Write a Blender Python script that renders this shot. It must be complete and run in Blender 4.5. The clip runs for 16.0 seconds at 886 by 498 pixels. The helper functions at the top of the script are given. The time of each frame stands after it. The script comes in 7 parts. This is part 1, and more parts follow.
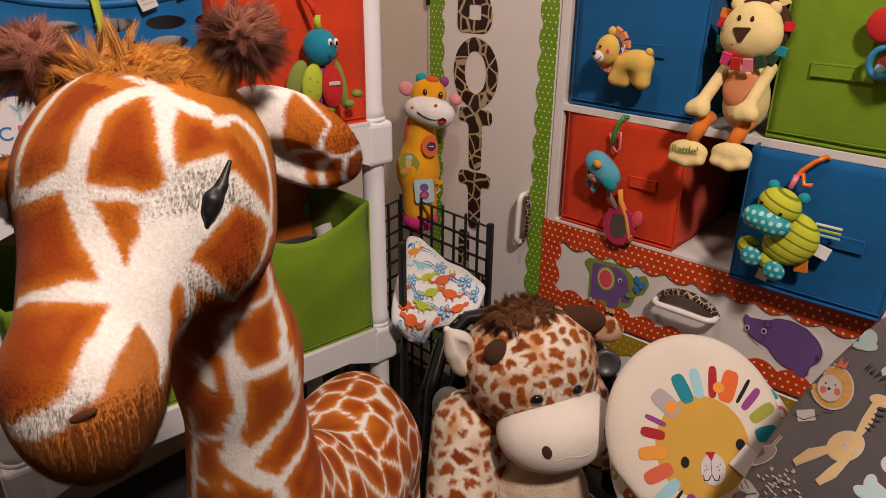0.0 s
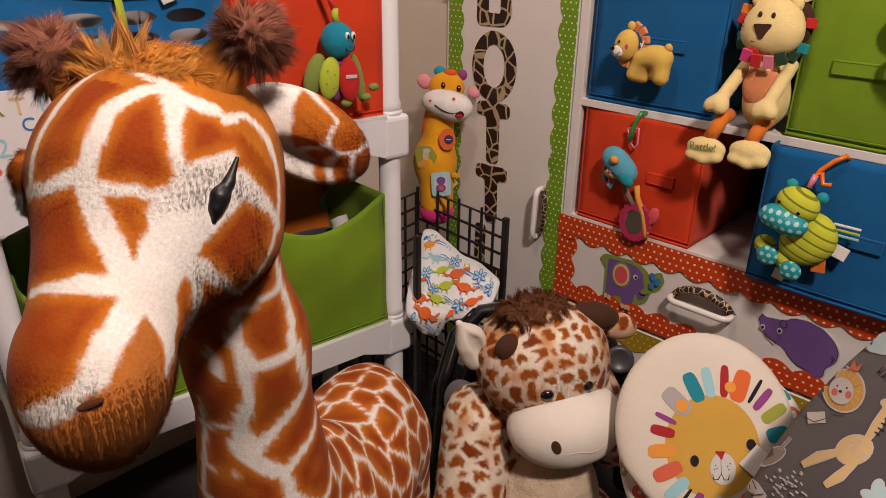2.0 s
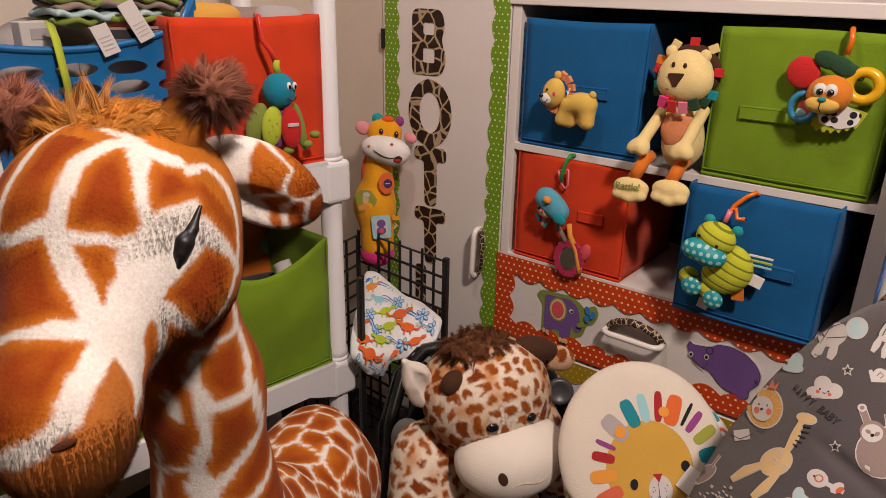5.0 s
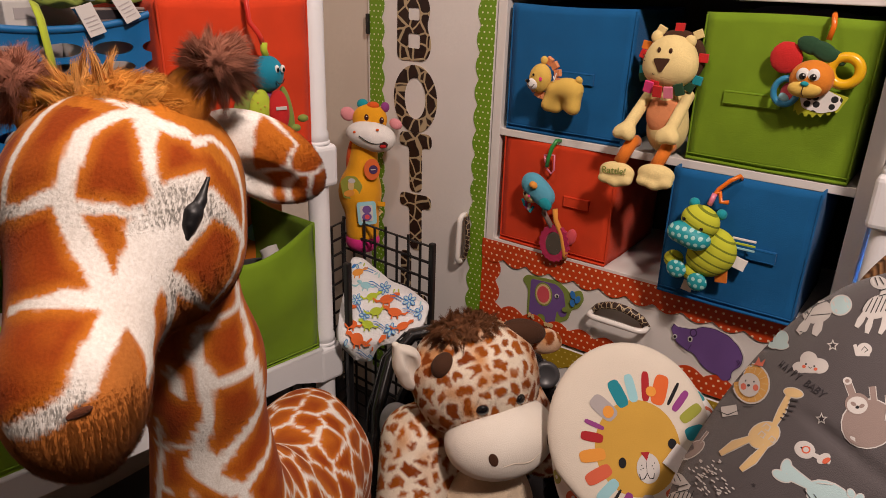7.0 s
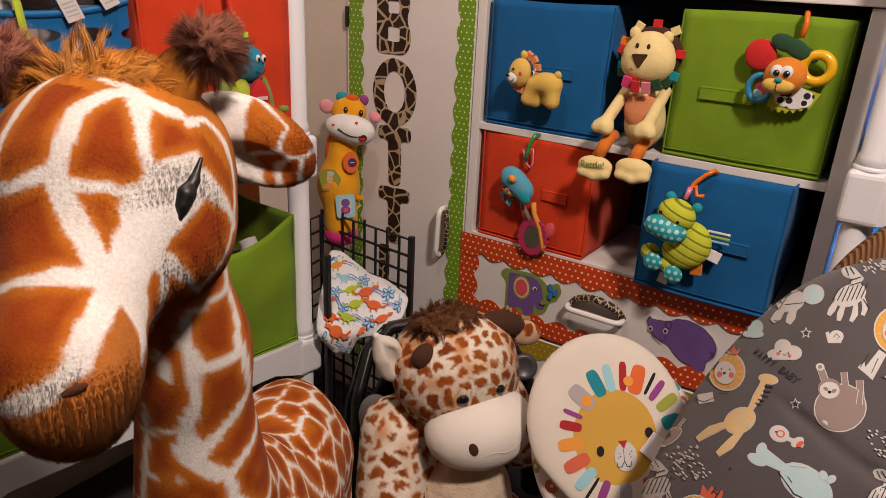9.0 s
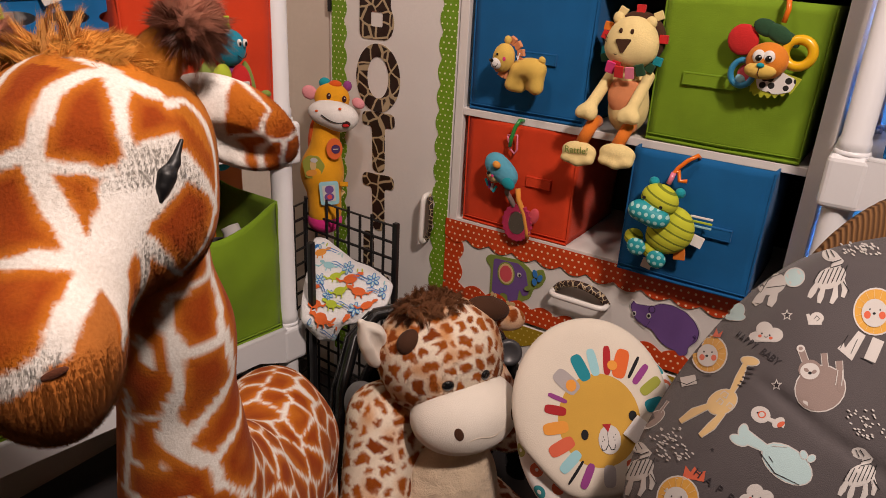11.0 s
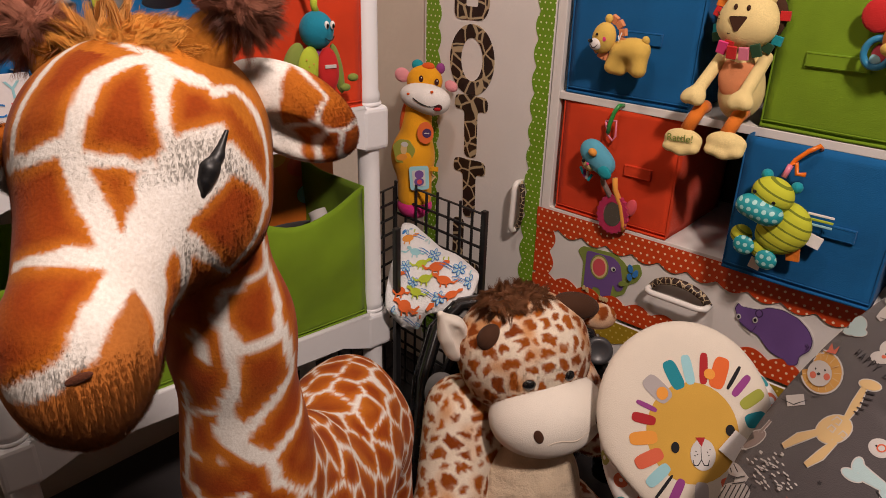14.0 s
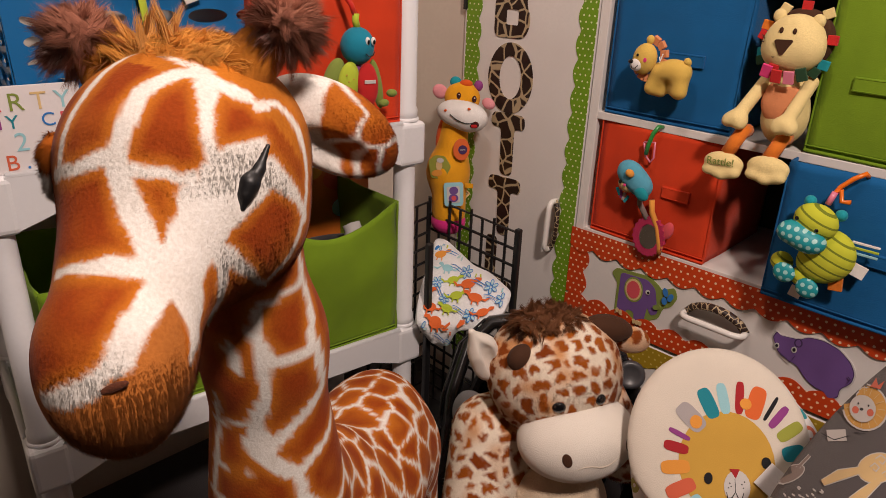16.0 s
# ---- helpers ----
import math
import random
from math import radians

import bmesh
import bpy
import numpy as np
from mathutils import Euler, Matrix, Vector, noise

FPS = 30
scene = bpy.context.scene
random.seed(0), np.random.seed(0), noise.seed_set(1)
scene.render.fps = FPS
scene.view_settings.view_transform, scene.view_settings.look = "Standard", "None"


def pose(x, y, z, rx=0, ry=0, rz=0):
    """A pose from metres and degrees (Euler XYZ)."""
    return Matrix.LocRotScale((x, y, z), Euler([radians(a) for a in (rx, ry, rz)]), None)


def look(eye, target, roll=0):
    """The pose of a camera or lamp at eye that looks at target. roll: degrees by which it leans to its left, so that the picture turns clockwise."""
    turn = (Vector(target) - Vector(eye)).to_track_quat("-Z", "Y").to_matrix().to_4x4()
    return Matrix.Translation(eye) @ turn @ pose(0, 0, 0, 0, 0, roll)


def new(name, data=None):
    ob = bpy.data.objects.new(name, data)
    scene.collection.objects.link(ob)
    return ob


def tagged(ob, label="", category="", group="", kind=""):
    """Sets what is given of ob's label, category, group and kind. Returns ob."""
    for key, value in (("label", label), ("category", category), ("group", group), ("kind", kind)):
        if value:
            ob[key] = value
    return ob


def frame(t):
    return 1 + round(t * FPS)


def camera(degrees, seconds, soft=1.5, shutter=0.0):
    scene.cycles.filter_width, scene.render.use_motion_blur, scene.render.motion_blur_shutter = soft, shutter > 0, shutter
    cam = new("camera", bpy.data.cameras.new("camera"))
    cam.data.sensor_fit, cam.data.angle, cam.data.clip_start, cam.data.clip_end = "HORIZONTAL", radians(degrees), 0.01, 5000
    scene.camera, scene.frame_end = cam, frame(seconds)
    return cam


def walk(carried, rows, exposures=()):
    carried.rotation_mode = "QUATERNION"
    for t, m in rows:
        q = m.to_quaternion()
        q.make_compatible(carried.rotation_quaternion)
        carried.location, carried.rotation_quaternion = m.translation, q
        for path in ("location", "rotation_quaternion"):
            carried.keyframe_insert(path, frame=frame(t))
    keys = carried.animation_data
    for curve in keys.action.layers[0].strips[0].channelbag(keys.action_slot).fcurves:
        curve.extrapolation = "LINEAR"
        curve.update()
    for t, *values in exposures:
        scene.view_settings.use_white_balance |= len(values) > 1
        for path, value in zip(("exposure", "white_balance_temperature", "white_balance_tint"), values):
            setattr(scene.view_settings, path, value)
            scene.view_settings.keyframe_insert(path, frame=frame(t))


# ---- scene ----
cam = camera(64.8, 16.0, soft=0.9)
PATH = [
    (0, (0.808, -1.3, 1.184), (-0.408, 0.069, 0.379), 0.6),
    (0.5, (0.815, -1.291, 1.185), (-0.429, 0.044, 0.367), 0.3),
    (1, (0.817, -1.281, 1.182), (-0.447, 0.025, 0.348), -0.2),
    (1.5, (0.817, -1.284, 1.184), (-0.455, 0.012, 0.347), -0.3),
    (2, (0.819, -1.294, 1.191), (-0.433, 0.027, 0.362), 0.8),
    (2.5, (0.825, -1.309, 1.194), (-0.37, 0.08, 0.393), 0.5),
    (3, (0.828, -1.316, 1.196), (-0.332, 0.12, 0.427), 0.9),
    (3.5, (0.835, -1.32, 1.203), (-0.316, 0.137, 0.461), 0.9),
    (4, (0.837, -1.321, 1.205), (-0.317, 0.145, 0.485), 1.2),
    (6.5, (0.829, -1.346, 1.195), (-0.283, 0.151, 0.472), 1.6),
    (7, (0.825, -1.35, 1.191), (-0.265, 0.157, 0.456), 1.8),
    (7.5, (0.822, -1.357, 1.188), (-0.254, 0.162, 0.457), 2.0),
    (8, (0.818, -1.364, 1.186), (-0.246, 0.163, 0.452), 2.2),
    (8.5, (0.817, -1.367, 1.185), (-0.228, 0.176, 0.458), 2.2),
    (9, (0.82, -1.366, 1.182), (-0.206, 0.184, 0.445), 2.9),
    (9.2, (0.823, -1.363, 1.184), (-0.193, 0.192, 0.443), 2.4),
    (11.3, (0.819, -1.366, 1.175), (-0.161, 0.2, 0.409), 3.2),
    (11.5, (0.815, -1.366, 1.174), (-0.175, 0.195, 0.409), 3.1),
    (12, (0.813, -1.348, 1.177), (-0.24, 0.161, 0.391), 2.6),
    (12.5, (0.815, -1.332, 1.176), (-0.295, 0.129, 0.379), 2.6),
    (13, (0.816, -1.32, 1.177), (-0.338, 0.106, 0.38), 2.3),
    (13.5, (0.816, -1.314, 1.173), (-0.37, 0.074, 0.357), 2.0),
    (14, (0.812, -1.306, 1.173), (-0.384, 0.068, 0.349), 1.5),
    (14.5, (0.804, -1.3, 1.169), (-0.391, 0.071, 0.336), 2.0),
    (15, (0.802, -1.293, 1.167), (-0.39, 0.085, 0.343), 1.8),
    (15.5, (0.802, -1.296, 1.171), (-0.42, 0.07, 0.371), 1.8),
    (16, (0.806, -1.305, 1.174), (-0.468, 0.021, 0.387), 2.2),
]
walk(cam, [(t, look(eye, target, roll)) for t, eye, target, roll in PATH])

# ---- light ----
world = bpy.data.worlds.new("room_dark")
world.use_nodes = True
world.node_tree.nodes["Background"].inputs[0].default_value = (0.9, 0.75, 0.6, 1)
world.node_tree.nodes["Background"].inputs[1].default_value = 0.004
scene.world = world
scene.view_settings.exposure = 0.0


def area_lamp(name, eye, target, size, watts, colour):
    data = bpy.data.lights.new(name, "AREA")
    data.shape, data.size, data.energy, data.color = "DISK", size, watts, colour
    ob = new(name, data)
    ob.matrix_world = look(eye, target)
    return ob


area_lamp("ceiling_bulb", (1.38, -1.15, 2.30), (0.4, -0.6, 0.6), 0.20, 39, (1.0, 0.80, 0.71))
area_lamp("ceiling_bulb", (0.15, -0.85, 2.33), (0.1, -0.5, 0.5), 0.18, 7, (1.0, 0.80, 0.71))

# ---- materials ----
def nodes_of(name, rough=0.6, metal=0.0):
    m = bpy.data.materials.new(name)
    m.use_nodes = True
    t = m.node_tree
    b = t.nodes["Principled BSDF"]
    b.inputs["Roughness"].default_value = rough
    b.inputs["Metallic"].default_value = metal
    return m, t, b


def coords(t, scale=1.0):
    c = t.nodes.new("ShaderNodeTexCoord")
    mp = t.nodes.new("ShaderNodeMapping")
    mp.inputs["Scale"].default_value = (scale, scale, scale) if isinstance(scale, (int, float)) else scale
    t.links.new(c.outputs["Object"], mp.inputs["Vector"])
    return mp.outputs["Vector"]


def noise_fac(t, vec, scale, detail=4.0, lo=0.3, hi=0.7):
    n = t.nodes.new("ShaderNodeTexNoise")
    n.inputs["Scale"].default_value = scale
    n.inputs["Detail"].default_value = detail
    t.links.new(vec, n.inputs["Vector"])
    r = t.nodes.new("ShaderNodeMapRange")
    r.inputs["From Min"].default_value, r.inputs["From Max"].default_value = lo, hi
    t.links.new(n.outputs["Fac"], r.inputs["Value"])
    return r.outputs["Result"]


def mix_rgb(t, fac, a, b, mode="MIX"):
    m = t.nodes.new("ShaderNodeMix")
    m.data_type, m.blend_type = "RGBA", mode
    for k, v in (("Factor", fac), ("A", a), ("B", b)):
        sock = [s for s in m.inputs if s.name == k and (s.type == "RGBA" or k == "Factor" and s.type == "VALUE")][0]
        if isinstance(v, (int, float)):
            sock.default_value = v
        elif isinstance(v, tuple):
            sock.default_value = (*v[:3], 1)
        else:
            t.links.new(v, sock)
    return [o for o in m.outputs if o.type == "RGBA"][0]


def bump(t, b, height, strength=0.3, dist=0.002):
    n = t.nodes.new("ShaderNodeBump")
    n.inputs["Strength"].default_value, n.inputs["Distance"].default_value = strength, dist
    t.links.new(height, n.inputs["Height"])
    t.links.new(n.outputs["Normal"], b.inputs["Normal"])


def shade(c, k):
    return tuple(min(1.0, v * k) for v in c)


def plain(name, colour, rough=0.55, vary=0.12, grain=60.0, relief=0.1, coat=0.0, metal=0.0):
    """Painted, moulded or printed surfaces: slight blotches and fine grain."""
    m, t, b = nodes_of(name, rough, metal)
    v = coords(t)
    big = noise_fac(t, v, 7.0)
    fine = noise_fac(t, v, grain * 4)
    c = mix_rgb(t, big, shade(colour, 1 - vary), shade(colour, 1 + vary * 0.5))
    c = mix_rgb(t, fine, c, shade(colour, 1 - vary * 0.5))
    t.links.new(c, b.inputs["Base Color"])
    r = t.nodes.new("ShaderNodeMapRange")
    r.inputs["To Min"].default_value, r.inputs["To Max"].default_value = rough * 0.8, min(1, rough * 1.2)
    t.links.new(big, r.inputs["Value"])
    t.links.new(r.outputs["Result"], b.inputs["Roughness"])
    b.inputs["Coat Weight"].default_value = coat
    bump(t, b, fine, relief, 0.0006)
    return m


def cloth(name, colour, weave=900.0, vary=0.18, relief=0.35, sheen=0.06, wrinkle=14.0, wr=0.35):
    """Woven or non-woven cloth: fine threads over soft creases."""
    m, t, b = nodes_of(name, 0.85)
    v = coords(t)
    big = noise_fac(t, v, wrinkle, 3.0, 0.35, 0.65)
    fine = noise_fac(t, v, weave, 2.0)
    c = mix_rgb(t, big, shade(colour, 1 - vary), shade(colour, 1 + vary * 0.4))
    c = mix_rgb(t, fine, c, shade(colour, 1 - vary * 0.7))
    t.links.new(c, b.inputs["Base Color"])
    b.inputs["Sheen Weight"].default_value = sheen
    b.inputs["Specular IOR Level"].default_value = 0.25
    add = t.nodes.new("ShaderNodeMath")
    add.operation = "MULTIPLY_ADD"
    t.links.new(big, add.inputs[0])
    add.inputs[1].default_value = wr * 6
    t.links.new(fine, add.inputs[2])
    bump(t, b, add.outputs[0], relief, 0.0012)
    return m


def plush(name, fur=420.0, relief=0.12, rough=0.9):
    """Pile cloth whose dyed pattern is stored on the mesh."""
    m, t, b = nodes_of(name, rough)
    a = t.nodes.new("ShaderNodeVertexColor")
    a.layer_name = "dye"
    v = coords(t)
    big = noise_fac(t, v, 40.0, 3.0)
    fine = noise_fac(t, v, fur, 3.0)
    c = mix_rgb(t, big, (0.88, 0.86, 0.84), (1.0, 1.0, 1.0))
    c = mix_rgb(t, 1.0, a.outputs["Color"], c, "MULTIPLY")
    f = mix_rgb(t, fine, (0.84, 0.82, 0.80), (1.0, 1.0, 1.0))
    c = mix_rgb(t, 1.0, c, f, "MULTIPLY")
    t.links.new(c, b.inputs["Base Color"])
    b.inputs["Sheen Weight"].default_value = 0.03
    b.inputs["Sheen Roughness"].default_value = 0.4
    b.inputs["Specular IOR Level"].default_value = 0.2
    bump(t, b, fine, relief, 0.003)
    return m


def fibre(name):
    """Thin dyed fibres that let part of the light through."""
    m = plush(name, 150.0, 0.05)
    t = m.node_tree
    b, o = t.nodes["Principled BSDF"], t.nodes["Material Output"]
    through_ = t.nodes.new("ShaderNodeBsdfTranslucent")
    t.links.new(b.inputs["Base Color"].links[0].from_socket, through_.inputs["Color"])
    mix = t.nodes.new("ShaderNodeMixShader")
    mix.inputs[0].default_value = 0.30
    t.links.new(b.outputs[0], mix.inputs[1])
    t.links.new(through_.outputs[0], mix.inputs[2])
    t.links.new(mix.outputs[0], o.inputs["Surface"])
    return m


def dots(name, ground, dot, pitch, radius=0.3, axes="xz"):
    """Printed card with an even net of small round dots, staggered row by row."""
    m, t, b = nodes_of(name, 0.5)
    c = t.nodes.new("ShaderNodeTexCoord")
    s = t.nodes.new("ShaderNodeSeparateXYZ")
    t.links.new(c.outputs["Object"], s.inputs[0])

    def op(kind, a, bb=None):
        n = t.nodes.new("ShaderNodeMath")
        n.operation = kind
        for i, q in enumerate((a, bb)):
            if q is None:
                continue
            if isinstance(q, (int, float)):
                n.inputs[i].default_value = q
            else:
                t.links.new(q, n.inputs[i])
        return n.outputs[0]
    u = op("DIVIDE", s.outputs[axes[0].upper()], pitch)
    w = op("DIVIDE", s.outputs[axes[1].upper()], pitch)
    row = op("FLOOR", w)
    u = op("ADD", u, op("MULTIPLY", op("MODULO", row, 2.0), 0.5))
    du = op("SUBTRACT", op("FRACT", u), 0.5)
    dw = op("SUBTRACT", op("FRACT", w), 0.5)
    r = op("SQRT", op("ADD", op("MULTIPLY", du, du), op("MULTIPLY", dw, dw)))
    inside = op("LESS_THAN", r, radius)
    v = coords(t)
    big = noise_fac(t, v, 12.0)
    g = mix_rgb(t, big, shade(ground, 0.85), ground)
    t.links.new(mix_rgb(t, inside, g, dot), b.inputs["Base Color"])
    bump(t, b, noise_fac(t, v, 300.0), 0.08, 0.0005)
    return m


def giraffe_print(name, patch, line, scale, width=0.06, rough=0.5):
    """Giraffe-skin print: dark patches between pale lines."""
    m, t, b = nodes_of(name, rough)
    v = coords(t)
    n = t.nodes.new("ShaderNodeTexNoise")
    n.inputs["Scale"].default_value = scale * 0.8
    t.links.new(v, n.inputs["Vector"])
    add = t.nodes.new("ShaderNodeVectorMath")
    add.operation = "MULTIPLY_ADD"
    t.links.new(n.outputs["Color"], add.inputs[0])
    add.inputs[1].default_value = (0.35 / scale, 0.0, 0.35 / scale)
    t.links.new(v, add.inputs[2])
    flat = t.nodes.new("ShaderNodeVectorMath")
    flat.operation = "MULTIPLY"
    t.links.new(add.outputs[0], flat.inputs[0])
    flat.inputs[1].default_value = (1.0, 0.25, 1.0)
    vo = t.nodes.new("ShaderNodeTexVoronoi")
    vo.feature = "DISTANCE_TO_EDGE"
    vo.inputs["Scale"].default_value = scale
    t.links.new(flat.outputs[0], vo.inputs["Vector"])
    r = t.nodes.new("ShaderNodeMapRange")
    r.inputs["From Min"].default_value, r.inputs["From Max"].default_value = width * 0.8, width * 1.2
    t.links.new(vo.outputs["Distance"], r.inputs["Value"])
    p = mix_rgb(t, noise_fac(t, v, 40.0), shade(patch, 0.6), patch)
    t.links.new(mix_rgb(t, r.outputs["Result"], line, p), b.inputs["Base Color"])
    return m


WHITE = plain("white_resin", (0.74, 0.75, 0.77), 0.35, 0.06, 40, 0.06)
WOODWHITE = plain("white_laminate", (0.72, 0.69, 0.66), 0.4, 0.06, 50, 0.05)
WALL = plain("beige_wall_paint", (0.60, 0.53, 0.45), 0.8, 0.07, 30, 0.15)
# For walls out of view: darker than WALL to hold down bounced light.
LOW_BOUNCE_WALL = plain("low_bounce_wall_tan", (0.17, 0.14, 0.11), 0.85, 0.1, 30, 0.15)
# Near-black that stands in for the shade deep inside the cubbies.
CUBBY_SHADE = plain("cubby_shade_colour", (0.05, 0.045, 0.045), 0.9)
# Unseen ceiling, toned down so that less light bounces into the shadows.
LOW_BOUNCE_CEIL = plain("low_bounce_ceiling", (0.38, 0.34, 0.31), 0.9)
FLOOR = plain("dark_carpet", (0.045, 0.04, 0.042), 0.95, 0.4, 120, 0.6)
BLUE = cloth("blue_bin_cloth", (0.005, 0.112, 0.310))
RED = cloth("orange_red_bin_cloth", (0.66, 0.050, 0.010))
GREEN = cloth("lime_bin_cloth", (0.175, 0.30, 0.012))
BLACK = plain("black_coated_wire", (0.012, 0.012, 0.013), 0.35)


# ---- building blocks ----
def finish(name, mesh, material, smooth):
    ob = new(name, mesh)
    for m in material if isinstance(material, (list, tuple)) else (material,):
        mesh.materials.append(m)
    if smooth:
        mesh.polygons.foreach_set("use_smooth", [True] * len(mesh.polygons))
    return ob


def part(name, bm, material, parent=None, label="", smooth=False):
    """Links a bmesh, or a mesh, as one object under a thing or a part."""
    if isinstance(bm, bpy.types.Mesh):
        mesh = bm
    else:
        mesh = bpy.data.meshes.new(name)
        bm.to_mesh(mesh)
        bm.free()
    ob = finish(name, mesh, material, smooth)
    if parent:
        ob.parent = parent
    if label:
        ob["label"] = label
    return ob


def thing(name, m, label, category, group="", kind=""):
    ob = new(name)
    ob.empty_display_size = 0.05
    ob.matrix_world = m if isinstance(m, Matrix) else pose(*m)
    return tagged(ob, label, category, group, kind)


def box(lo, hi, bevel=0.0, seg=2, m=None, bm=None):
    own = bmesh.new()
    lo, hi = Vector(lo), Vector(hi)
    bmesh.ops.create_cube(own, size=1.0, matrix=Matrix.Translation((lo + hi) / 2) @ Matrix.Diagonal((*(hi - lo), 1)))
    if bevel:
        bmesh.ops.bevel(own, geom=own.edges[:], offset=bevel, segments=seg, profile=0.5, affect="EDGES")
    if m:
        own.transform(m)
    return merge(bm, own)


def merge(bm, own):
    if bm is None:
        return own
    t = bpy.data.meshes.new("t")
    own.to_mesh(t)
    own.free()
    bm.from_mesh(t)
    bpy.data.meshes.remove(t)
    return bm


def tube(points, radius, sides=10, closed=False, bm=None, caps=True, flat=1.0):
    """A round bar along points; radius may be one number or one for each point; flat squeezes it across."""
    own = bmesh.new()
    pts = [Vector(p) for p in points]
    n = len(pts)
    rings, up = [], None
    for i, p in enumerate(pts):
        a = pts[(i - 1) % n] if closed or i else p
        b = pts[(i + 1) % n] if closed or i < n - 1 else p
        d = (b - a).normalized()
        if up is None:
            up = d.orthogonal().normalized()
        up = (up - d * up.dot(d)).normalized()
        side = d.cross(up)
        r = radius[i] if isinstance(radius, (list, tuple)) else radius
        rings.append([own.verts.new(p + (up * math.cos(q) * flat + side * math.sin(q)) * r) for q in (2 * math.pi * k / sides for k in range(sides))])
    for i in range(n if closed else n - 1):
        a, b = rings[i], rings[(i + 1) % n]
        for k in range(sides):
            own.faces.new((a[k], a[(k + 1) % sides], b[(k + 1) % sides], b[k]))
    if caps and not closed:
        own.faces.new(rings[0][::-1])
        own.faces.new(rings[-1])
    bmesh.ops.recalc_face_normals(own, faces=own.faces)
    return merge(bm, own)


def lathe(profile, sides=24, bm=None, m=None):
    own = bmesh.new()
    rings = [[own.verts.new((r * math.cos(2 * math.pi * k / sides), r * math.sin(2 * math.pi * k / sides), z)) for k in range(sides)] for r, z in profile]
    for a, b in zip(rings, rings[1:]):
        for k in range(sides):
            own.faces.new((a[k], a[(k + 1) % sides], b[(k + 1) % sides], b[k]))
    own.faces.new(rings[0][::-1])
    own.faces.new(rings[-1])
    bmesh.ops.remove_doubles(own, verts=own.verts, dist=1e-6)
    bmesh.ops.recalc_face_normals(own, faces=own.faces)
    if m:
        own.transform(m)
    return merge(bm, own)


def slab(outline, thick, bm=None, m=None, holes=(), bevel=0.0):
    """A flat plate in x and z, from y = 0 out to y = -thick, from an outline with holes."""
    own = bmesh.new()
    loops = [list(outline), *[list(h) for h in holes]]
    edges = []
    for lp in loops:
        vs = [own.verts.new((p[0], -thick, p[1])) for p in lp]
        edges += [own.edges.new((vs[i], vs[(i + 1) % len(vs)])) for i in range(len(vs))]
    bmesh.ops.triangle_fill(own, edges=edges, use_beauty=True, use_dissolve=False, normal=(0, -1, 0))
    rim = [e for e in own.edges if e.is_boundary]
    got = bmesh.ops.extrude_edge_only(own, edges=rim)
    for v in got["geom"]:
        if isinstance(v, bmesh.types.BMVert):
            v.co.y = 0
    bmesh.ops.recalc_face_normals(own, faces=own.faces)
    if m:
        own.transform(m)
    return merge(bm, own)


def ring2(cx, cz, rx, rz, n=24, turn=0.0, power=2.0):
    out = []
    for k in range(n):
        a = 2 * math.pi * k / n
        c, s = math.cos(a), math.sin(a)
        x = rx * math.copysign(abs(c) ** (2 / power), c)
        z = rz * math.copysign(abs(s) ** (2 / power), s)
        out.append((cx + x * math.cos(turn) - z * math.sin(turn), cz + x * math.sin(turn) + z * math.cos(turn)))
    return out


# Soft bodies: distance functions, joined smoothly, and a net of quads over them.
def turn3(rx=0, ry=0, rz=0):
    return np.array(Euler([radians(a) for a in (rx, ry, rz)]).to_matrix())


def ell(c, r, rot=None):
    c, r = np.array(c, float), np.array(r, float)
    rm = None if rot is None else turn3(*rot)

    def f(p):
        q = p - c
        if rm is not None:
            q = q @ rm
        k0 = np.linalg.norm(q / r, axis=1)
        k1 = np.linalg.norm(q / (r * r), axis=1) + 1e-9
        return k0 * (k0 - 1.0) / k1
    return f


def cone(a, b, ra, rb):
    a, b = np.array(a, float), np.array(b, float)
    d = b - a
    dd = d @ d

    def f(p):
        h = np.clip(((p - a) @ d) / dd, 0, 1)
        return np.linalg.norm(p - a - h[:, None] * d, axis=1) - (ra + (rb - ra) * h)
    return f


def blend(fs, k=0.02):
    def f(p):
        v = fs[0](p)
        for g in fs[1:]:
            w = g(p)
            h = np.clip(0.5 + 0.5 * (w - v) / k, 0, 1)
            v = w + (v - w) * h - k * h * (1 - h)
        return v
    return f


def cut(f, g, k=0.01):
    def out(p):
        v, w = f(p), -g(p)
        h = np.clip(0.5 - 0.5 * (w - v) / k, 0, 1)
        return w + (v - w) * h + k * h * (1 - h)
    return out


def grad(f, p, e=0.0008):
    g = np.stack([f(p + np.eye(3)[i] * e) - f(p - np.eye(3)[i] * e) for i in range(3)], 1)
    return g / (np.linalg.norm(g, axis=1, keepdims=True) + 1e-12)


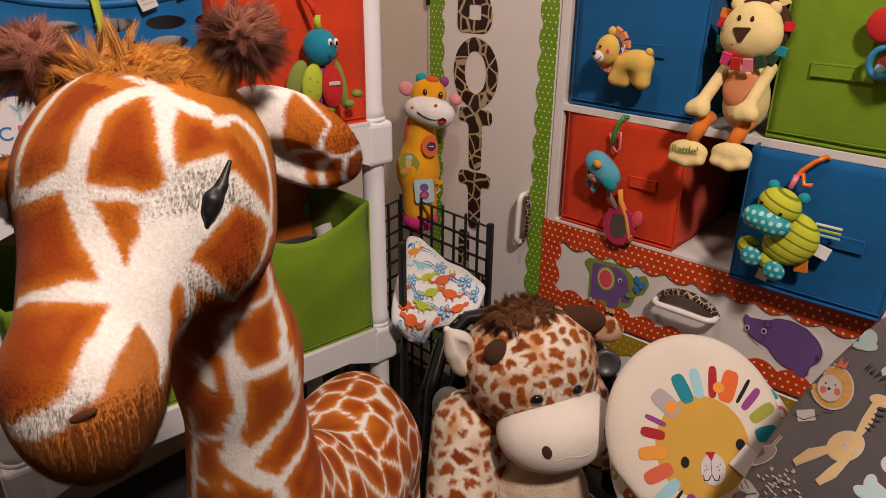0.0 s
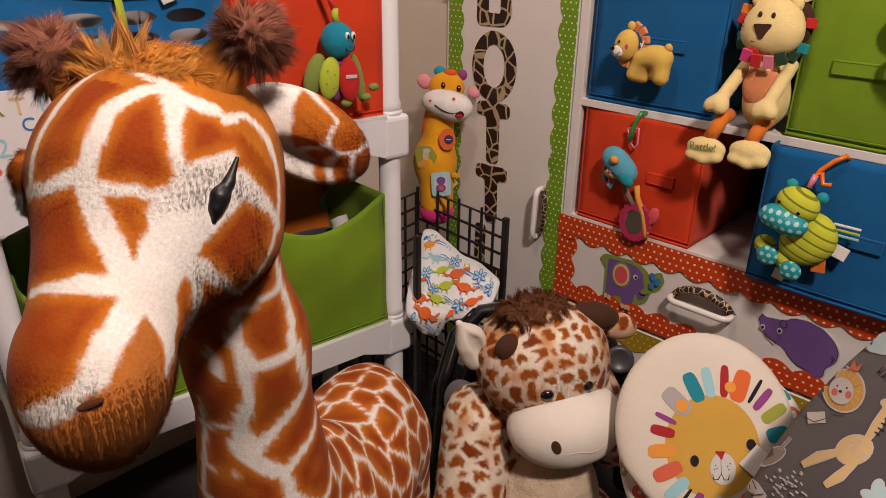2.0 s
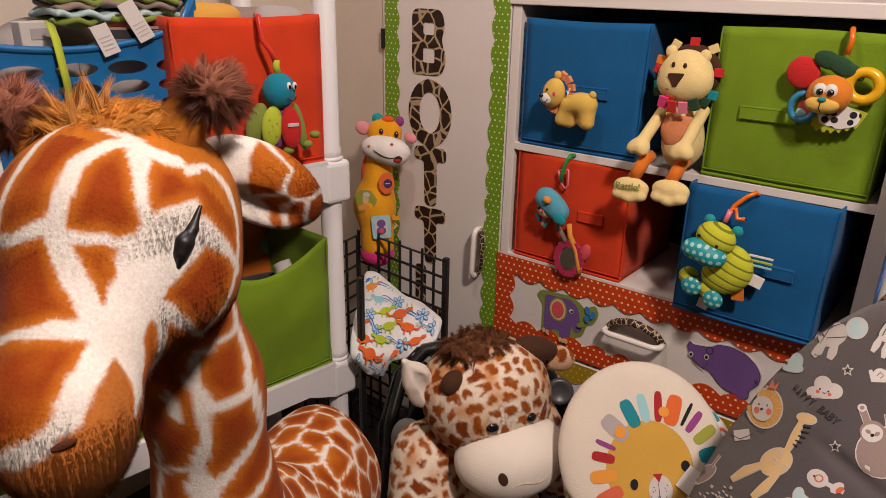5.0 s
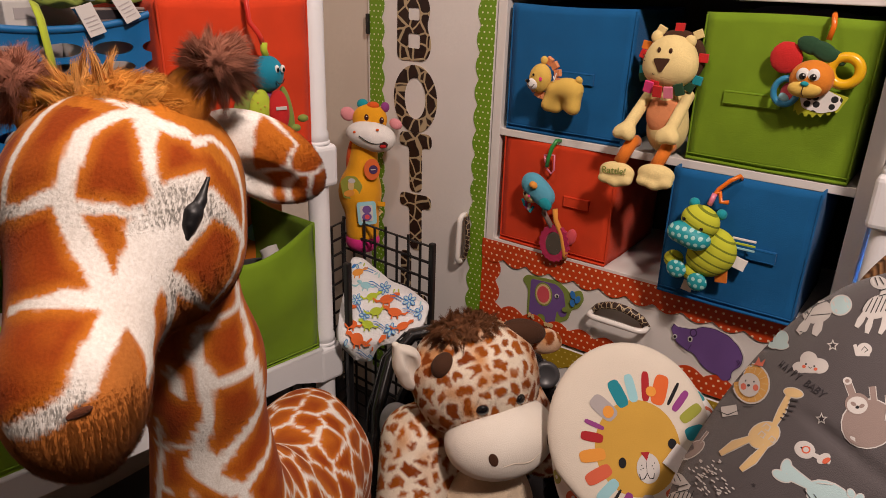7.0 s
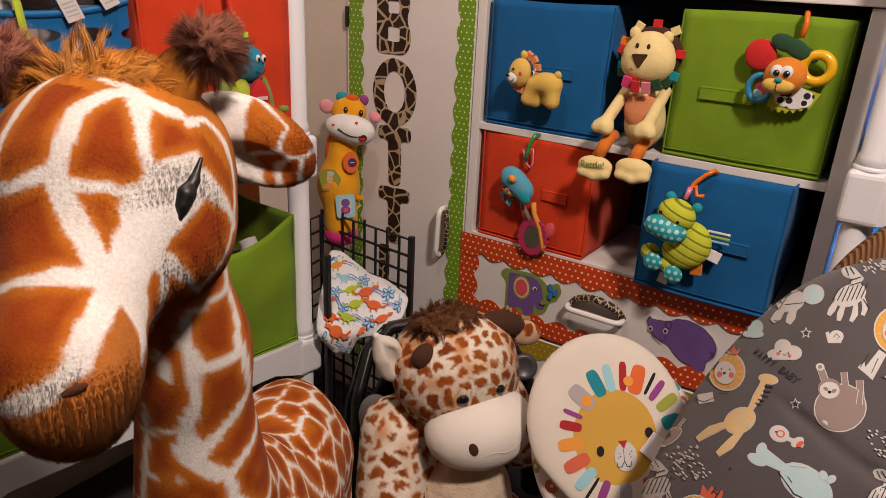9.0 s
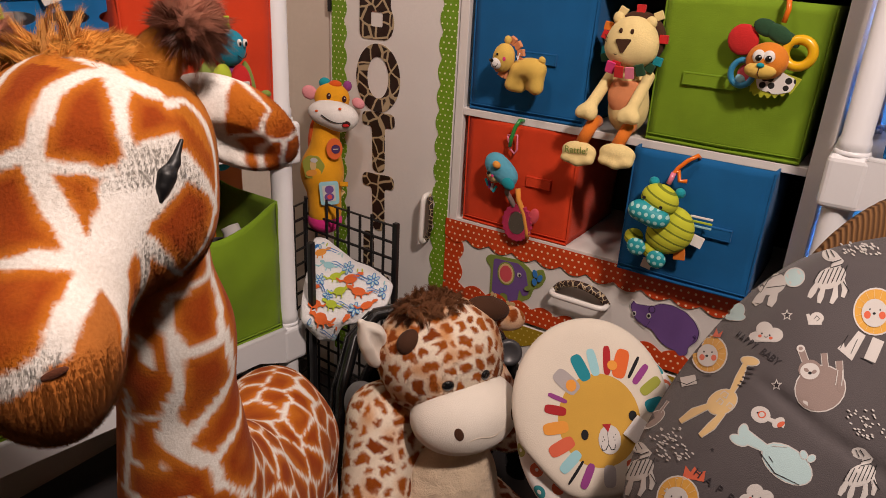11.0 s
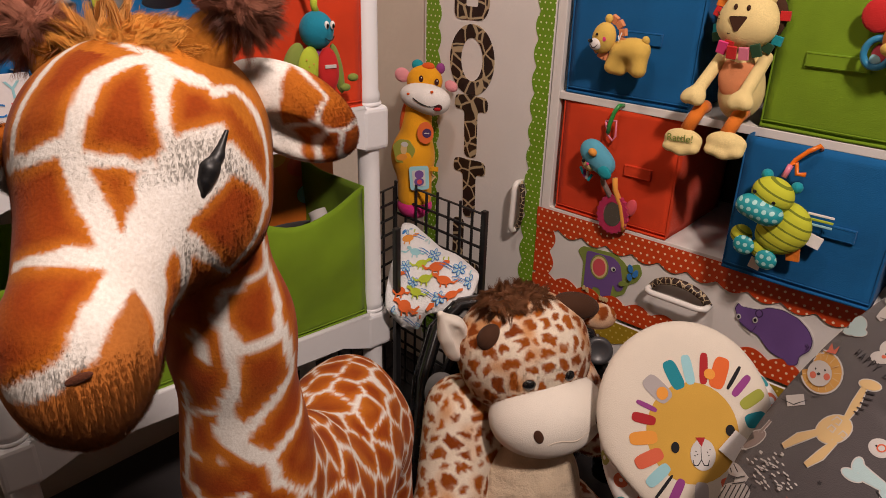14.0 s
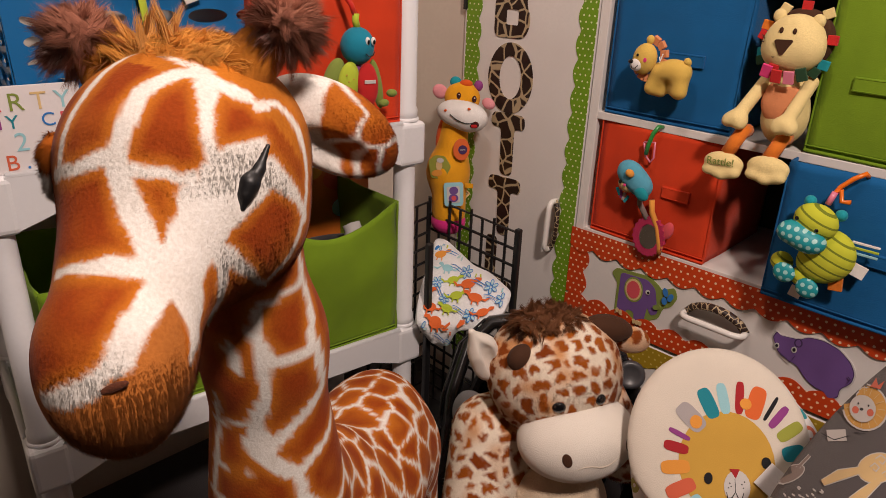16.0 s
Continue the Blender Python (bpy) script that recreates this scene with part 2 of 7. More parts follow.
def net(f, lo, hi, h):
    """Vertices and quads over the surface f = 0 inside a box, at steps of h."""
    lo, hi = np.array(lo, float), np.array(hi, float)
    n = np.ceil((hi - lo) / h).astype(int) + 1
    grid = np.stack(np.meshgrid(*[lo[i] + h * np.arange(n[i]) for i in range(3)], indexing="ij"), -1)
    v = f(grid.reshape(-1, 3)).reshape(n)
    s = v < 0
    count = np.zeros(n - 1, int)
    for a in range(8):
        o = (a & 1, a >> 1 & 1, a >> 2 & 1)
        count += s[o[0]:n[0] - 1 + o[0], o[1]:n[1] - 1 + o[1], o[2]:n[2] - 1 + o[2]]
    mask = (count > 0) & (count < 8)
    cells = np.argwhere(mask)
    index = np.full(n - 1, -1)
    index[mask] = np.arange(len(cells))
    acc, wt = np.zeros((len(cells), 3)), np.zeros(len(cells))
    eye = np.eye(3, dtype=int)
    for ax in range(3):
        for i in (0, 1):
            for j in (0, 1):
                o = np.zeros(3, int)
                o[(ax + 1) % 3], o[(ax + 2) % 3] = i, j
                a, b = cells + o, cells + o + eye[ax]
                va, vb = v[tuple(a.T)], v[tuple(b.T)]
                x = (va < 0) != (vb < 0)
                t = np.where(x, va / np.where(x, va - vb, 1), 0)
                acc[x] += (o + t[:, None] * eye[ax])[x]
                wt += x
    verts = lo + h * (cells + acc / wt[:, None])
    quads = []
    for ax in range(3):
        i, j = (ax + 1) % 3, (ax + 2) % 3
        sl0, sl1 = [slice(1, -1)] * 3, [slice(1, -1)] * 3
        sl0[ax], sl1[ax] = slice(0, -1), slice(1, None)
        a, b = s[tuple(sl0)], s[tuple(sl1)]
        p = np.argwhere(a != b) + 1
        p[:, ax] -= 1
        inside = s[tuple(p.T)]
        q = np.stack([index[tuple((p - di * eye[i] - dj * eye[j]).T)] for di, dj in ((0, 0), (1, 0), (1, 1), (0, 1))], 1)
        q[~inside] = q[~inside][:, ::-1]
        quads.append(q)
    quads = np.concatenate(quads)
    for _ in range(2):
        verts = verts - np.clip(f(verts), -h, h)[:, None] * grad(f, verts)
    return verts, quads[:, ::-1] if flipped(verts, quads, f) else quads


def flipped(verts, quads, f):
    k = quads[: min(400, len(quads))]
    a, b, c = verts[k[:, 0]], verts[k[:, 1]], verts[k[:, 2]]
    return (np.cross(b - a, c - a) * grad(f, a)).sum() < 0


def to_mesh(name, verts, faces, dye=None):
    mesh = bpy.data.meshes.new(name)
    faces = np.asarray(faces)
    mesh.vertices.add(len(verts))
    mesh.vertices.foreach_set("co", np.asarray(verts, np.float32).ravel())
    k = faces.shape[1]
    mesh.loops.add(faces.size)
    mesh.loops.foreach_set("vertex_index", faces.astype(np.int32).ravel())
    mesh.polygons.add(len(faces))
    mesh.polygons.foreach_set("loop_start", np.arange(0, faces.size, k, dtype=np.int32))
    if dye is not None:
        a = mesh.color_attributes.new("dye", "FLOAT_COLOR", "POINT")
        a.data.foreach_set("color", np.concatenate([dye, np.ones((len(dye), 1))], 1).astype(np.float32).ravel())
    mesh.update(calc_edges=True)
    mesh.validate()
    return mesh


def soft(name, f, lo, hi, h, material, parent=None, label="", dye=None):
    """One rounded, stuffed part."""
    v, q = net(f, lo, hi, h)
    return part(name, to_mesh(name, v, q, None if dye is None else dye(v)), material, parent, label, True)


def hash_noise(p, scale, seed=0):
    """Smooth value noise for a set of points."""
    q = p * scale + seed * 17.3
    i = np.floor(q)
    w = q - i
    w = w * w * (3 - 2 * w)
    out = np.zeros(len(p))
    for a in (0, 1):
        for b in (0, 1):
            for c in (0, 1):
                k = i + np.array((a, b, c))
                r = np.sin(k @ np.array((127.1, 311.7, 74.7))) * 43758.5453
                r -= np.floor(r)
                out += r * (w[:, 0] if a else 1 - w[:, 0]) * (w[:, 1] if b else 1 - w[:, 1]) * (w[:, 2] if c else 1 - w[:, 2])
    return out


def pile(name, f, lo, hi, h, count, length, width, comb, material, parent, dye, keep=None, lift=0.7, wild=0.5, seed=1, label="", clump=0.0):
    """Short pile: thin tapered blades standing on the surface f = 0, combed along one way."""
    rng = np.random.default_rng(seed)
    v, q = net(f, lo, hi, h)
    pick = q[rng.integers(0, len(q), count)]
    w = rng.dirichlet((1, 1, 1, 1), count)
    p = (v[pick] * w[:, :, None]).sum(1)
    if keep is not None:
        p = p[keep(p)]
    nrm = grad(f, p)
    c = comb(p) if callable(comb) else np.tile(np.array(comb, float), (len(p), 1))
    d = nrm * lift + c + rng.normal(0, wild, p.shape) * 0.5
    if clump:
        d = d + clump * 2 * (np.stack([hash_noise(p, 130, k + 3) for k in range(3)], 1) - 0.5)
    d /= np.linalg.norm(d, axis=1, keepdims=True)
    ln = (length(p)[:, None] if callable(length) else length) * rng.uniform(0.6, 1.2, (len(p), 1))
    side = np.cross(d, nrm + rng.normal(0, 0.07, p.shape))
    side /= np.linalg.norm(side, axis=1, keepdims=True) + 1e-9
    wd = width * rng.uniform(0.6, 1.3, (len(p), 1))
    a, b = p - side * wd / 2 - nrm * 0.001, p + side * wd / 2 - nrm * 0.001
    if clump:
        e = d + clump * (np.stack([hash_noise(p, 210, k + 8) for k in range(3)], 1) - 0.5) * 1.6 + np.array((0, 0, -0.2 * clump))
        e /= np.linalg.norm(e, axis=1, keepdims=True)
        mid = p + d * ln * 0.55
        tri = np.stack([a, b, mid + side * wd * 0.4, a, mid + side * wd * 0.4, mid - side * wd * 0.4, mid - side * wd * 0.4, mid + side * wd * 0.4, mid + e * ln * 0.45], 1).reshape(-1, 3)
    else:
        tri = np.stack([a, b, p + d * ln], 1).reshape(-1, 3)
    col = np.repeat(dye(p) * rng.uniform(0.80, 1.14, (len(p), 1)) * (0.80 + 0.36 * hash_noise(p, 240, 5))[:, None], len(tri) // len(p), 0)
    mesh = to_mesh(name, tri, np.arange(len(tri)).reshape(-1, 3), np.clip(col, 0, 1))
    up = nrm + 0.45 * d
    up /= np.linalg.norm(up, axis=1, keepdims=True)
    mesh.normals_split_custom_set_from_vertices(np.repeat(up, len(tri) // len(p), 0).tolist())
    ob = part(name, mesh, material, parent, label)
    return tagged(ob, kind="stuff")


# ---- the room ----
def structure(name, bm, material, label):
    return tagged(part(name, bm, material), label, name.split("_")[0], kind="structure")


structure("floor", box((-0.7, -3.1, -0.06), (2.8, 0.6, 0.0)), FLOOR, "dark carpet floor in the shadow of the furniture")
structure("ceiling", box((-0.7, -3.1, 2.4), (2.8, 0.6, 2.46)), LOW_BOUNCE_CEIL, "plain unseen ceiling of the small room, toned down to cut bounced light")
structure("wall_west", box((-0.70, -3.1, 0), (-0.62, 0.6, 2.4)), WALL, "plain beige painted wall behind the shelving")
# East and south walls are unseen; their dark tan keeps the fill low.
structure("wall_east", box((2.8, -3.1, 0), (2.88, 0.6, 2.4)), LOW_BOUNCE_WALL, "plain unseen wall of the room, its tan darkened to cut bounced light")
structure("wall_south", box((-0.62, -3.18, 0), (2.8, -3.1, 2.4)), LOW_BOUNCE_WALL, "plain unseen wall behind the camera, its tan darkened to cut bounced light")
structure("wall_north", box((-0.62, 0.42, 0), (2.8, 0.5, 2.4)), WALL, "plain beige painted wall behind the cabinet")
structure("wall_return", box((-0.62, 0.004, 0), (-0.404, 0.42, 2.4), 0.002), WALL, "narrow beige wall beside the cabinet door")

# ---- dresser with open cubbies and drawers, and a tall door beside ----
dresser = thing("dresser", (0, 0, 0), "white laminate cabinet with open cubbies above drawers", "dresser")
part("side_panel", box((-0.024, 0.0, 0.02), (-0.002, 0.34, 1.16), 0.0015), WOODWHITE, dresser)
part("side_panel", box((0.718, 0.0, 0.02), (0.748, 0.34, 1.16), 0.0015), WOODWHITE, dresser)
part("top_panel", box((-0.03, -0.006, 1.162), (0.754, 0.345, 1.186), 0.002), WOODWHITE, dresser)
part("shelf", box((-0.002, 0.0, 0.852), (0.718, 0.33, 0.868), 0.0012), WOODWHITE, dresser)
part("shelf", box((-0.002, 0.0, 0.584), (0.718, 0.33, 0.601), 0.0012), WOODWHITE, dresser)
# The cubbies' shade is put into this panel's colour.
part("back_panel", box((-0.002, 0.33, 0.02), (0.718, 0.34, 1.16)), CUBBY_SHADE, dresser)
ORANGE_DOT = dots("orange_dotted_border_card", (0.58, 0.055, 0.006), (0.85, 0.62, 0.42), 0.0150, 0.17)
GREEN_DOT = dots("green_dotted_border_card", (0.16, 0.32, 0.012), (0.72, 0.80, 0.50), 0.0135, 0.15)
YELLOW_DOT = dots("mustard_dotted_border_card", (0.38, 0.25, 0.015), (0.60, 0.48, 0.12), 0.0150, 0.15)
SPOTS = giraffe_print("giraffe_print_card", (0.026, 0.011, 0.007), (0.42, 0.33, 0.20), 30.0, 0.062)
TAPE = giraffe_print("giraffe_print_tape", (0.030, 0.013, 0.008), (0.46, 0.36, 0.22), 95.0, 0.07)
HANDLEW = plain("white_enamel", (0.80, 0.78, 0.74), 0.25, 0.04, coat=0.3)


def scallop(a, b, base, edge, wave, amp, upright=False, side=1):
    """Outline of a border strip from a to b: straight along base, waved along edge."""
    n = max(6, int((b - a) / wave * 12))
    out = [(a, base), (b, base)]
    for i in range(n + 1):
        u = b + (a - b) * i / n
        out.append((u, edge + side * amp * (abs(math.sin(math.pi * (u - a) / wave)) - 0.5)))
    return [(q, p) for p, q in out] if upright else out


def strip(parent, outline, material, proud, label):
    part("border_strip", slab(outline, 0.0012, m=pose(0, proud, 0)), material, parent, label)


def arch_handle(parent, a, b, reach, r=0.0065):
    a, b = Vector(a), Vector(b)
    out = Vector((0, -reach, 0))
    pts = [a]
    for k in range(7):
        s = k / 6
        q = math.pi / 2 * s
        pts.append(a + out * (0.6 + 0.4 * math.sin(q)) + (b - a) * (0.16 * (1 - math.cos(q))))
    pts += [b + (p - a).project(out) - (p - a - (p - a).project(out)) for p in pts[::-1]]
    h = part("handle", tube(pts, r, 12), HANDLEW, parent, "white bar handle", True)
    u = (b - a).normalized()
    back = [a + u * ((b - a).length * k / 10) + out * (0.22 + 0.30 * math.sin(math.pi * k / 10)) + Vector((0.017 * abs(u.z), 0, 0.034 * (1 - abs(u.z)))) * math.sin(math.pi * k / 10) ** 0.6 for k in range(11)]
    part("printed_tape", tube(back, 0.0085, 8, flat=0.7), TAPE, h, "tape with a giraffe print", True)


def drawer(z0, z1):
    return part("drawer", box((-0.02, -0.004, z0), (0.742, 0.30, z1), 0.002), WOODWHITE, dresser)


d1 = drawer(0.385, 0.578)
strip(dresser, scallop(-0.028, 0.700, 0.597, 0.548, 0.062, 0.014, side=-1), ORANGE_DOT, -0.0065, "orange polka dot scalloped border")
strip(d1, scallop(0.432, 0.575, -0.027, 0.020, 0.062, 0.014, True, 1), ORANGE_DOT, -0.0050, "orange polka dot scalloped border")
strip(d1, scallop(-0.027, 0.700, 0.388, 0.432, 0.062, 0.014, side=1), ORANGE_DOT, -0.0056, "orange polka dot scalloped border")
arch_handle(d1, (0.275, -0.004, 0.497), (0.402, -0.004, 0.497), 0.034)
d2 = drawer(0.20, 0.378)
strip(d2, scallop(-0.02, 0.700, 0.376, 0.326, 0.062, 0.012, side=-1), YELLOW_DOT, -0.0050, "mustard dotted scalloped border")
d3 = drawer(0.025, 0.195)

door = thing("wardrobe", (0, 0, 0), "tall white cabinet with a bordered door", "wardrobe")
part("body", box((-0.402, 0.012, 0.0), (-0.03, 0.40, 2.0), 0.002), WOODWHITE, door)
leaf = part("door", box((-0.400, -0.003, 0.03), (-0.027, 0.010, 1.95), 0.0015), WOODWHITE, door)
strip(leaf, scallop(0.10, 1.90, -0.393, -0.350, 0.058, 0.010, True, 1), GREEN_DOT, -0.0035, "green polka dot scalloped border")
strip(leaf, scallop(0.10, 1.90, -0.027, -0.068, 0.058, 0.010, True, -1), GREEN_DOT, -0.0035, "green polka dot scalloped border")
arch_handle(leaf, (-0.080, -0.003, 0.645), (-0.084, -0.003, 0.524), 0.030)
part("hinge", box((-0.402, -0.010, 1.045), (-0.392, -0.002, 1.093), 0.001), BLACK, leaf, "black hinge")


def rounded(pts, r=0.010, n=4):
    """Rounds the corners of an outline."""
    out = []
    m = len(pts)
    for i in range(m):
        p, a, b = Vector(pts[i]), Vector(pts[i - 1]), Vector(pts[(i + 1) % m])
        da, db = (a - p), (b - p)
        k = min(r, da.length * 0.45, db.length * 0.45)
        s, e = p + da.normalized() * k, p + db.normalized() * k
        for j in range(n + 1):
            q = j / n
            out.append(tuple(s * (1 - q) ** 2 + p * 2 * q * (1 - q) + e * q * q))
    return out


def letter(name, outline, holes=(), off=(0, 0), turn=0.0):
    m = pose(off[0], -0.0032, off[1], 0, turn, 0)
    part(name, slab(outline, 0.0018, holes=holes, m=m), SPOTS, leaf, "letter with a giraffe print")


TEE = rounded([(-0.050, 0.0), (0.050, 0.0), (0.051, -0.036), (0.020, -0.034), (0.019, -0.152), (-0.019, -0.152), (-0.020, -0.034), (-0.051, -0.036)], 0.016)
letter("letter_b", rounded([(-0.052, 0), (0.035, 0.0), (0.048, -0.035), (0.036, -0.070), (0.054, -0.108), (0.040, -0.150), (-0.052, -0.152)], 0.020),
       [rounded([(-0.018, -0.030), (0.016, -0.030), (0.016, -0.058), (-0.018, -0.058)], 0.006), rounded([(-0.018, -0.088), (0.018, -0.088), (0.018, -0.122), (-0.018, -0.122)], 0.006)], (-0.252, 1.144))
letter("letter_o", ring2(0, 0, 0.067, 0.082, 40), [ring2(0, 0.002, 0.033, 0.050, 32)], (-0.247, 0.902))
letter("letter_t", TEE, (), (-0.244, 0.820), -1.5)
letter("letter_t", TEE, (), (-0.242, 0.662), -2.0)
letter("letter_l", rounded([(-0.045, 0), (-0.010, 0), (-0.010, -0.115), (0.045, -0.115), (0.045, -0.150), (-0.045, -0.150)], 0.014), (), (-0.242, 0.500))


# ---- cloth bins ----
def bin_body(w, d, h, sag=0.006, seed=0, dip=0.0):
    """An open cloth box with soft sides; its front lies at y = 0, its foot at z = 0."""
    bm = bmesh.new()
    n = 16
    rng = random.Random(seed)
    a, b = rng.uniform(0, 6), rng.uniform(0, 6)

    def wall(p0, p1, p2, p3, out, low=0.0):
        rows = []
        for i in range(n + 1):
            u = i / n
            row = []
            for j in range(n + 1):
                v = j / n
                lo = Vector(p0).lerp(Vector(p1), u)
                hi = Vector(p3).lerp(Vector(p2), u)
                p = lo.lerp(hi, v)
                bulge = math.sin(math.pi * u) * (0.35 + 0.65 * v) * math.sin(math.pi * min(v * 0.75 + 0.12, 1))
                p += Vector(out) * sag * (bulge * 1.2 + 0.22 * math.sin(5 * u + 3 * v + a) * math.sin(4 * v - 2 * u + b) + 0.16 * math.sin(11 * u - 6 * v + b) * math.sin(7 * v + 3 * u + a))
                p.z -= (0.5 * sag + low) * math.sin(math.pi * u) ** 1.3 * v * v
                row.append(bm.verts.new(p))
            rows.append(row)
        for i in range(n):
            for j in range(n):
                bm.faces.new((rows[i][j], rows[i + 1][j], rows[i + 1][j + 1], rows[i][j + 1]))
    x = w / 2
    k = 0.985
    wall((-x * k, 0, 0), (x * k, 0, 0), (x, 0, h), (-x, 0, h), (0, -1, 0), dip)
    wall((x * k, 0, 0), (x * k, d, 0), (x, d, h), (x, 0, h), (1, 0, 0))
    wall((x * k, d, 0), (-x * k, d, 0), (-x, d, h), (x, d, h), (0, 1, 0))
    wall((-x * k, d, 0), (-x * k, 0, 0), (-x, 0, h), (-x, d, h), (-1, 0, 0))
    bm.faces.new([bm.verts.new(p) for p in ((-x * k, 0, 0), (-x * k, d, 0), (x * k, d, 0), (x * k, 0, 0))])
    bmesh.ops.remove_doubles(bm, verts=bm.verts, dist=0.0022)
    bmesh.ops.recalc_face_normals(bm, faces=bm.faces)
    return bm


def bin_(m, colour, label, w=0.28, d=0.28, h=0.268, pull=0, seed=0, sag=0.006, dip=0.0, tab=0.045, pz=0.46):
    t = thing("storage_bin", m, label, "storage bin", "cloth storage bins")
    body = part("body", bin_body(w, d, h, sag, seed, dip), colour, t, "", True)
    sol = body.modifiers.new("thick", "SOLIDIFY")
    sol.thickness, sol.offset = 0.003, -1
    part("seam", tube([(-w / 2 * 0.986, -0.0025, 0.012), (0, -0.003 - sag * 0.2, 0.012), (w / 2 * 0.986, -0.0025, 0.012)], 0.0014, 6), colour, t)
    part("seam", tube([(-w / 2 * 0.990, -0.0012, 0.003), (0, -0.0025, 0.002), (w / 2 * 0.990, -0.0012, 0.003)], 0.0030, 8), colour, t)
    for x in (-w / 2, w / 2):
        part("piping", tube([(x * 0.985, -0.0005, 0.004), (x * 0.992, -0.0015, h * 0.5), (x, -0.0005, h - 0.004)], 0.0018, 6), colour, t)
    if pull:
        y = -0.0008 - sag * 1.30
        z = h * pz
        base = part("pull_tab", box((pull - tab, y, z), (pull + tab, -0.0002, z + 0.024), 0.0006), colour, t, "stitched cloth pull tab")
        for a, b in (((-tab + 0.002, 0.002), (tab - 0.002, 0.002)), ((-tab + 0.002, 0.022), (tab - 0.002, 0.022)), ((-tab + 0.002, 0.002), (-tab + 0.002, 0.022)), ((tab - 0.002, 0.002), (tab - 0.002, 0.022))):
            part("stitching", tube([(pull + a[0], y - 0.0002, z + a[1]), (pull + b[0], y - 0.0002, z + b[1])], 0.0007, 5), colour, base)
    return t


bin_((0.149, 0.006, 0.869, 0, 0, 0.6), BLUE, "blue cloth storage bin in an open cubby", seed=1, pull=0.020, w=0.274, pz=0.43)
bin_((0.561, 0.004, 0.870, 0, 0, -1.0), GREEN, "lime green cloth storage bin in an open cubby", seed=2, pull=-0.038, h=0.270, w=0.284, pz=0.42, tab=0.050, dip=-0.006)
bin_((0.149, 0.004, 0.602, 0, 0, 0.0), RED, "orange red cloth storage bin in an open cubby", seed=3, h=0.256, pull=0.055, w=0.272, tab=0.030)
bin_((0.545, -0.035, 0.602, 0, 0, 0.0), BLUE, "blue cloth storage bin standing out of its cubby", seed=4, h=0.258, pull=0.053, w=0.256, tab=0.026, pz=0.43, dip=-0.004)

# ---- white resin shelving on the west side ----
SHELF = pose(-0.155, -0.367, 0, 0, 0, -8.2)
rack = thing("shelving_unit", SHELF, "white plastic shelving unit with round posts", "shelving")
LEN, DEP = 0.76, 0.37


def lip_outline(a, b, z):
    """A shelf lip: deep at its ends and arched along its underside."""
    n = 18
    low = []
    for i in range(n + 1):
        u = i / n
        rise = min(1.0, min(u, 1 - u) * (b - a) / 0.075)
        low.append((a + (b - a) * u, z - 0.082 + 0.027 * (rise * rise * (3 - 2 * rise))))
    return low + [(b, z), (a, z)]


def tier(parent, z, length, depth):
    bm = box((-depth + 0.012, -length + 0.012, z - 0.020), (-0.012, -0.012, z - 0.006), 0.003)
    t = part("tier", bm, WHITE, parent)
    for x in (0.0, -depth + 0.012):
        part("lip", slab(lip_outline(-length + 0.050, -0.050, z), 0.012, m=pose(x - 0.012, 0, 0, 0, 0, 90)), WHITE, t)
        part("lip_bead", tube([(x - 0.006, -length + 0.052, z - 0.001), (x - 0.006, -0.052, z - 0.001)], 0.0062, 8), WHITE, t, "", True)
    for y in (-length + 0.012, 0.0):
        part("lip", slab(lip_outline(-depth + 0.050, -0.050, z), 0.012, m=pose(0, y, 0)), WHITE, t)
        part("lip_bead", tube([(-depth + 0.052, y - 0.006, z - 0.001), (-0.052, y - 0.006, z - 0.001)], 0.0062, 8), WHITE, t, "", True)
    for x in (-0.029, -depth + 0.029):
        for y in (-0.029, -length + 0.029):
            socket = part("corner_socket", box((x - 0.031, y - 0.031, z - 0.086), (x + 0.031, y + 0.031, z + 0.001), 0.010, 3), WHITE, t)
            part("collar", lathe([(0.0270, z), (0.0275, z + 0.003), (0.0262, z + 0.007), (0.0235, z + 0.008)], 24, m=pose(x, y, 0)), WHITE, socket, "", True)
    return t


def post(parent, x, y, z0, z1):
    r = 0.0218
    part("post", lathe([(r * 0.9, z0), (r * 1.12, z0 + 0.004), (r * 1.12, z0 + 0.02), (r, z0 + 0.026), (r, z1 - 0.005), (r * 0.95, z1)], 24, m=pose(x, y, 0)), WHITE, parent, "", True)


for z in (0.418, 0.867):
    tier(rack, z, LEN, DEP)
for x in (-0.029, -DEP + 0.029):
    for y in (-0.029, -LEN + 0.029):
        post(rack, x, y, 0.0, 0.334)
        post(rack, x, y, 0.420, 0.783)
        post(rack, x, y, 0.869, 1.32)


def on_rack(x, y, z, rz=0.0):
    """A pose whose y = 0 plane faces out of the shelving."""
    return SHELF @ pose(x, y, z, 0, 0, 90 + rz)


bin_(on_rack(-0.016, -0.190, 0.868), RED, "orange red cloth storage bin on the white shelving", seed=5, h=0.275)
bin_(on_rack(-0.014, -0.195, 0.419), GREEN, "lime green cloth bin full of small clothes", seed=6, h=0.290, sag=0.016, dip=0.040)
bin_(on_rack(-0.014, -0.560, 0.419), GREEN, "lime green cloth bin with dark clothes", seed=7, h=0.262, sag=0.014)

# ---- great plush giraffe ----
ORANGE, PATCH, CREAM, MUZZLE = np.array((0.55, 0.175, 0.014)), np.array((0.285, 0.046, 0.0030)), np.array((0.80, 0.78, 0.74)), np.array((0.46, 0.155, 0.030))
RUST = np.array((0.58, 0.25, 0.165))
PLUSH = plush("giraffe_plush")
FUR = fibre("giraffe_pile")
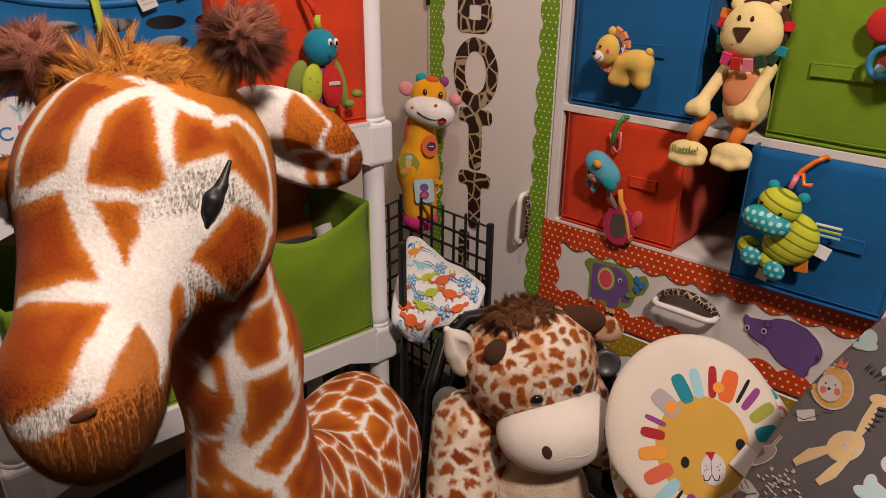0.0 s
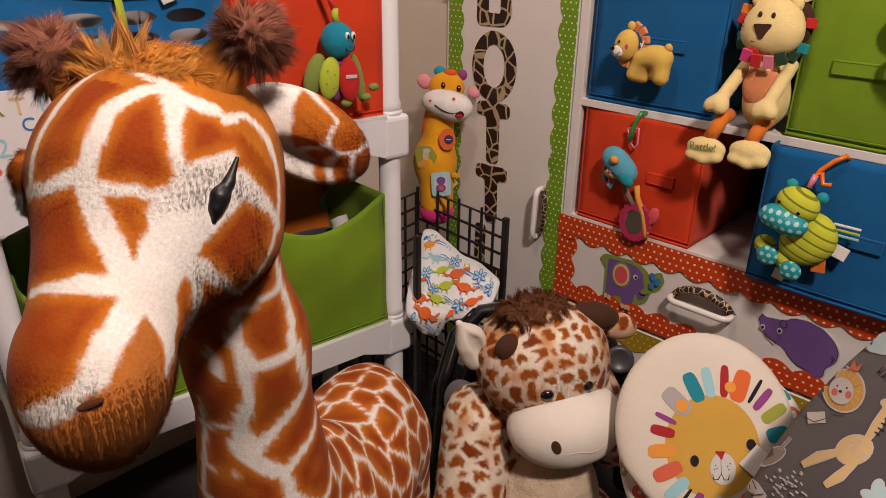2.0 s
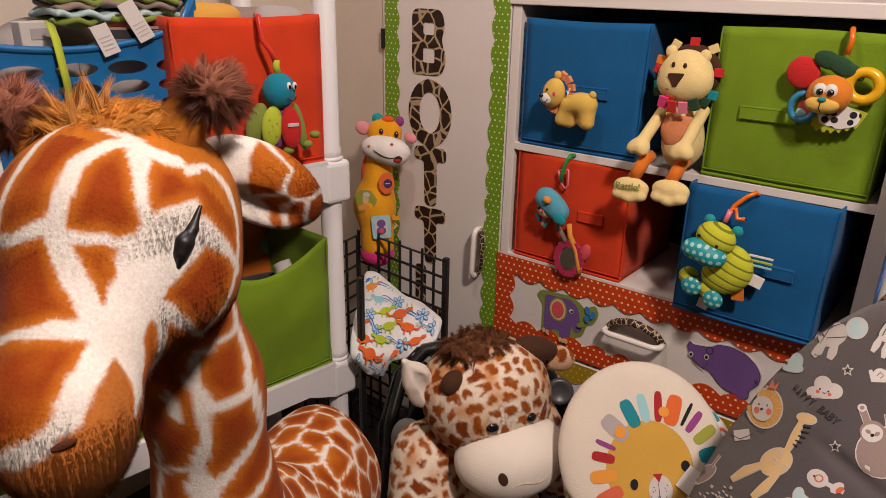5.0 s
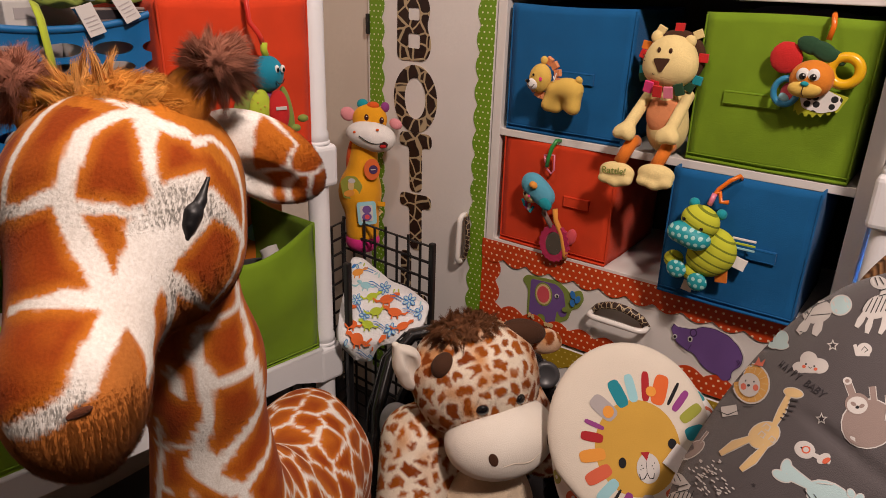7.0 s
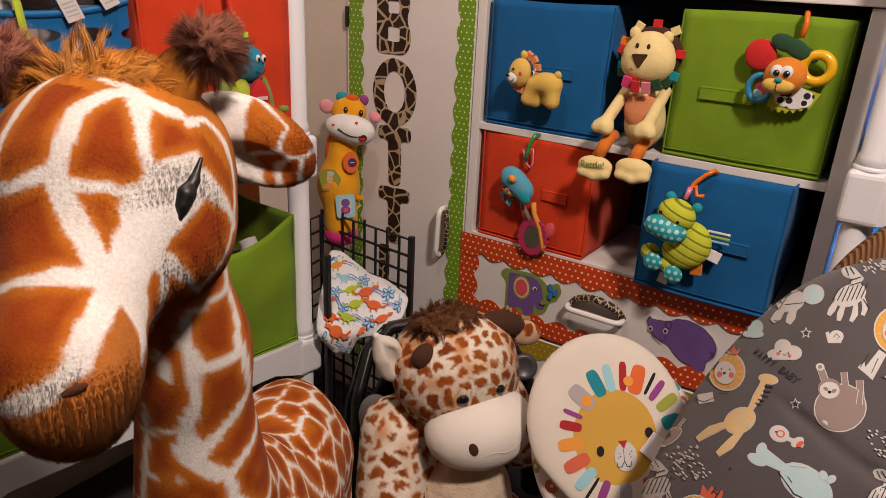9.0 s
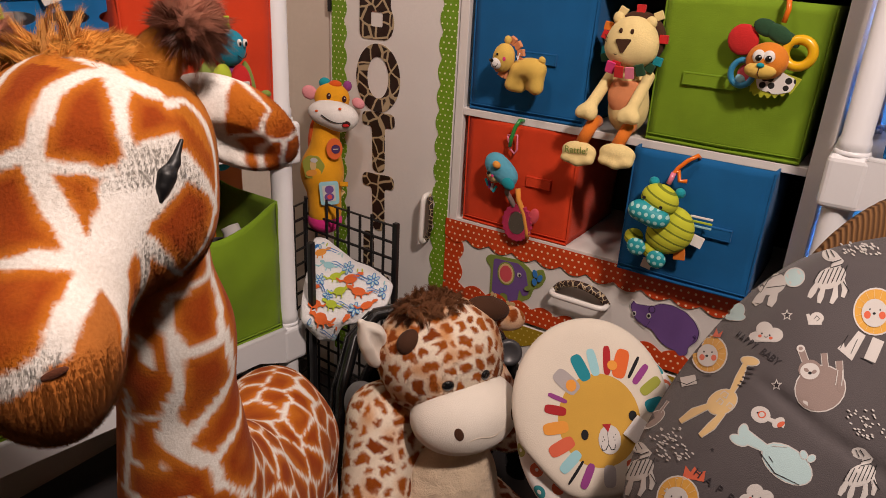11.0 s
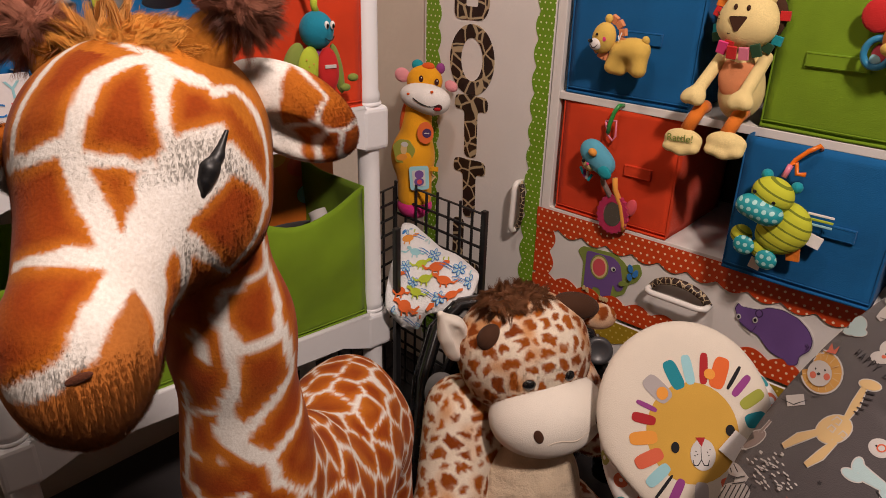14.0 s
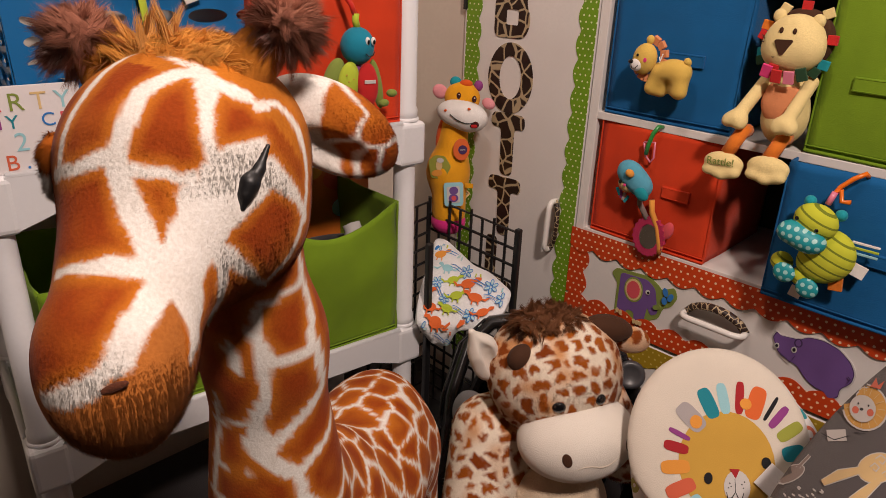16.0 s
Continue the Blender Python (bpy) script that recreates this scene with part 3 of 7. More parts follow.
GLOSSBLACK = plain("black_plastic_eye", (0.006, 0.006, 0.007), 0.12, coat=0.6)
DARKBROWN = cloth("dark_brown_plush", (0.060, 0.024, 0.011), 700, sheen=0.04)


def shaken(p, amount, scale):
    return p + amount * (np.stack([hash_noise(p, scale, k) for k in range(3)], 1) - 0.5)


def cells(p, groups, shrink=None):
    """Nearest group of seeds, the next one, and how much farther that is; shrink holds some groups back."""
    d = np.stack([np.min([np.linalg.norm(p - np.array(s), axis=1) for s in g], axis=0) for g in groups])
    if shrink is not None:
        d = d + shrink[:, None]
    order = np.argsort(d, 0)
    near, second = np.take_along_axis(d, order[:1], 0)[0], np.take_along_axis(d, order[1:2], 0)[0]
    return order[0], order[1], second - near


def scatter(f, lo, hi, gap, seed):
    """Seeds spread evenly over a surface."""
    rng = np.random.default_rng(seed)
    v, _ = net(f, lo, hi, 0.012)
    v = v[rng.permutation(len(v))]
    out, n = np.empty_like(v), 0
    for p in v:
        if n == 0 or ((out[:n] - p) ** 2).sum(1).min() > gap * gap:
            out[n] = p
            n += 1
    return out[:n]


def mixed(a, b, w):
    return a * (1 - w[:, None]) + b * w[:, None]


G = pose(0.35, -1.12, 0, 0, 0, 37.0)
giraffe = thing("plush_giraffe", G, "large standing plush giraffe with brown patches and cream lines", "stuffed toy")
HEAD = blend([
    ell((0.0105, 0.045, 1.036), (0.0845, 0.086, 0.0715)),
    ell((0.024, 0.035, 0.985), (0.071, 0.068, 0.058)),
    cone((0.008, 0.008, 1.012), (0.016, -0.075, 0.955), 0.066, 0.043),
    ell((0.021, -0.100, 0.933), (0.041, 0.038, 0.048)),
], 0.03)
NECK = blend([
    cone((0.028, 0.075, 0.98), (0.026, 0.110, 0.84), 0.046, 0.047),
    cone((0.026, 0.110, 0.84), (0.024, 0.125, 0.66), 0.047, 0.070),
    ell((0.038, 0.19, 0.52), (0.088, 0.125, 0.140)),
    ell((0.050, 0.36, 0.474), (0.100, 0.205, 0.118)),
    cone((-0.02, 0.16, 0.45), (-0.04, 0.12, 0.052), 0.065, 0.05),
    cone((0.08, 0.16, 0.45), (0.10, 0.12, 0.052), 0.060, 0.05),
    cone((0.0, 0.46, 0.44), (-0.02, 0.48, 0.052), 0.060, 0.05),
    cone((0.09, 0.46, 0.44), (0.11, 0.48, 0.052), 0.060, 0.05),
], 0.05)
BODY_LO, BODY_HI = (-0.14, -0.04, -0.03), (0.25, 0.64, 1.06)
HEAD_LO, HEAD_HI = (-0.10, -0.17, 0.86), (0.13, 0.17, 1.14)
body_seeds = [[s] for s in scatter(NECK, BODY_LO, BODY_HI, 0.037, 3)]
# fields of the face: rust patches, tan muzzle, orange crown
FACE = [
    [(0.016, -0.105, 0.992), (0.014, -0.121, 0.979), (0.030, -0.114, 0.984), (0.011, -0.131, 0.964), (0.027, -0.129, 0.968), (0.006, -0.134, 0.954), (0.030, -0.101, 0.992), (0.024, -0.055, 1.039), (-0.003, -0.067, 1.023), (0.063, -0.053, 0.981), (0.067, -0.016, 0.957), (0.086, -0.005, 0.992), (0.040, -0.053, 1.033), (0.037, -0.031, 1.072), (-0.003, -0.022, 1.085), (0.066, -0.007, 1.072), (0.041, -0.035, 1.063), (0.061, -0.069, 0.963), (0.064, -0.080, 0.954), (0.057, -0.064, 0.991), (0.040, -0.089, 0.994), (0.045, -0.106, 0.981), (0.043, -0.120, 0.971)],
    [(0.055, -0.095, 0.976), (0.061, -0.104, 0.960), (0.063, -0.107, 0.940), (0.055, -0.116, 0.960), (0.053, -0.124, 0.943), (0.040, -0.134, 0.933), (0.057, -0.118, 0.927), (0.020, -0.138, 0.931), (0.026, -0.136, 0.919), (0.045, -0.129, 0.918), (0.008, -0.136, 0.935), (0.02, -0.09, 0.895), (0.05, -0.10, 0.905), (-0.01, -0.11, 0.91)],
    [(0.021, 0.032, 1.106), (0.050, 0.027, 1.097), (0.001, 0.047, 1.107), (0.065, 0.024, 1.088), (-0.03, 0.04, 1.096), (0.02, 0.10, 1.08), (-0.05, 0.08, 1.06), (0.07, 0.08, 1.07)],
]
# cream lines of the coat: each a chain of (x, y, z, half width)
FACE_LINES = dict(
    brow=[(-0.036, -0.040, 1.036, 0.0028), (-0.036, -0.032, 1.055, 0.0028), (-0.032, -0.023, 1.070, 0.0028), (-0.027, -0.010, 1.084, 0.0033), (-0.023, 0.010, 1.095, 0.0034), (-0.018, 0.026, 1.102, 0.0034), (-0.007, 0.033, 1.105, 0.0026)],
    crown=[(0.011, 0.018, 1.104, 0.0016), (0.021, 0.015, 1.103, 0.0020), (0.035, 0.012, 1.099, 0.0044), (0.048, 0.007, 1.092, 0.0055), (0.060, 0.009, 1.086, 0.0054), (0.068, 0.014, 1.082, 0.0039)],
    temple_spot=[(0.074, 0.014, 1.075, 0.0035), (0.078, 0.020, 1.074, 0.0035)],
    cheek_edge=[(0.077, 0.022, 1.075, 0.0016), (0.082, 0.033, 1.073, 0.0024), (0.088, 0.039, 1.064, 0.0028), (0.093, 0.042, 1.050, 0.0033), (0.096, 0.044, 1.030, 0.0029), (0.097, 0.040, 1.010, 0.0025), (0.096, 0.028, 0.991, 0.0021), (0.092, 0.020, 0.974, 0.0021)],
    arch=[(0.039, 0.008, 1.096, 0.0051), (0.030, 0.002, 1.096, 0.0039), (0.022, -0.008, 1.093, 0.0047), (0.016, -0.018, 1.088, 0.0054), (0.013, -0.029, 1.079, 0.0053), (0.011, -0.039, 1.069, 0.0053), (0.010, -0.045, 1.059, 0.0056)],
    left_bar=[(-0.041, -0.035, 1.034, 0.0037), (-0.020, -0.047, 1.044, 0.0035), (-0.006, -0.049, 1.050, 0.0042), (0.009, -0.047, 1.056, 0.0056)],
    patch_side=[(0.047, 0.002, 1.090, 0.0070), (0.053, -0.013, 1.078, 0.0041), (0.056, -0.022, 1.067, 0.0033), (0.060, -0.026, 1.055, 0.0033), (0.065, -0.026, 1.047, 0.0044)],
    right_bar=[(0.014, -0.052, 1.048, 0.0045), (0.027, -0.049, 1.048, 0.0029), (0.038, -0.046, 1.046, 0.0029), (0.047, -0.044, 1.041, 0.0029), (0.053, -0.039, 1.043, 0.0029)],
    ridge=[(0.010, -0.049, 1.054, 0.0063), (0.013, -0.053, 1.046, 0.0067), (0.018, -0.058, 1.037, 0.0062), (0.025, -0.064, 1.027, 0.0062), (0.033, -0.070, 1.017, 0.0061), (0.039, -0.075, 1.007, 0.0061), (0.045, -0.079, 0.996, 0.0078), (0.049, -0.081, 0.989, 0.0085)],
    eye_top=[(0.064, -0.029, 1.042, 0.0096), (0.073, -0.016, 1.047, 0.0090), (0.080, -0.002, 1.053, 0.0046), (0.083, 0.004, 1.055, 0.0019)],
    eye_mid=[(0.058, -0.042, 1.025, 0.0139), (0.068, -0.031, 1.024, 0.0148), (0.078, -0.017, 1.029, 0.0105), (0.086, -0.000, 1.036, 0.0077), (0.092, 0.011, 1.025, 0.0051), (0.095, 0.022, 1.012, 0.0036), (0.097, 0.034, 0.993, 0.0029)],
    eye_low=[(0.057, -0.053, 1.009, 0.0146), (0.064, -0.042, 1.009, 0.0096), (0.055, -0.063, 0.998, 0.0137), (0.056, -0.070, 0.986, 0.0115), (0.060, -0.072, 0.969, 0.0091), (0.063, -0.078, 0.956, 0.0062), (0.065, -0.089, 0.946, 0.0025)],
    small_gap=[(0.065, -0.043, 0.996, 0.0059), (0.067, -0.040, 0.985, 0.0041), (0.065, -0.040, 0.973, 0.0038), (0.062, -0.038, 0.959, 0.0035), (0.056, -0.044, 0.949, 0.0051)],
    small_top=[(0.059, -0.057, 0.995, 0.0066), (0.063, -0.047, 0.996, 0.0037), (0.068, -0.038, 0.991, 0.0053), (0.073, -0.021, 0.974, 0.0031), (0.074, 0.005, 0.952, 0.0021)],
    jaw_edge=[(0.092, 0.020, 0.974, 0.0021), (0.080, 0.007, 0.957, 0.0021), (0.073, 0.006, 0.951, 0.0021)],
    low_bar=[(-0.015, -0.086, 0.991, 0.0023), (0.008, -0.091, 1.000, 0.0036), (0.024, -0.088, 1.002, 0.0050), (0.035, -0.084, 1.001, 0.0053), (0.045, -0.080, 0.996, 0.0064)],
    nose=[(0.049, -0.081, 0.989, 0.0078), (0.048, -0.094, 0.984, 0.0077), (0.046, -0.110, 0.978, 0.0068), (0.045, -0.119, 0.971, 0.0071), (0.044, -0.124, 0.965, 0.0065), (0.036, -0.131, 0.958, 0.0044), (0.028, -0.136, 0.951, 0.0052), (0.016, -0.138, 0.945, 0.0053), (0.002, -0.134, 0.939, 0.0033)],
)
NECK_LINES = dict(
    side=[(0.074, 0.081, 0.942, 0.0028), (0.074, 0.088, 0.920, 0.0044), (0.077, 0.094, 0.891, 0.0040), (0.080, 0.088, 0.864, 0.0045), (0.083, 0.092, 0.836, 0.0062), (0.083, 0.105, 0.800, 0.0049)],
    collar=[(0.074, 0.088, 0.919, 0.0039), (0.065, 0.064, 0.913, 0.0024), (0.054, 0.054, 0.907, 0.0024), (0.048, 0.051, 0.905, 0.0033)],
    middle=[(0.048, 0.051, 0.904, 0.0038), (0.044, 0.051, 0.881, 0.0048), (0.050, 0.054, 0.856, 0.0069), (0.047, 0.056, 0.824, 0.0051), (0.037, 0.058, 0.791, 0.0053), (0.038, 0.061, 0.761, 0.0098)],
    upper=[(0.052, 0.055, 0.850, 0.0049), (0.068, 0.066, 0.849, 0.0040), (0.081, 0.087, 0.852, 0.0046)],
    slope=[(0.033, 0.060, 0.758, 0.0109), (0.048, 0.065, 0.761, 0.0065), (0.066, 0.076, 0.775, 0.0043), (0.078, 0.093, 0.793, 0.0043), (0.083, 0.105, 0.800, 0.0049)],
    lower=[(0.033, 0.060, 0.752, 0.0099), (0.049, 0.064, 0.735, 0.0067), (0.066, 0.074, 0.720, 0.0051), (0.078, 0.091, 0.734, 0.0040), (0.084, 0.110, 0.742, 0.0034), (0.082, 0.127, 0.756, 0.0029)],
    chin=[(0.020, 0.049, 0.864, 0.0044), (0.027, 0.049, 0.845, 0.0035)],
    left_bar=[(-0.011, 0.072, 0.774, 0.0028), (0.026, 0.058, 0.782, 0.0027)],
    foot_bar=[(-0.016, 0.074, 0.724, 0.0029), (0.024, 0.059, 0.729, 0.0028)],
    left=[(-0.002, 0.061, 0.808, 0.0021), (-0.005, 0.069, 0.768, 0.0033), (-0.014, 0.072, 0.722, 0.0035), (-0.019, 0.073, 0.688, 0.0036)],
    base=[(0.066, 0.074, 0.720, 0.0051), (0.070, 0.076, 0.692, 0.0052)],
)
EYE_AT = np.array((0.079, -0.012, 1.034))
EYE_SHAPE = blend([cone((0.0750, -0.0225, 1.0180), (0.0758, -0.0190, 1.0260), 0.0020, 0.0050), cone((0.0758, -0.0190, 1.0260), (0.0775, -0.0150, 1.0325), 0.0050, 0.0064), cone((0.0775, -0.0150, 1.0325), (0.0815, -0.0075, 1.0400), 0.0064, 0.0034), cone((0.0815, -0.0075, 1.0400), (0.0852, 0.0015, 1.0535), 0.0036, 0.0014)], 0.004)


def chain_gap(p, lines):
    """Distance to the nearest cream line's edge."""
    out = np.full(len(p), 9.0)
    for chain in lines.values():
        for a, b in zip(chain, chain[1:]):
            u, w = np.array(a[:3]), np.array(b[:3]) - np.array(a[:3])
            k = np.clip((p - u) @ w / (w @ w + 1e-12), 0, 1)
            out = np.minimum(out, np.linalg.norm(p - u - k[:, None] * w, axis=1) - 1.16 * (a[3] + k * (b[3] - a[3])))
    return out


def coat(p, gap, depth):
    """Rust patches, more orange towards their mottled rims, between cream lines."""
    core = np.clip(gap / depth, 0, 1) * np.clip(0.30 + 1.25 * (hash_noise(p, 60, 9) * 0.45 + hash_noise(p, 24, 5) * 0.55), 0.25, 1)
    brown = mixed(np.tile(ORANGE, (len(p), 1)), np.tile(PATCH, (len(p), 1)), core)
    return mixed(np.tile(CREAM, (len(p), 1)), brown, np.clip((gap + 0.0006) / 0.0016, 0, 1))


def body_dye(p):
    line = chain_gap(shaken(p, 0.006, 45), NECK_LINES)
    far = (p[:, 1] > 0.150) | (p[:, 2] < 0.690) | (p[:, 0] < -0.040)
    net_gap = (cells(shaken(p, 0.030, 24), body_seeds)[2] - 0.0048) * 0.6
    return coat(p, np.minimum(line, np.where(far, net_gap, 9.0)), 0.011)


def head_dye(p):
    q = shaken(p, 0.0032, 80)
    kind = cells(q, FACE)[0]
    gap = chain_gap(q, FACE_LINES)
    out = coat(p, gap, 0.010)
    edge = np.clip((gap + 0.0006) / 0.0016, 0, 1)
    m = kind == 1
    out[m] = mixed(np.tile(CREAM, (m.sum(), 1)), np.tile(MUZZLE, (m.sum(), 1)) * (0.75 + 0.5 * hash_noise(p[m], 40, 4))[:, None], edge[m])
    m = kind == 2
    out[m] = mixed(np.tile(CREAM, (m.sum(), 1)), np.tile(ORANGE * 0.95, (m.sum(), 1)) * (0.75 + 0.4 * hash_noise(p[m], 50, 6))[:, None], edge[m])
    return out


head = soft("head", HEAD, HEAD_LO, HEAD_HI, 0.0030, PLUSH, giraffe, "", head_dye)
trunk = soft("body", NECK, BODY_LO, BODY_HI, 0.0055, PLUSH, giraffe, "", body_dye)


def face_comb(p):
    """The pile lies down the face, towards the muzzle, back over the crown, and away from the eye below it."""
    c = np.tile(np.array((0.05, -0.50, -0.60)), (len(p), 1))
    c[p[:, 1] > 0.05] = (0.0, 0.6, -0.2)
    under = (p[:, 2] < 1.03) & (p[:, 0] > 0.045) & (p[:, 1] < 0.0)
    c[under] = (-0.10, -0.30, -0.75)
    w = np.clip((0.975 - p[:, 2]) / 0.04, 0, 1)
    c = mixed(c, np.tile(np.array((0.40, -0.20, -0.40)), (len(p), 1)), w)
    return c


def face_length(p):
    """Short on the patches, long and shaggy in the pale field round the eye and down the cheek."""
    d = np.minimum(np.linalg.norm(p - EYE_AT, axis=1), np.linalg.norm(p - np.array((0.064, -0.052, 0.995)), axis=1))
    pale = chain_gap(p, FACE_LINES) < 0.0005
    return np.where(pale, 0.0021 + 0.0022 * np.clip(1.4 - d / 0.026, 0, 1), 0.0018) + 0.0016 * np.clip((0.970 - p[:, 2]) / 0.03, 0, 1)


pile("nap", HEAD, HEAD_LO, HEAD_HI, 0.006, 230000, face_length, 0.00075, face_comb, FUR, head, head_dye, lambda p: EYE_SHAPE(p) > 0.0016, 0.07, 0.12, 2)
pile("nap", NECK, BODY_LO, BODY_HI, 0.010, 190000, 0.0022, 0.00090, (0, 0.05, -0.9), FUR, trunk, body_dye, lambda p: p[:, 2] > 0.35, 0.10, 0.16, 6)


def spikes(name, f, lo, hi, clumps, fibres, length, spread, width, comb, tone, parent, lift=0.8, wild=0.4, seed=1, label="", droop=0.15):
    """Shaggy hair: locks of fine tapered fibres that run together at their tips."""
    rng = np.random.default_rng(seed)
    v, q = net(f, lo, hi, 0.004)
    p = v[rng.integers(0, len(v), clumps)]
    nrm = grad(f, p)
    d = nrm * lift + np.array(comb, float) + rng.normal(0, wild, p.shape)
    d /= np.linalg.norm(d, axis=1, keepdims=True)
    ln = length * rng.uniform(0.55, 1.15, (clumps, 1))
    shade_ = rng.uniform(0.72, 1.12, (clumps, 1))
    p, nrm, d, ln, shade_ = [np.repeat(x, fibres, 0) for x in (p, nrm, d, ln, shade_)]
    n = len(p)
    root = p + rng.normal(0, spread, p.shape) - nrm * 0.001
    tip = p + d * ln * rng.uniform(0.65, 1.08, (n, 1)) + rng.normal(0, spread * 0.60, p.shape) + np.array((0, 0, -droop)) * ln
    mid = (root + tip) / 2 + nrm * ln * 0.06 + np.array((0, 0, droop * 0.4)) * ln + rng.normal(0, spread * 0.25, p.shape)
    side = np.cross(tip - root, nrm + rng.normal(0, 0.6, p.shape))
    side /= np.linalg.norm(side, axis=1, keepdims=True) + 1e-9
    wd = width * rng.uniform(0.6, 1.3, (n, 1)) / 2
    tri = np.stack([root - side * wd, root + side * wd, mid + side * wd * 0.8, root - side * wd, mid + side * wd * 0.8, mid - side * wd * 0.8, mid - side * wd * 0.8, mid + side * wd * 0.8, tip], 1).reshape(-1, 3)
    col = np.repeat(np.clip(tone * shade_ * rng.uniform(0.75, 1.15, (n, 1)), 0, 1), 9, 0)
    mesh = to_mesh(name, tri, np.arange(len(tri)).reshape(-1, 3), col)
    up = nrm * 0.8 + 0.35 * d
    up /= np.linalg.norm(up, axis=1, keepdims=True)
    mesh.normals_split_custom_set_from_vertices(np.repeat(up, 9, 0).tolist())
    return tagged(part(name, mesh, FUR, parent, label), kind="stuff")


for side, base, mid, tip in ((1, (0.048, 0.047, 1.084), (0.062, 0.053, 1.104), (0.077, 0.058, 1.120)), (-1, (-0.036, 0.037, 1.080), (-0.046, 0.039, 1.094), (-0.057, 0.037, 1.106))):
    f = blend([cone(base, mid, 0.023, 0.0155), cone(mid, tip, 0.0155, 0.0125)], 0.012)
    lo, hi = np.array(base) - 0.05, np.array(tip) + 0.05
    tone = lambda p: np.tile(ORANGE * (0.80, 0.90, 1.3), (len(p), 1)) * (0.75 + 0.4 * hash_noise(p, 60, 6))[:, None]
    horn = soft("horn", f, lo, hi, 0.003, PLUSH, giraffe, "orange plush horn with a rust tuft", tone)
    pile("nap", f, lo, hi, 0.004, 22000, 0.0020, 0.0007, (0.1 * side, 0, 0.7), FUR, horn, tone, None, 0.15, 0.2, 11)
    ball = ell(np.array(tip) + (0.003 * side, 0, 0.003), (0.013, 0.013, 0.011))
    spikes("tuft", ball, lo, hi, 300, 60, 0.0225, 0.0026, 0.00038, (0.22 * side, 0.0, 0.08), RUST, horn, 0.9, 0.28, 13, "rust brown tuft", 0.12)

# mane on the crown
MANE = ell((0.012, 0.052, 1.094), (0.040, 0.040, 0.016))
MANE_TONE = np.array((0.90, 0.42, 0.085))
soft("mane_pad", MANE, (-0.05, 0.0, 1.06), (0.07, 0.11, 1.13), 0.004, PLUSH, giraffe, "", lambda p: np.tile(ORANGE, (len(p), 1)))
spikes("mane", ell((0.014, 0.050, 1.098), (0.042, 0.030, 0.012)), (-0.05, 0.0, 1.06), (0.07, 0.11, 1.13), 420, 50, 0.017, 0.0032, 0.00042, (0.70, -0.12, 0.05), MANE_TONE, giraffe, 0.35, 0.22, 21, "ginger mane", 0.1)
spikes("mane", ell((-0.026, 0.044, 1.096), (0.020, 0.024, 0.010)), (-0.06, 0.0, 1.06), (0.02, 0.09, 1.13), 70, 70, 0.018, 0.0026, 0.00045, (-0.35, -0.15, 0.15), MANE_TONE, giraffe, 0.4, 0.25, 24, "ginger mane", 0.1)
spikes("forelock", ell((-0.008, 0.04, 1.106), (0.016, 0.010, 0.006)), (-0.03, 0.01, 1.08), (0.03, 0.07, 1.13), 16, 80, 0.036, 0.0024, 0.00045, (-0.25, 0.0, 0.9), MANE_TONE * (1.0, 1.1, 1.6), giraffe, 0.3, 0.30, 22, "upright ginger forelock", 0.0)

EAR = cut(ell((0.100, 0.092, 1.046), (0.056, 0.024, 0.034), (0, 28, 8)), ell((0.112, 0.064, 1.028), (0.036, 0.022, 0.017), (0, 26, 8)), 0.008)
EAR_SEEDS = [[(0.080, 0.074, 1.072), (0.086, 0.074, 1.056)], [(0.113, 0.073, 1.062), (0.120, 0.078, 1.060), (0.108, 0.070, 1.052)], [(0.138, 0.084, 1.050), (0.130, 0.090, 1.066)], [(0.150, 0.084, 1.024)],
             [(0.097, 0.074, 1.018)], [(0.117, 0.072, 1.030), (0.120, 0.074, 1.022)], [(0.132, 0.080, 1.022)]]


def ear_dye(p):
    which, after, gap = cells(shaken(p, 0.007, 60), EAR_SEEDS)
    w = np.clip((gap - 0.0016) / 0.003, 0, 1) * np.isin(which, (1, 2, 3, 5, 6))
    inner = np.clip((1.036 - p[:, 2] - 0.5 * (0.112 - p[:, 0])) / 0.004, 0, 1) * np.clip((0.078 - p[:, 1]) / 0.003, 0, 1)
    tone = mixed(np.tile(ORANGE, (len(p), 1)), np.tile(PATCH, (len(p), 1)), np.clip(1.2 * hash_noise(p, 50, 3) - 0.1, 0, 1))
    return mixed(np.tile(CREAM * 0.97, (len(p), 1)), tone, np.maximum(w, inner * (which != 4) * 0.9))


EAR_LO, EAR_HI = (0.04, 0.04, 0.98), (0.18, 0.14, 1.10)
ear = soft("ear", EAR, EAR_LO, EAR_HI, 0.0025, PLUSH, giraffe, "drooping spotted ear", ear_dye)
pile("nap", EAR, EAR_LO, EAR_HI, 0.004, 45000, 0.0020, 0.0008, (0.7, 0, -0.35), FUR, ear, ear_dye, None, 0.10, 0.15, 31)
FAR_EAR = ell((-0.055, 0.125, 1.035), (0.020, 0.045, 0.028), (15, 0, 10))
soft("ear", FAR_EAR, (-0.10, 0.06, 0.98), (0.0, 0.20, 1.09), 0.004, PLUSH, giraffe, "", lambda p: np.tile(ORANGE, (len(p), 1)))
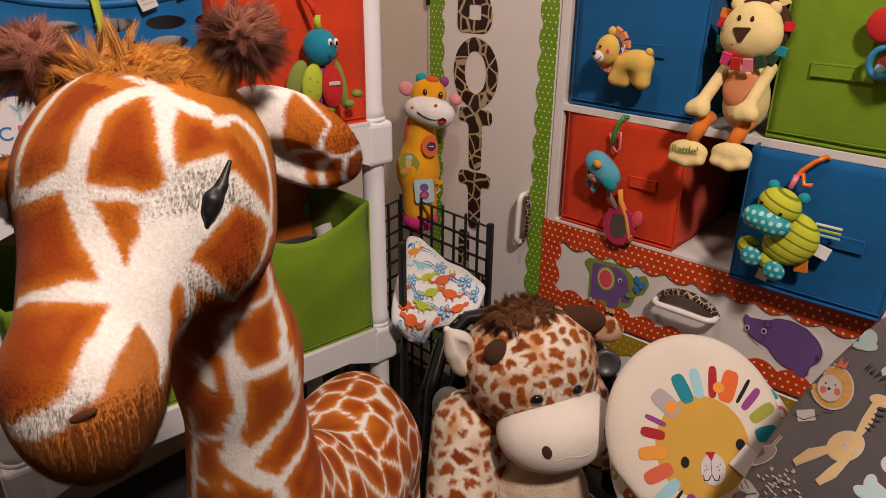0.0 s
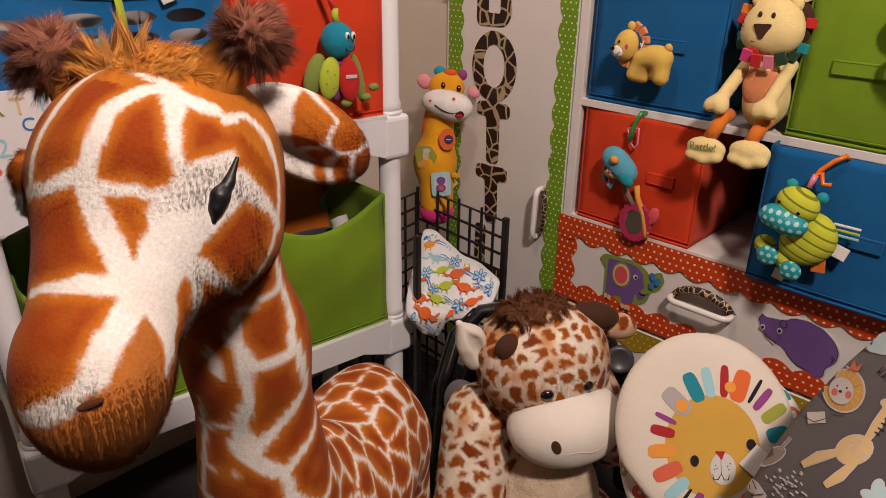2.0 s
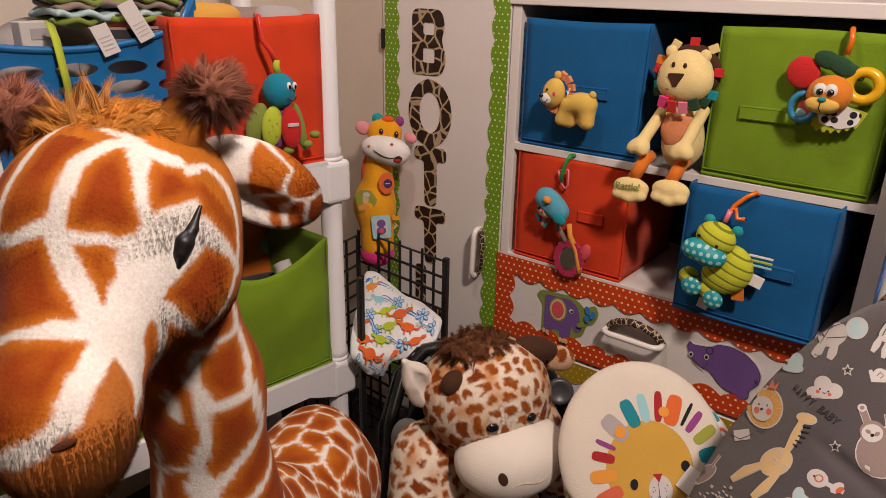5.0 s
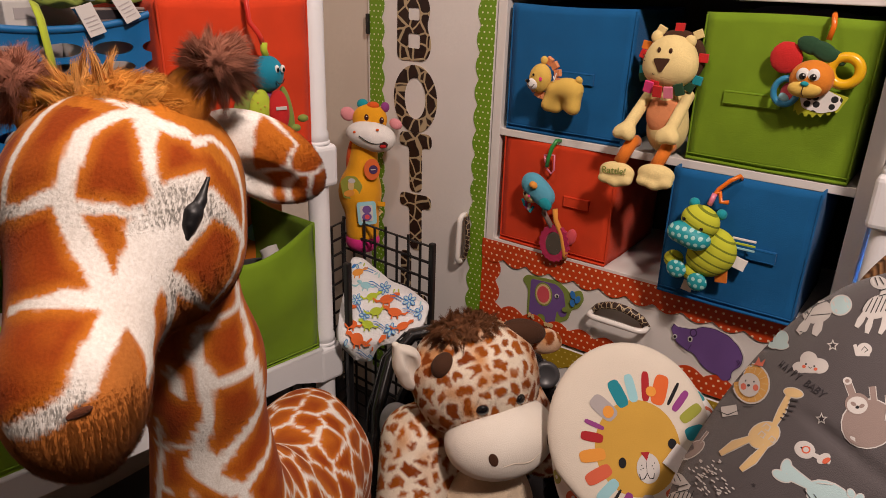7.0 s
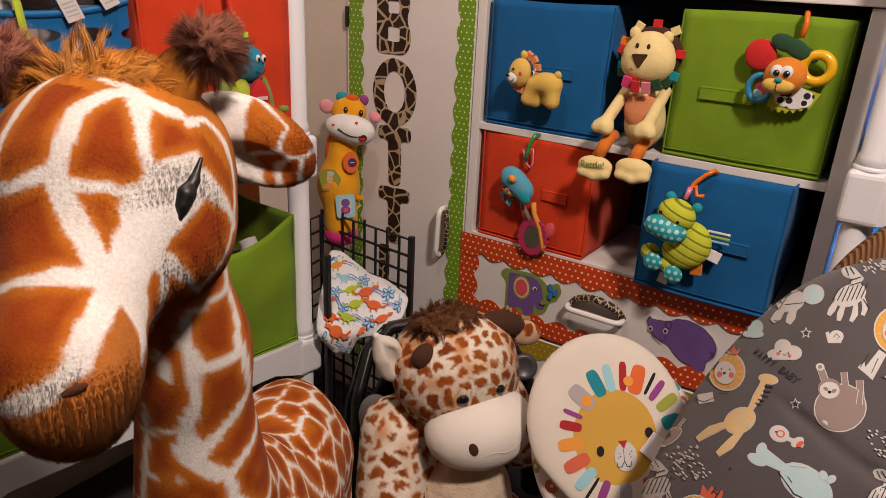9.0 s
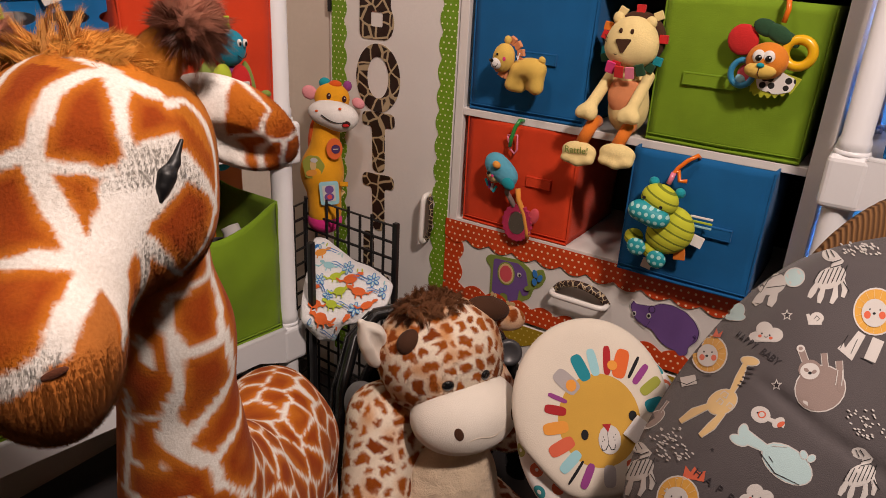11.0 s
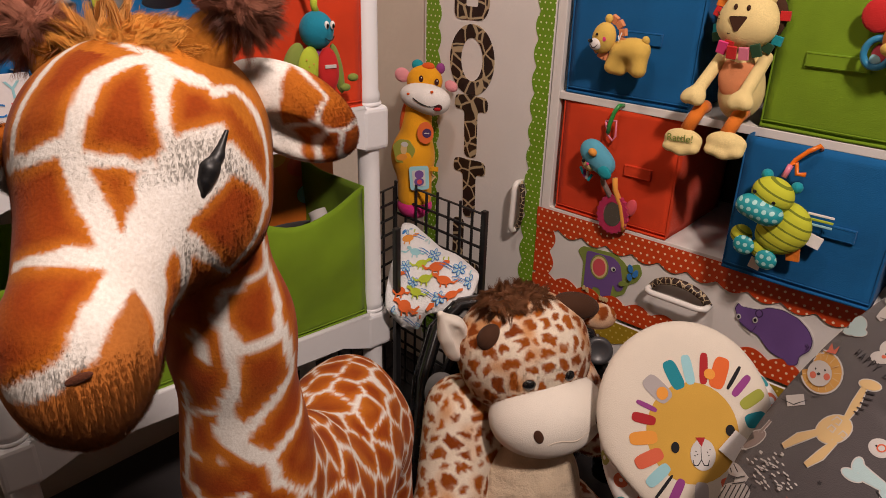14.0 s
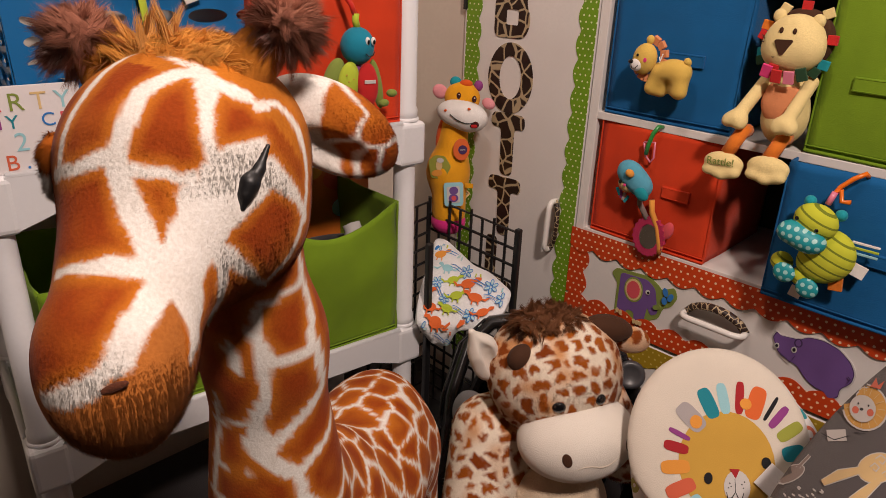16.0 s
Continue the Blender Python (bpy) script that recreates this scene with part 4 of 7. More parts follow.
# the far brow and cheek stand out beyond the face
BROW = blend([ell((-0.068, 0.006, 1.036), (0.008, 0.016, 0.015)), ell((-0.064, 0.002, 1.018), (0.008, 0.014, 0.011))], 0.01)
brow_dye = lambda p: mixed(np.tile(PATCH * 0.5 + ORANGE * 0.4, (len(p), 1)), np.tile(CREAM, (len(p), 1)), np.clip((1.030 - p[:, 2]) / 0.004, 0, 1))
brow = soft("brow", BROW, (-0.10, -0.04, 0.99), (-0.03, 0.04, 1.08), 0.003, PLUSH, giraffe, "", brow_dye)
pile("nap", BROW, (-0.10, -0.04, 0.99), (-0.03, 0.04, 1.08), 0.004, 9000, 0.0060, 0.0006, (-0.2, -0.2, -0.7), FUR, brow, brow_dye, None, 0.4, 0.4, 33, clump=0.4)
EYE = plain("black_satin_eye", (0.004, 0.004, 0.005), 0.55)
soft("eye", EYE_SHAPE, (0.05, -0.05, 1.0), (0.11, 0.03, 1.08), 0.0011, EYE, giraffe, "black almond eye")
soft("nostril", ell((0.0425, -0.1315, 0.9510), (0.0085, 0.0020, 0.0028), (0, -20, 20)), (0.02, -0.15, 0.93), (0.07, -0.11, 0.98), 0.0013, cloth("nostril_stitching", (0.09, 0.025, 0.010)), giraffe, "brown stitched nostril")

# ---- sitting plush giraffe ----
S = pose(0.229, -0.402, 0, 0, 0, 63.0)
sitting = thing("plush_giraffe", S, "sitting plush giraffe with small spots and cream muzzle", "stuffed toy")
FELT = cloth("cream_velour", (0.76, 0.71, 0.63), 600, 0.10, 0.3, 0.3, 9.0, 0.7)
SHEAD = blend([ell((-0.003, 0.012, 0.508), (0.121, 0.108, 0.095)), ell((-0.003, -0.01, 0.47), (0.112, 0.09, 0.08))], 0.03)
SBODY = blend([
    ell((0.0, 0.05, 0.26), (0.135, 0.115, 0.20)),
    cone((-0.11, 0.03, 0.37), (-0.165, -0.06, 0.20), 0.068, 0.066), cone((-0.165, -0.06, 0.20), (-0.13, -0.12, 0.12), 0.066, 0.060),
    cone((0.11, 0.03, 0.39), (0.155, -0.02, 0.30), 0.06, 0.055),
    cone((-0.09, -0.02, 0.10), (-0.13, -0.16, 0.08), 0.085, 0.075), cone((0.09, -0.02, 0.10), (0.13, -0.16, 0.08), 0.085, 0.075),
], 0.03)
SH_LO, SH_HI, SB_LO, SB_HI = (-0.15, -0.13, 0.36), (0.15, 0.15, 0.63), (-0.26, -0.26, -0.01), (0.26, 0.2, 0.49)


def spot_dye(f, lo, hi, gap, seed):
    rng = np.random.default_rng(seed)
    seeds = scatter(f, lo, hi, gap, seed)
    hold = rng.uniform(0.20, 0.48, len(seeds)) * gap
    dark = rng.uniform(0.0, 1.0, len(seeds))

    def dye(p):
        q = shaken(shaken(p, 0.018, 55), 0.006, 170)
        near, second, who = np.full(len(p), 9.0), np.full(len(p), 9.0), np.zeros(len(p), int)
        for k, s in enumerate(seeds):
            d = np.linalg.norm(q - s, axis=1)
            closer = d < near
            second = np.where(closer, near, np.minimum(second, d))
            who[closer] = k
            near = np.minimum(near, d)
        w = np.clip((second - near - hold[who]) / 0.003, 0, 1) * np.clip(0.7 + hash_noise(p, 120, 3), 0, 1)
        base = mixed(np.tile(np.array((0.84, 0.75, 0.62)), (len(p), 1)), np.tile(np.array((0.62, 0.27, 0.07)), (len(p), 1)), np.clip(1.9 * hash_noise(p, 34, 4) - 0.75, 0, 0.85))
        tone = mixed(np.tile(np.array((0.42, 0.115, 0.010)), (len(p), 1)), np.tile(np.array((0.21, 0.040, 0.004)), (len(p), 1)), dark[who])
        return mixed(base, tone, w)
    return dye


sh_dye, sb_dye = spot_dye(SHEAD, SH_LO, SH_HI, 0.0215, 8), spot_dye(SBODY, SB_LO, SB_HI, 0.0255, 9)
shead = soft("head", SHEAD, SH_LO, SH_HI, 0.0042, PLUSH, sitting, "", sh_dye)
sbody = soft("body", SBODY, SB_LO, SB_HI, 0.0060, PLUSH, sitting, "", sb_dye)
pile("nap", SHEAD, SH_LO, SH_HI, 0.008, 60000, 0.0036, 0.0010, (0, -0.2, -0.7), FUR, shead, sh_dye, None, 0.4, 0.5, 41)
pile("nap", SBODY, SB_LO, SB_HI, 0.010, 75000, 0.0038, 0.0011, (0, -0.1, -0.8), FUR, sbody, sb_dye, lambda p: p[:, 2] > 0.10, 0.4, 0.5, 42)
SMUZ = ell((0.004, -0.082, 0.420), (0.106, 0.080, 0.072), (8, 0, 0))
muz = soft("muzzle", SMUZ, (-0.13, -0.19, 0.32), (0.14, 0.03, 0.52), 0.005, FELT, sitting, "smooth cream muzzle")


def trace(f, origin, way, steps=34):
    """Slides points along a way until they meet f = 0."""
    p = np.array(origin, float)
    w = np.array(way, float)
    for _ in range(steps):
        p = p + np.clip(f(p), -0.02, 0.02)[:, None] * w * 0.8
    return p


def spot_on(name, f, x, z, rx, rz, material, parent, label="", thick=0.004, turn=0.0):
    """A small oval bead set into the front of a soft body."""
    p = trace(f, [(x, -0.4, z)], (0, 1, 0))[0]
    n = Vector(grad(f, p[None])[0])
    m = Matrix.Translation(p) @ n.to_track_quat("-Y", "Z").to_matrix().to_4x4() @ pose(0, 0, 0, 0, turn, 0)
    bm = bmesh.new()
    bmesh.ops.create_uvsphere(bm, u_segments=16, v_segments=10, radius=1.0, matrix=m @ Matrix.Diagonal((rx, thick, rz, 1)))
    return part(name, bm, material, parent, label, True)


spot_on("eye", SHEAD, -0.045, 0.497, 0.0115, 0.0095, GLOSSBLACK, sitting, "glossy black eye", 0.006)
spot_on("eye", SHEAD, 0.030, 0.500, 0.0105, 0.0095, GLOSSBLACK, sitting, "glossy black eye", 0.006)
spot_on("nostril", SMUZ, -0.050, 0.432, 0.0080, 0.0120, DARKBROWN, muz, "brown stitched nostril", 0.0015, -20)
spot_on("nostril", SMUZ, 0.064, 0.436, 0.0065, 0.0120, DARKBROWN, muz, "brown stitched nostril", 0.0015, 10)
mouth = trace(SMUZ, [(-0.035 + 0.0075 * k, -0.4, 0.416 + 0.004 * math.sin(k * 0.7) + 0.0006 * k) for k in range(11)], (0, 1, 0))
part("mouth_crease", tube([tuple(p + (0, -0.0003, 0)) for p in mouth], [0.0003 + 0.0010 * math.sin(math.pi * k / 10) for k in range(11)], 6), cloth("crease_shade", (0.60, 0.52, 0.43)), muz)
for name, c, r, rot, mat, lab in (("horn", (-0.086, -0.026, 0.556), (0.026, 0.019, 0.023), (0, -15, 15), DARKBROWN, "dark brown velour horn"),
                                  ("horn", (0.092, 0.000, 0.572), (0.046, 0.026, 0.024), (0, 12, -10), DARKBROWN, "dark brown velour horn")):
    soft(name, ell(c, r, rot), np.array(c) - 0.06, np.array(c) + 0.06, 0.003, mat, sitting, lab)
NEAR_EAR = cut(blend([ell((-0.130, 0.020, 0.534), (0.030, 0.018, 0.050), (0, -24, 25)), cone((-0.143, 0.016, 0.560), (-0.163, 0.010, 0.596), 0.019, 0.006)], 0.02), blend([ell((-0.124, -0.002, 0.536), (0.013, 0.019, 0.038), (0, -24, 25)), cone((-0.138, -0.004, 0.560), (-0.154, -0.004, 0.584), 0.010, 0.004)], 0.01), 0.005)
near_ear = soft("ear", NEAR_EAR, (-0.2, -0.03, 0.47), (-0.06, 0.1, 0.62), 0.003, FELT, sitting, "cream lined ear standing out")
OUT_EAR = ell((0.148, 0.010, 0.535), (0.045, 0.020, 0.026), (0, 22, 0))
far_dye = spot_dye(OUT_EAR, (0.08, -0.03, 0.49), (0.21, 0.05, 0.58), 0.03, 15)
soft("ear", OUT_EAR, (0.08, -0.03, 0.49), (0.21, 0.05, 0.58), 0.003, PLUSH, sitting, "spotted ear", far_dye)
spikes("mane", ell((-0.022, 0.020, 0.590), (0.058, 0.045, 0.020)), (-0.1, -0.04, 0.55), (0.06, 0.08, 0.63), 300, 45, 0.027, 0.0034, 0.0007, (-0.12, -0.35, -0.05), np.array((0.30, 0.13, 0.060)), sitting, 0.55, 0.35, 43, "shaggy brown mane", 0.2)

BELLY_M = cloth("cream_belly_velour", (0.66, 0.53, 0.38), 420, 0.16, 0.6, 0.2, 30.0, 0.9)
soft("belly", blend([ell((-0.004, -0.050, 0.215), (0.104, 0.088, 0.140)), ell((-0.010, -0.075, 0.120), (0.095, 0.085, 0.085))], 0.03), (-0.15, -0.19, 0.0), (0.14, 0.08, 0.39), 0.006, BELLY_M, sitting, "soft cream velour belly")

# ---- printed cloth: flat motifs laid on soft bodies ----
def refine(outline, step):
    out = []
    for (x0, y0), (x1, y1) in zip(outline, outline[1:] + outline[:1]):
        k = max(1, int(math.hypot(x1 - x0, y1 - y0) / step))
        out += [(x0 + (x1 - x0) * i / k, y0 + (y1 - y0) * i / k) for i in range(k)]
    return out


def stroke(pts, w):
    """Outline of a line of width w with tapered round ends."""
    left, right = [], []
    n = len(pts)
    for i, p in enumerate(pts):
        a, b = Vector(pts[max(i - 1, 0)]), Vector(pts[min(i + 1, n - 1)])
        d = (b - a).normalized()
        q = Vector((-d.y, d.x)) * w / 2 * (0.6 if i in (0, n - 1) else 1)
        left.append(tuple(Vector(p) + q))
        right.append(tuple(Vector(p) - q))
    return left + right[::-1]


def motif(parent, f, m, pieces, name="printed_motif", label="", step=0.006, source=None):
    """Prints flat pieces (outline, colour) on the surface f, seen along the frame m's z axis; later pieces lie on top."""
    mats, bm = [], bmesh.new()
    rows = []
    for k, (outline, mat) in enumerate(pieces):
        own = bmesh.new()
        vs = [own.verts.new((x, y, 0)) for x, y in refine(list(outline), step)]
        es = [own.edges.new((vs[i], vs[(i + 1) % len(vs)])) for i in range(len(vs))]
        bmesh.ops.triangle_fill(own, edges=es, use_beauty=True, normal=(0, 0, 1))
        for _ in range(2):
            long = [e for e in own.edges if e.calc_length() > step * 1.6]
            if long:
                bmesh.ops.subdivide_edges(own, edges=long, cuts=1)
                bmesh.ops.triangulate(own, faces=own.faces[:])
        if mat not in mats:
            mats.append(mat)
        idx = mats.index(mat)
        p = np.array([tuple(m @ Vector((v.co.x, v.co.y, 0.3))) for v in own.verts])
        if not len(p):
            own.free()
            continue
        way = np.array(m.to_3x3() @ Vector((0, 0, -1)))
        if source is not None:
            p = p - np.array(m.to_3x3() @ Vector((0, 0, 0.3)))
            way = p - np.array(source)
            way /= np.linalg.norm(way, axis=1, keepdims=True)
            p = p - way * 0.3
        p = trace(f, p, way)
        lost = np.abs(f(p)) > 0.002
        p = p + grad(f, p) * (0.0005 + 0.00006 * k)
        for v, q in zip(own.verts, p):
            v.co = q
        gone = [v for v, bad in zip(own.verts, lost) if bad]
        if gone:
            bmesh.ops.delete(own, geom=gone, context="VERTS")
        for fc in own.faces:
            fc.material_index = idx
        merge(bm, own)
    mesh = bpy.data.meshes.new(name)
    bm.normal_update()
    bm.to_mesh(mesh)
    bm.free()
    return part(name, mesh, mats, parent, label, True)


def E(x, y, rx, ry, turn=0.0, n=20):
    return ring2(x, y, rx, ry, n, radians(turn))


INK = {k: cloth("print_" + k, c, 900, 0.08, 0.15, 0.1) for k, c in dict(
    white=(0.55, 0.53, 0.51), black=(0.012, 0.012, 0.014), cream=(0.66, 0.47, 0.22), mustard=(0.62, 0.33, 0.06), aqua=(0.42, 0.58, 0.60), taupe=(0.26, 0.20, 0.18),
    coral=(0.60, 0.12, 0.06), teal=(0.015, 0.22, 0.28), sky=(0.30, 0.56, 0.62), crimson=(0.36, 0.02, 0.025), orange=(0.66, 0.13, 0.03), purple=(0.26, 0.05, 0.22),
    olive=(0.30, 0.32, 0.05), grey=(0.38, 0.35, 0.35), yellow=(0.56, 0.33, 0.055), amber=(0.72, 0.30, 0.05), lime=(0.42, 0.52, 0.04), blue=(0.03, 0.18, 0.50),
    violet=(0.150, 0.075, 0.260), shade=(0.035, 0.030, 0.034), rose=(0.62, 0.08, 0.10), plum=(0.06, 0.03, 0.10), moss=(0.20, 0.26, 0.05)).items()}
I = INK


def rings_cloth(name):
    m, t, b = nodes_of(name, 0.85)
    v = coords(t)
    vo = t.nodes.new("ShaderNodeTexVoronoi")
    vo.inputs["Scale"].default_value, vo.inputs["Randomness"].default_value = 30.0, 0.35
    t.links.new(v, vo.inputs["Vector"])
    sub = t.nodes.new("ShaderNodeMath")
    sub.operation = "COMPARE"
    t.links.new(vo.outputs["Distance"], sub.inputs[0])
    sub.inputs[1].default_value, sub.inputs[2].default_value = 0.29, 0.10
    sep = t.nodes.new("ShaderNodeSeparateColor")
    t.links.new(vo.outputs["Color"], sep.inputs[0])
    ramp = t.nodes.new("ShaderNodeValToRGB")
    ramp.color_ramp.interpolation = "CONSTANT"
    for pos, col in ((0.0, (0.55, 0.03, 0.03, 1)), (0.3, (0.03, 0.25, 0.28, 1)), (0.5, (0.65, 0.15, 0.07, 1)), (0.72, (0.36, 0.36, 0.10, 1)), (0.86, (0.02, 0.02, 0.02, 1))):
        el = ramp.color_ramp.elements.new(pos)
        el.color = col
    t.links.new(sep.outputs[0], ramp.inputs[0])
    t.links.new(mix_rgb(t, sub.outputs[0], (0.76, 0.73, 0.70), ramp.outputs[0]), b.inputs["Base Color"])
    bump(t, b, noise_fac(t, v, 700.0), 0.2, 0.0008)
    return m


# round lion cushion, leaning back
CU_N = Vector((0.40, -0.67, 0.62)).normalized()
CU_X = (Vector((0.823, 0.567, 0.047)) - CU_N * CU_N.dot(Vector((0.823, 0.567, 0.047)))).normalized()
CU_Y = CU_N.cross(CU_X)
CU = Matrix.Translation(Vector((0.518, -0.352, 0.486)) - CU_X * 0.014 - CU_Y * 0.018) @ Matrix((CU_X, CU_Y, CU_N)).transposed().to_4x4()
cushion = thing("lion_cushion", CU, "round cream cushion printed with a smiling lion face", "cushion")


def puff(a, b, c, power, cx=0.0, cy=0.0, cz=0.0):
    """A stuffed pad: oval in plan, blunt at the rim."""
    def f(p):
        r = np.sqrt(((p[:, 0] - cx) / a) ** 2 + ((p[:, 1] - cy) / b) ** 2 + 1e-12)
        z = np.abs((p[:, 2] - cz) / c)
        k = (r ** power + z ** 2 + 1e-9) ** (1 / 2.6)
        return (k - 1) * min(a, b, c) * 0.8
    return f


CREAMCLOTH = cloth("cream_cotton", (0.66, 0.60, 0.51), 700, 0.08, 0.25, 0.2, 9.0, 0.5)
PAD = cut(puff(0.136, 0.154, 0.020, 6.0, 0.0, 0.010), lambda p: 0.131 - (p @ np.array((-0.746, -0.666, 0.0))), 0.006)
soft("front_pad", PAD, (-0.16, -0.19, -0.04), (0.16, 0.19, 0.04), 0.005, CREAMCLOTH, cushion, "cream cotton face")
RIMCLOTH = rings_cloth("ring_printed_cotton")
soft("back_pad", puff(0.152, 0.172, 0.032, 5.0, 0.026, -0.034, -0.044), (-0.19, -0.25, -0.09), (0.21, 0.19, 0.0), 0.006, RIMCLOTH, cushion, "cotton back printed with coloured rings")
k = 0.00057
lion = [(E(24 * k, -12 * k, 122 * k, 136 * k, 0, 36), I["yellow"])]
for ang, r0, r1, w, ink in ((120, 128, 212, 44, "teal"), (106, 132, 215, 32, "sky"), (92, 132, 220, 26, "crimson"), (78, 128, 218, 50, "orange"), (65, 140, 215, 12, "black"), (56, 135, 208, 24, "purple"), (41, 130, 205, 36, "olive"), (22, 120, 180, 46, "teal"),
                            (141, 120, 205, 56, "grey"), (161, 130, 190, 16, "purple"), (174, 125, 190, 32, "crimson"), (193, 120, 195, 42, "amber"), (213, 120, 200, 44, "coral"), (230, 128, 205, 36, "sky"), (240, 140, 220, 10, "black"), (251, 135, 210, 28, "purple"), (273, 128, 190, 42, "grey"), (301, 125, 190, 40, "coral")):
    a = radians(ang)
    cx, cy = 50 * k, -10 * k
    rm = (r0 + r1) / 2 * k
    lion.append((ring2(cx + rm * math.cos(a), cy + rm * math.sin(a), (r1 - r0) / 2 * k, w * 0.43 * k, 28, a, 3.6), I[ink]))
lion += [(E(60 * k, 152 * k, 15 * k, 15 * k), I["amber"]), (E(-62 * k, 82 * k, 16 * k, 18 * k), I["amber"]),
         (E(-18 * k, -58 * k, 11 * k, 15 * k), I["black"]), (E(122 * k, 8 * k, 12 * k, 15 * k), I["black"]),
         (E(55 * k, -66 * k, 33 * k, 42 * k), I["white"]), ([(32 * k, -24 * k), (58 * k, -20 * k), (50 * k, -46 * k)], I["crimson"]),
         (stroke([(48 * k, -46 * k), (52 * k, -80 * k)], 2.5 * k), I["black"]), (stroke([(52 * k, -80 * k), (44 * k, -96 * k), (34 * k, -98 * k), (30 * k, -84 * k)], 3.0 * k), I["black"]),
         (stroke([(52 * k, -80 * k), (60 * k, -94 * k), (70 * k, -92 * k), (72 * k, -78 * k)], 3.0 * k), I["black"])]
lion += [(E(x * k, y * k, 1.8 * k, 1.8 * k, 0, 8), I["black"]) for x, y in ((36, -60), (40, -68), (66, -58), (70, -66), (34, -72), (72, -50))]
motif(cushion, PAD, pose(-0.004, -0.006, 0, 0, 0, -5), lion, "lion_print", "printed lion face with coloured petals")
tag_m = pose(0.076, -0.036, 0.0275, -4, -6, 50)
part("sewn_label", box((-0.020, -0.022, -0.0008), (0.020, 0.022, 0.0008), 0.0005, 1, tag_m), plain("white_satin_label", (0.82, 0.80, 0.78), 0.4), cushion, "white sewn label")

# great grey pillow with animal print
PI = Matrix.Translation((1.003, -0.343, 0.534)) @ Matrix(((0.8322, -0.2502, 0.4949), (0.5523, 0.2935, -0.7803), (0.0500, 0.9226, 0.3824))).to_4x4()
pillow = thing("printed_pillow", PI, "large dark grey pillow printed with baby animals", "pillow")
GREYCLOTH = cloth("grey_cotton", (0.085, 0.075, 0.078), 800, 0.16, 0.3, 0.15, 7.0, 0.8)
LOBES = blend([ell((0, 0, 0), (0.432, 0.359, 0.22)), ell((0.06, -0.32, -0.19), (0.34, 0.20, 0.26))], 0.03)
SLOPE = lambda p: 0.3600 - (p @ np.array((-0.803, 0.595, 0.0)))
FOLD = [Vector((-0.335, 0.215, 0.05)), Vector((-0.297, 0.178, 0.117)), Vector((-0.25, 0.13, 0.165)), Vector((-0.19, 0.085, 0.195)), Vector((-0.04, 0.01, 0.225))]
GROOVE = blend([cone(a, b, r, q) for a, b, r, q in zip(FOLD, FOLD[1:], (0.002, 0.005, 0.007, 0.008), (0.005, 0.007, 0.008, 0.006))], 0.004)
PILLOW = cut(cut(LOBES, SLOPE, 0.04), GROOVE, 0.008)
soft("cover", PILLOW, (-0.45, -0.54, -0.45), (0.45, 0.38, 0.26), 0.006, GREYCLOTH, pillow)
# motifs of the pillow: anchor, scale, pieces drawn round the anchor
def scaled(s, pieces):
    return [([(x * s, -y * s) for x, y in o], I[c]) for o, c in pieces]


def rimmed(shapes, ink, rim=5.0):
    """Every shape once wider in white, then in its own colour."""
    out = []
    for grow in (True, False):
        for sh in shapes:
            if sh[0] == "e":
                x, y, rx, ry = sh[1:5]
                out.append((E(x, y, rx + rim * grow, ry + rim * grow, sh[5] if len(sh) > 5 else 0), "white" if grow else ink))
            else:
                out.append((stroke(sh[1], sh[2] + 2 * rim * grow), "white" if grow else ink))
    return out


def lines(ink, *paths, w=4.0):
    return [(stroke(p, w), ink) for p in paths]


def star(r, n=5):
    return [(r * (1 if i % 2 == 0 else 0.45) * math.sin(math.pi * i / n), -r * (1 if i % 2 == 0 else 0.45) * math.cos(math.pi * i / n)) for i in range(2 * n)]


def dashes(n, w, h, seed):
    rng = random.Random(seed)
    out = []
    for _ in range(n):
        x, y = rng.uniform(-w, w), rng.uniform(-h, h)
        out.append((E(x + y * 0.5, y, 6, 2.6, 35 + rng.uniform(-15, 15), 8), "white"))
    return out


def lion_face(x, y, r):
    out = [(E(x, y, r + 5, r * 1.05 + 5, 0, 24), "white"), (E(x, y, r, r * 1.05, 0, 24), "mustard")]
    out += lines("cream", *[[(x + r * 0.6 * math.cos(a), y + r * 0.6 * math.sin(a)), (x + r * 0.95 * math.cos(a), y + r * math.sin(a))] for a in (k * 0.42 for k in range(15))], w=3)
    out += [(E(x - 4, y + 6, r * 0.62, r * 0.66), "white"), (E(x - r * 0.4, y + 12, r * 0.16, r * 0.18), "coral"), (E(x + r * 0.3, y + 14, r * 0.16, r * 0.18), "coral"),
            (E(x - r * 0.28, y - 6, 2.5, 3), "black"), (E(x + r * 0.2, y - 4, 2.5, 3), "black"), (E(x - 6, y + 8, 5, 4), "black")]
    return out


zebra_shape = [("e", 10, -5, 50, 30, -25), ("s", [(20, -25), (35, -60), (20, -80)], 30), ("e", 8, -78, 24, 15, 15), ("s", [(-30, 10), (-48, 40), (-60, 60)], 14), ("s", [(-10, 20), (-22, 55), (-28, 78)], 13), ("s", [(28, 20), (25, 55), (12, 80)], 13), ("s", [(50, 0), (58, 35), (50, 60)], 12)]
zebra = rimmed(zebra_shape, "white", 4) + lines("black", *[[(x - 12, 18 - abs(x) * 0.2), (x + 10, -32 - x * 0.2)] for x in range(-34, 58, 15)], [(8, -34), (48, -46)], [(10, -50), (46, -62)], [(10, -92), (24, -70)], [(-4, -92), (6, -66)], [(52, 10), (72, 42)], w=5)
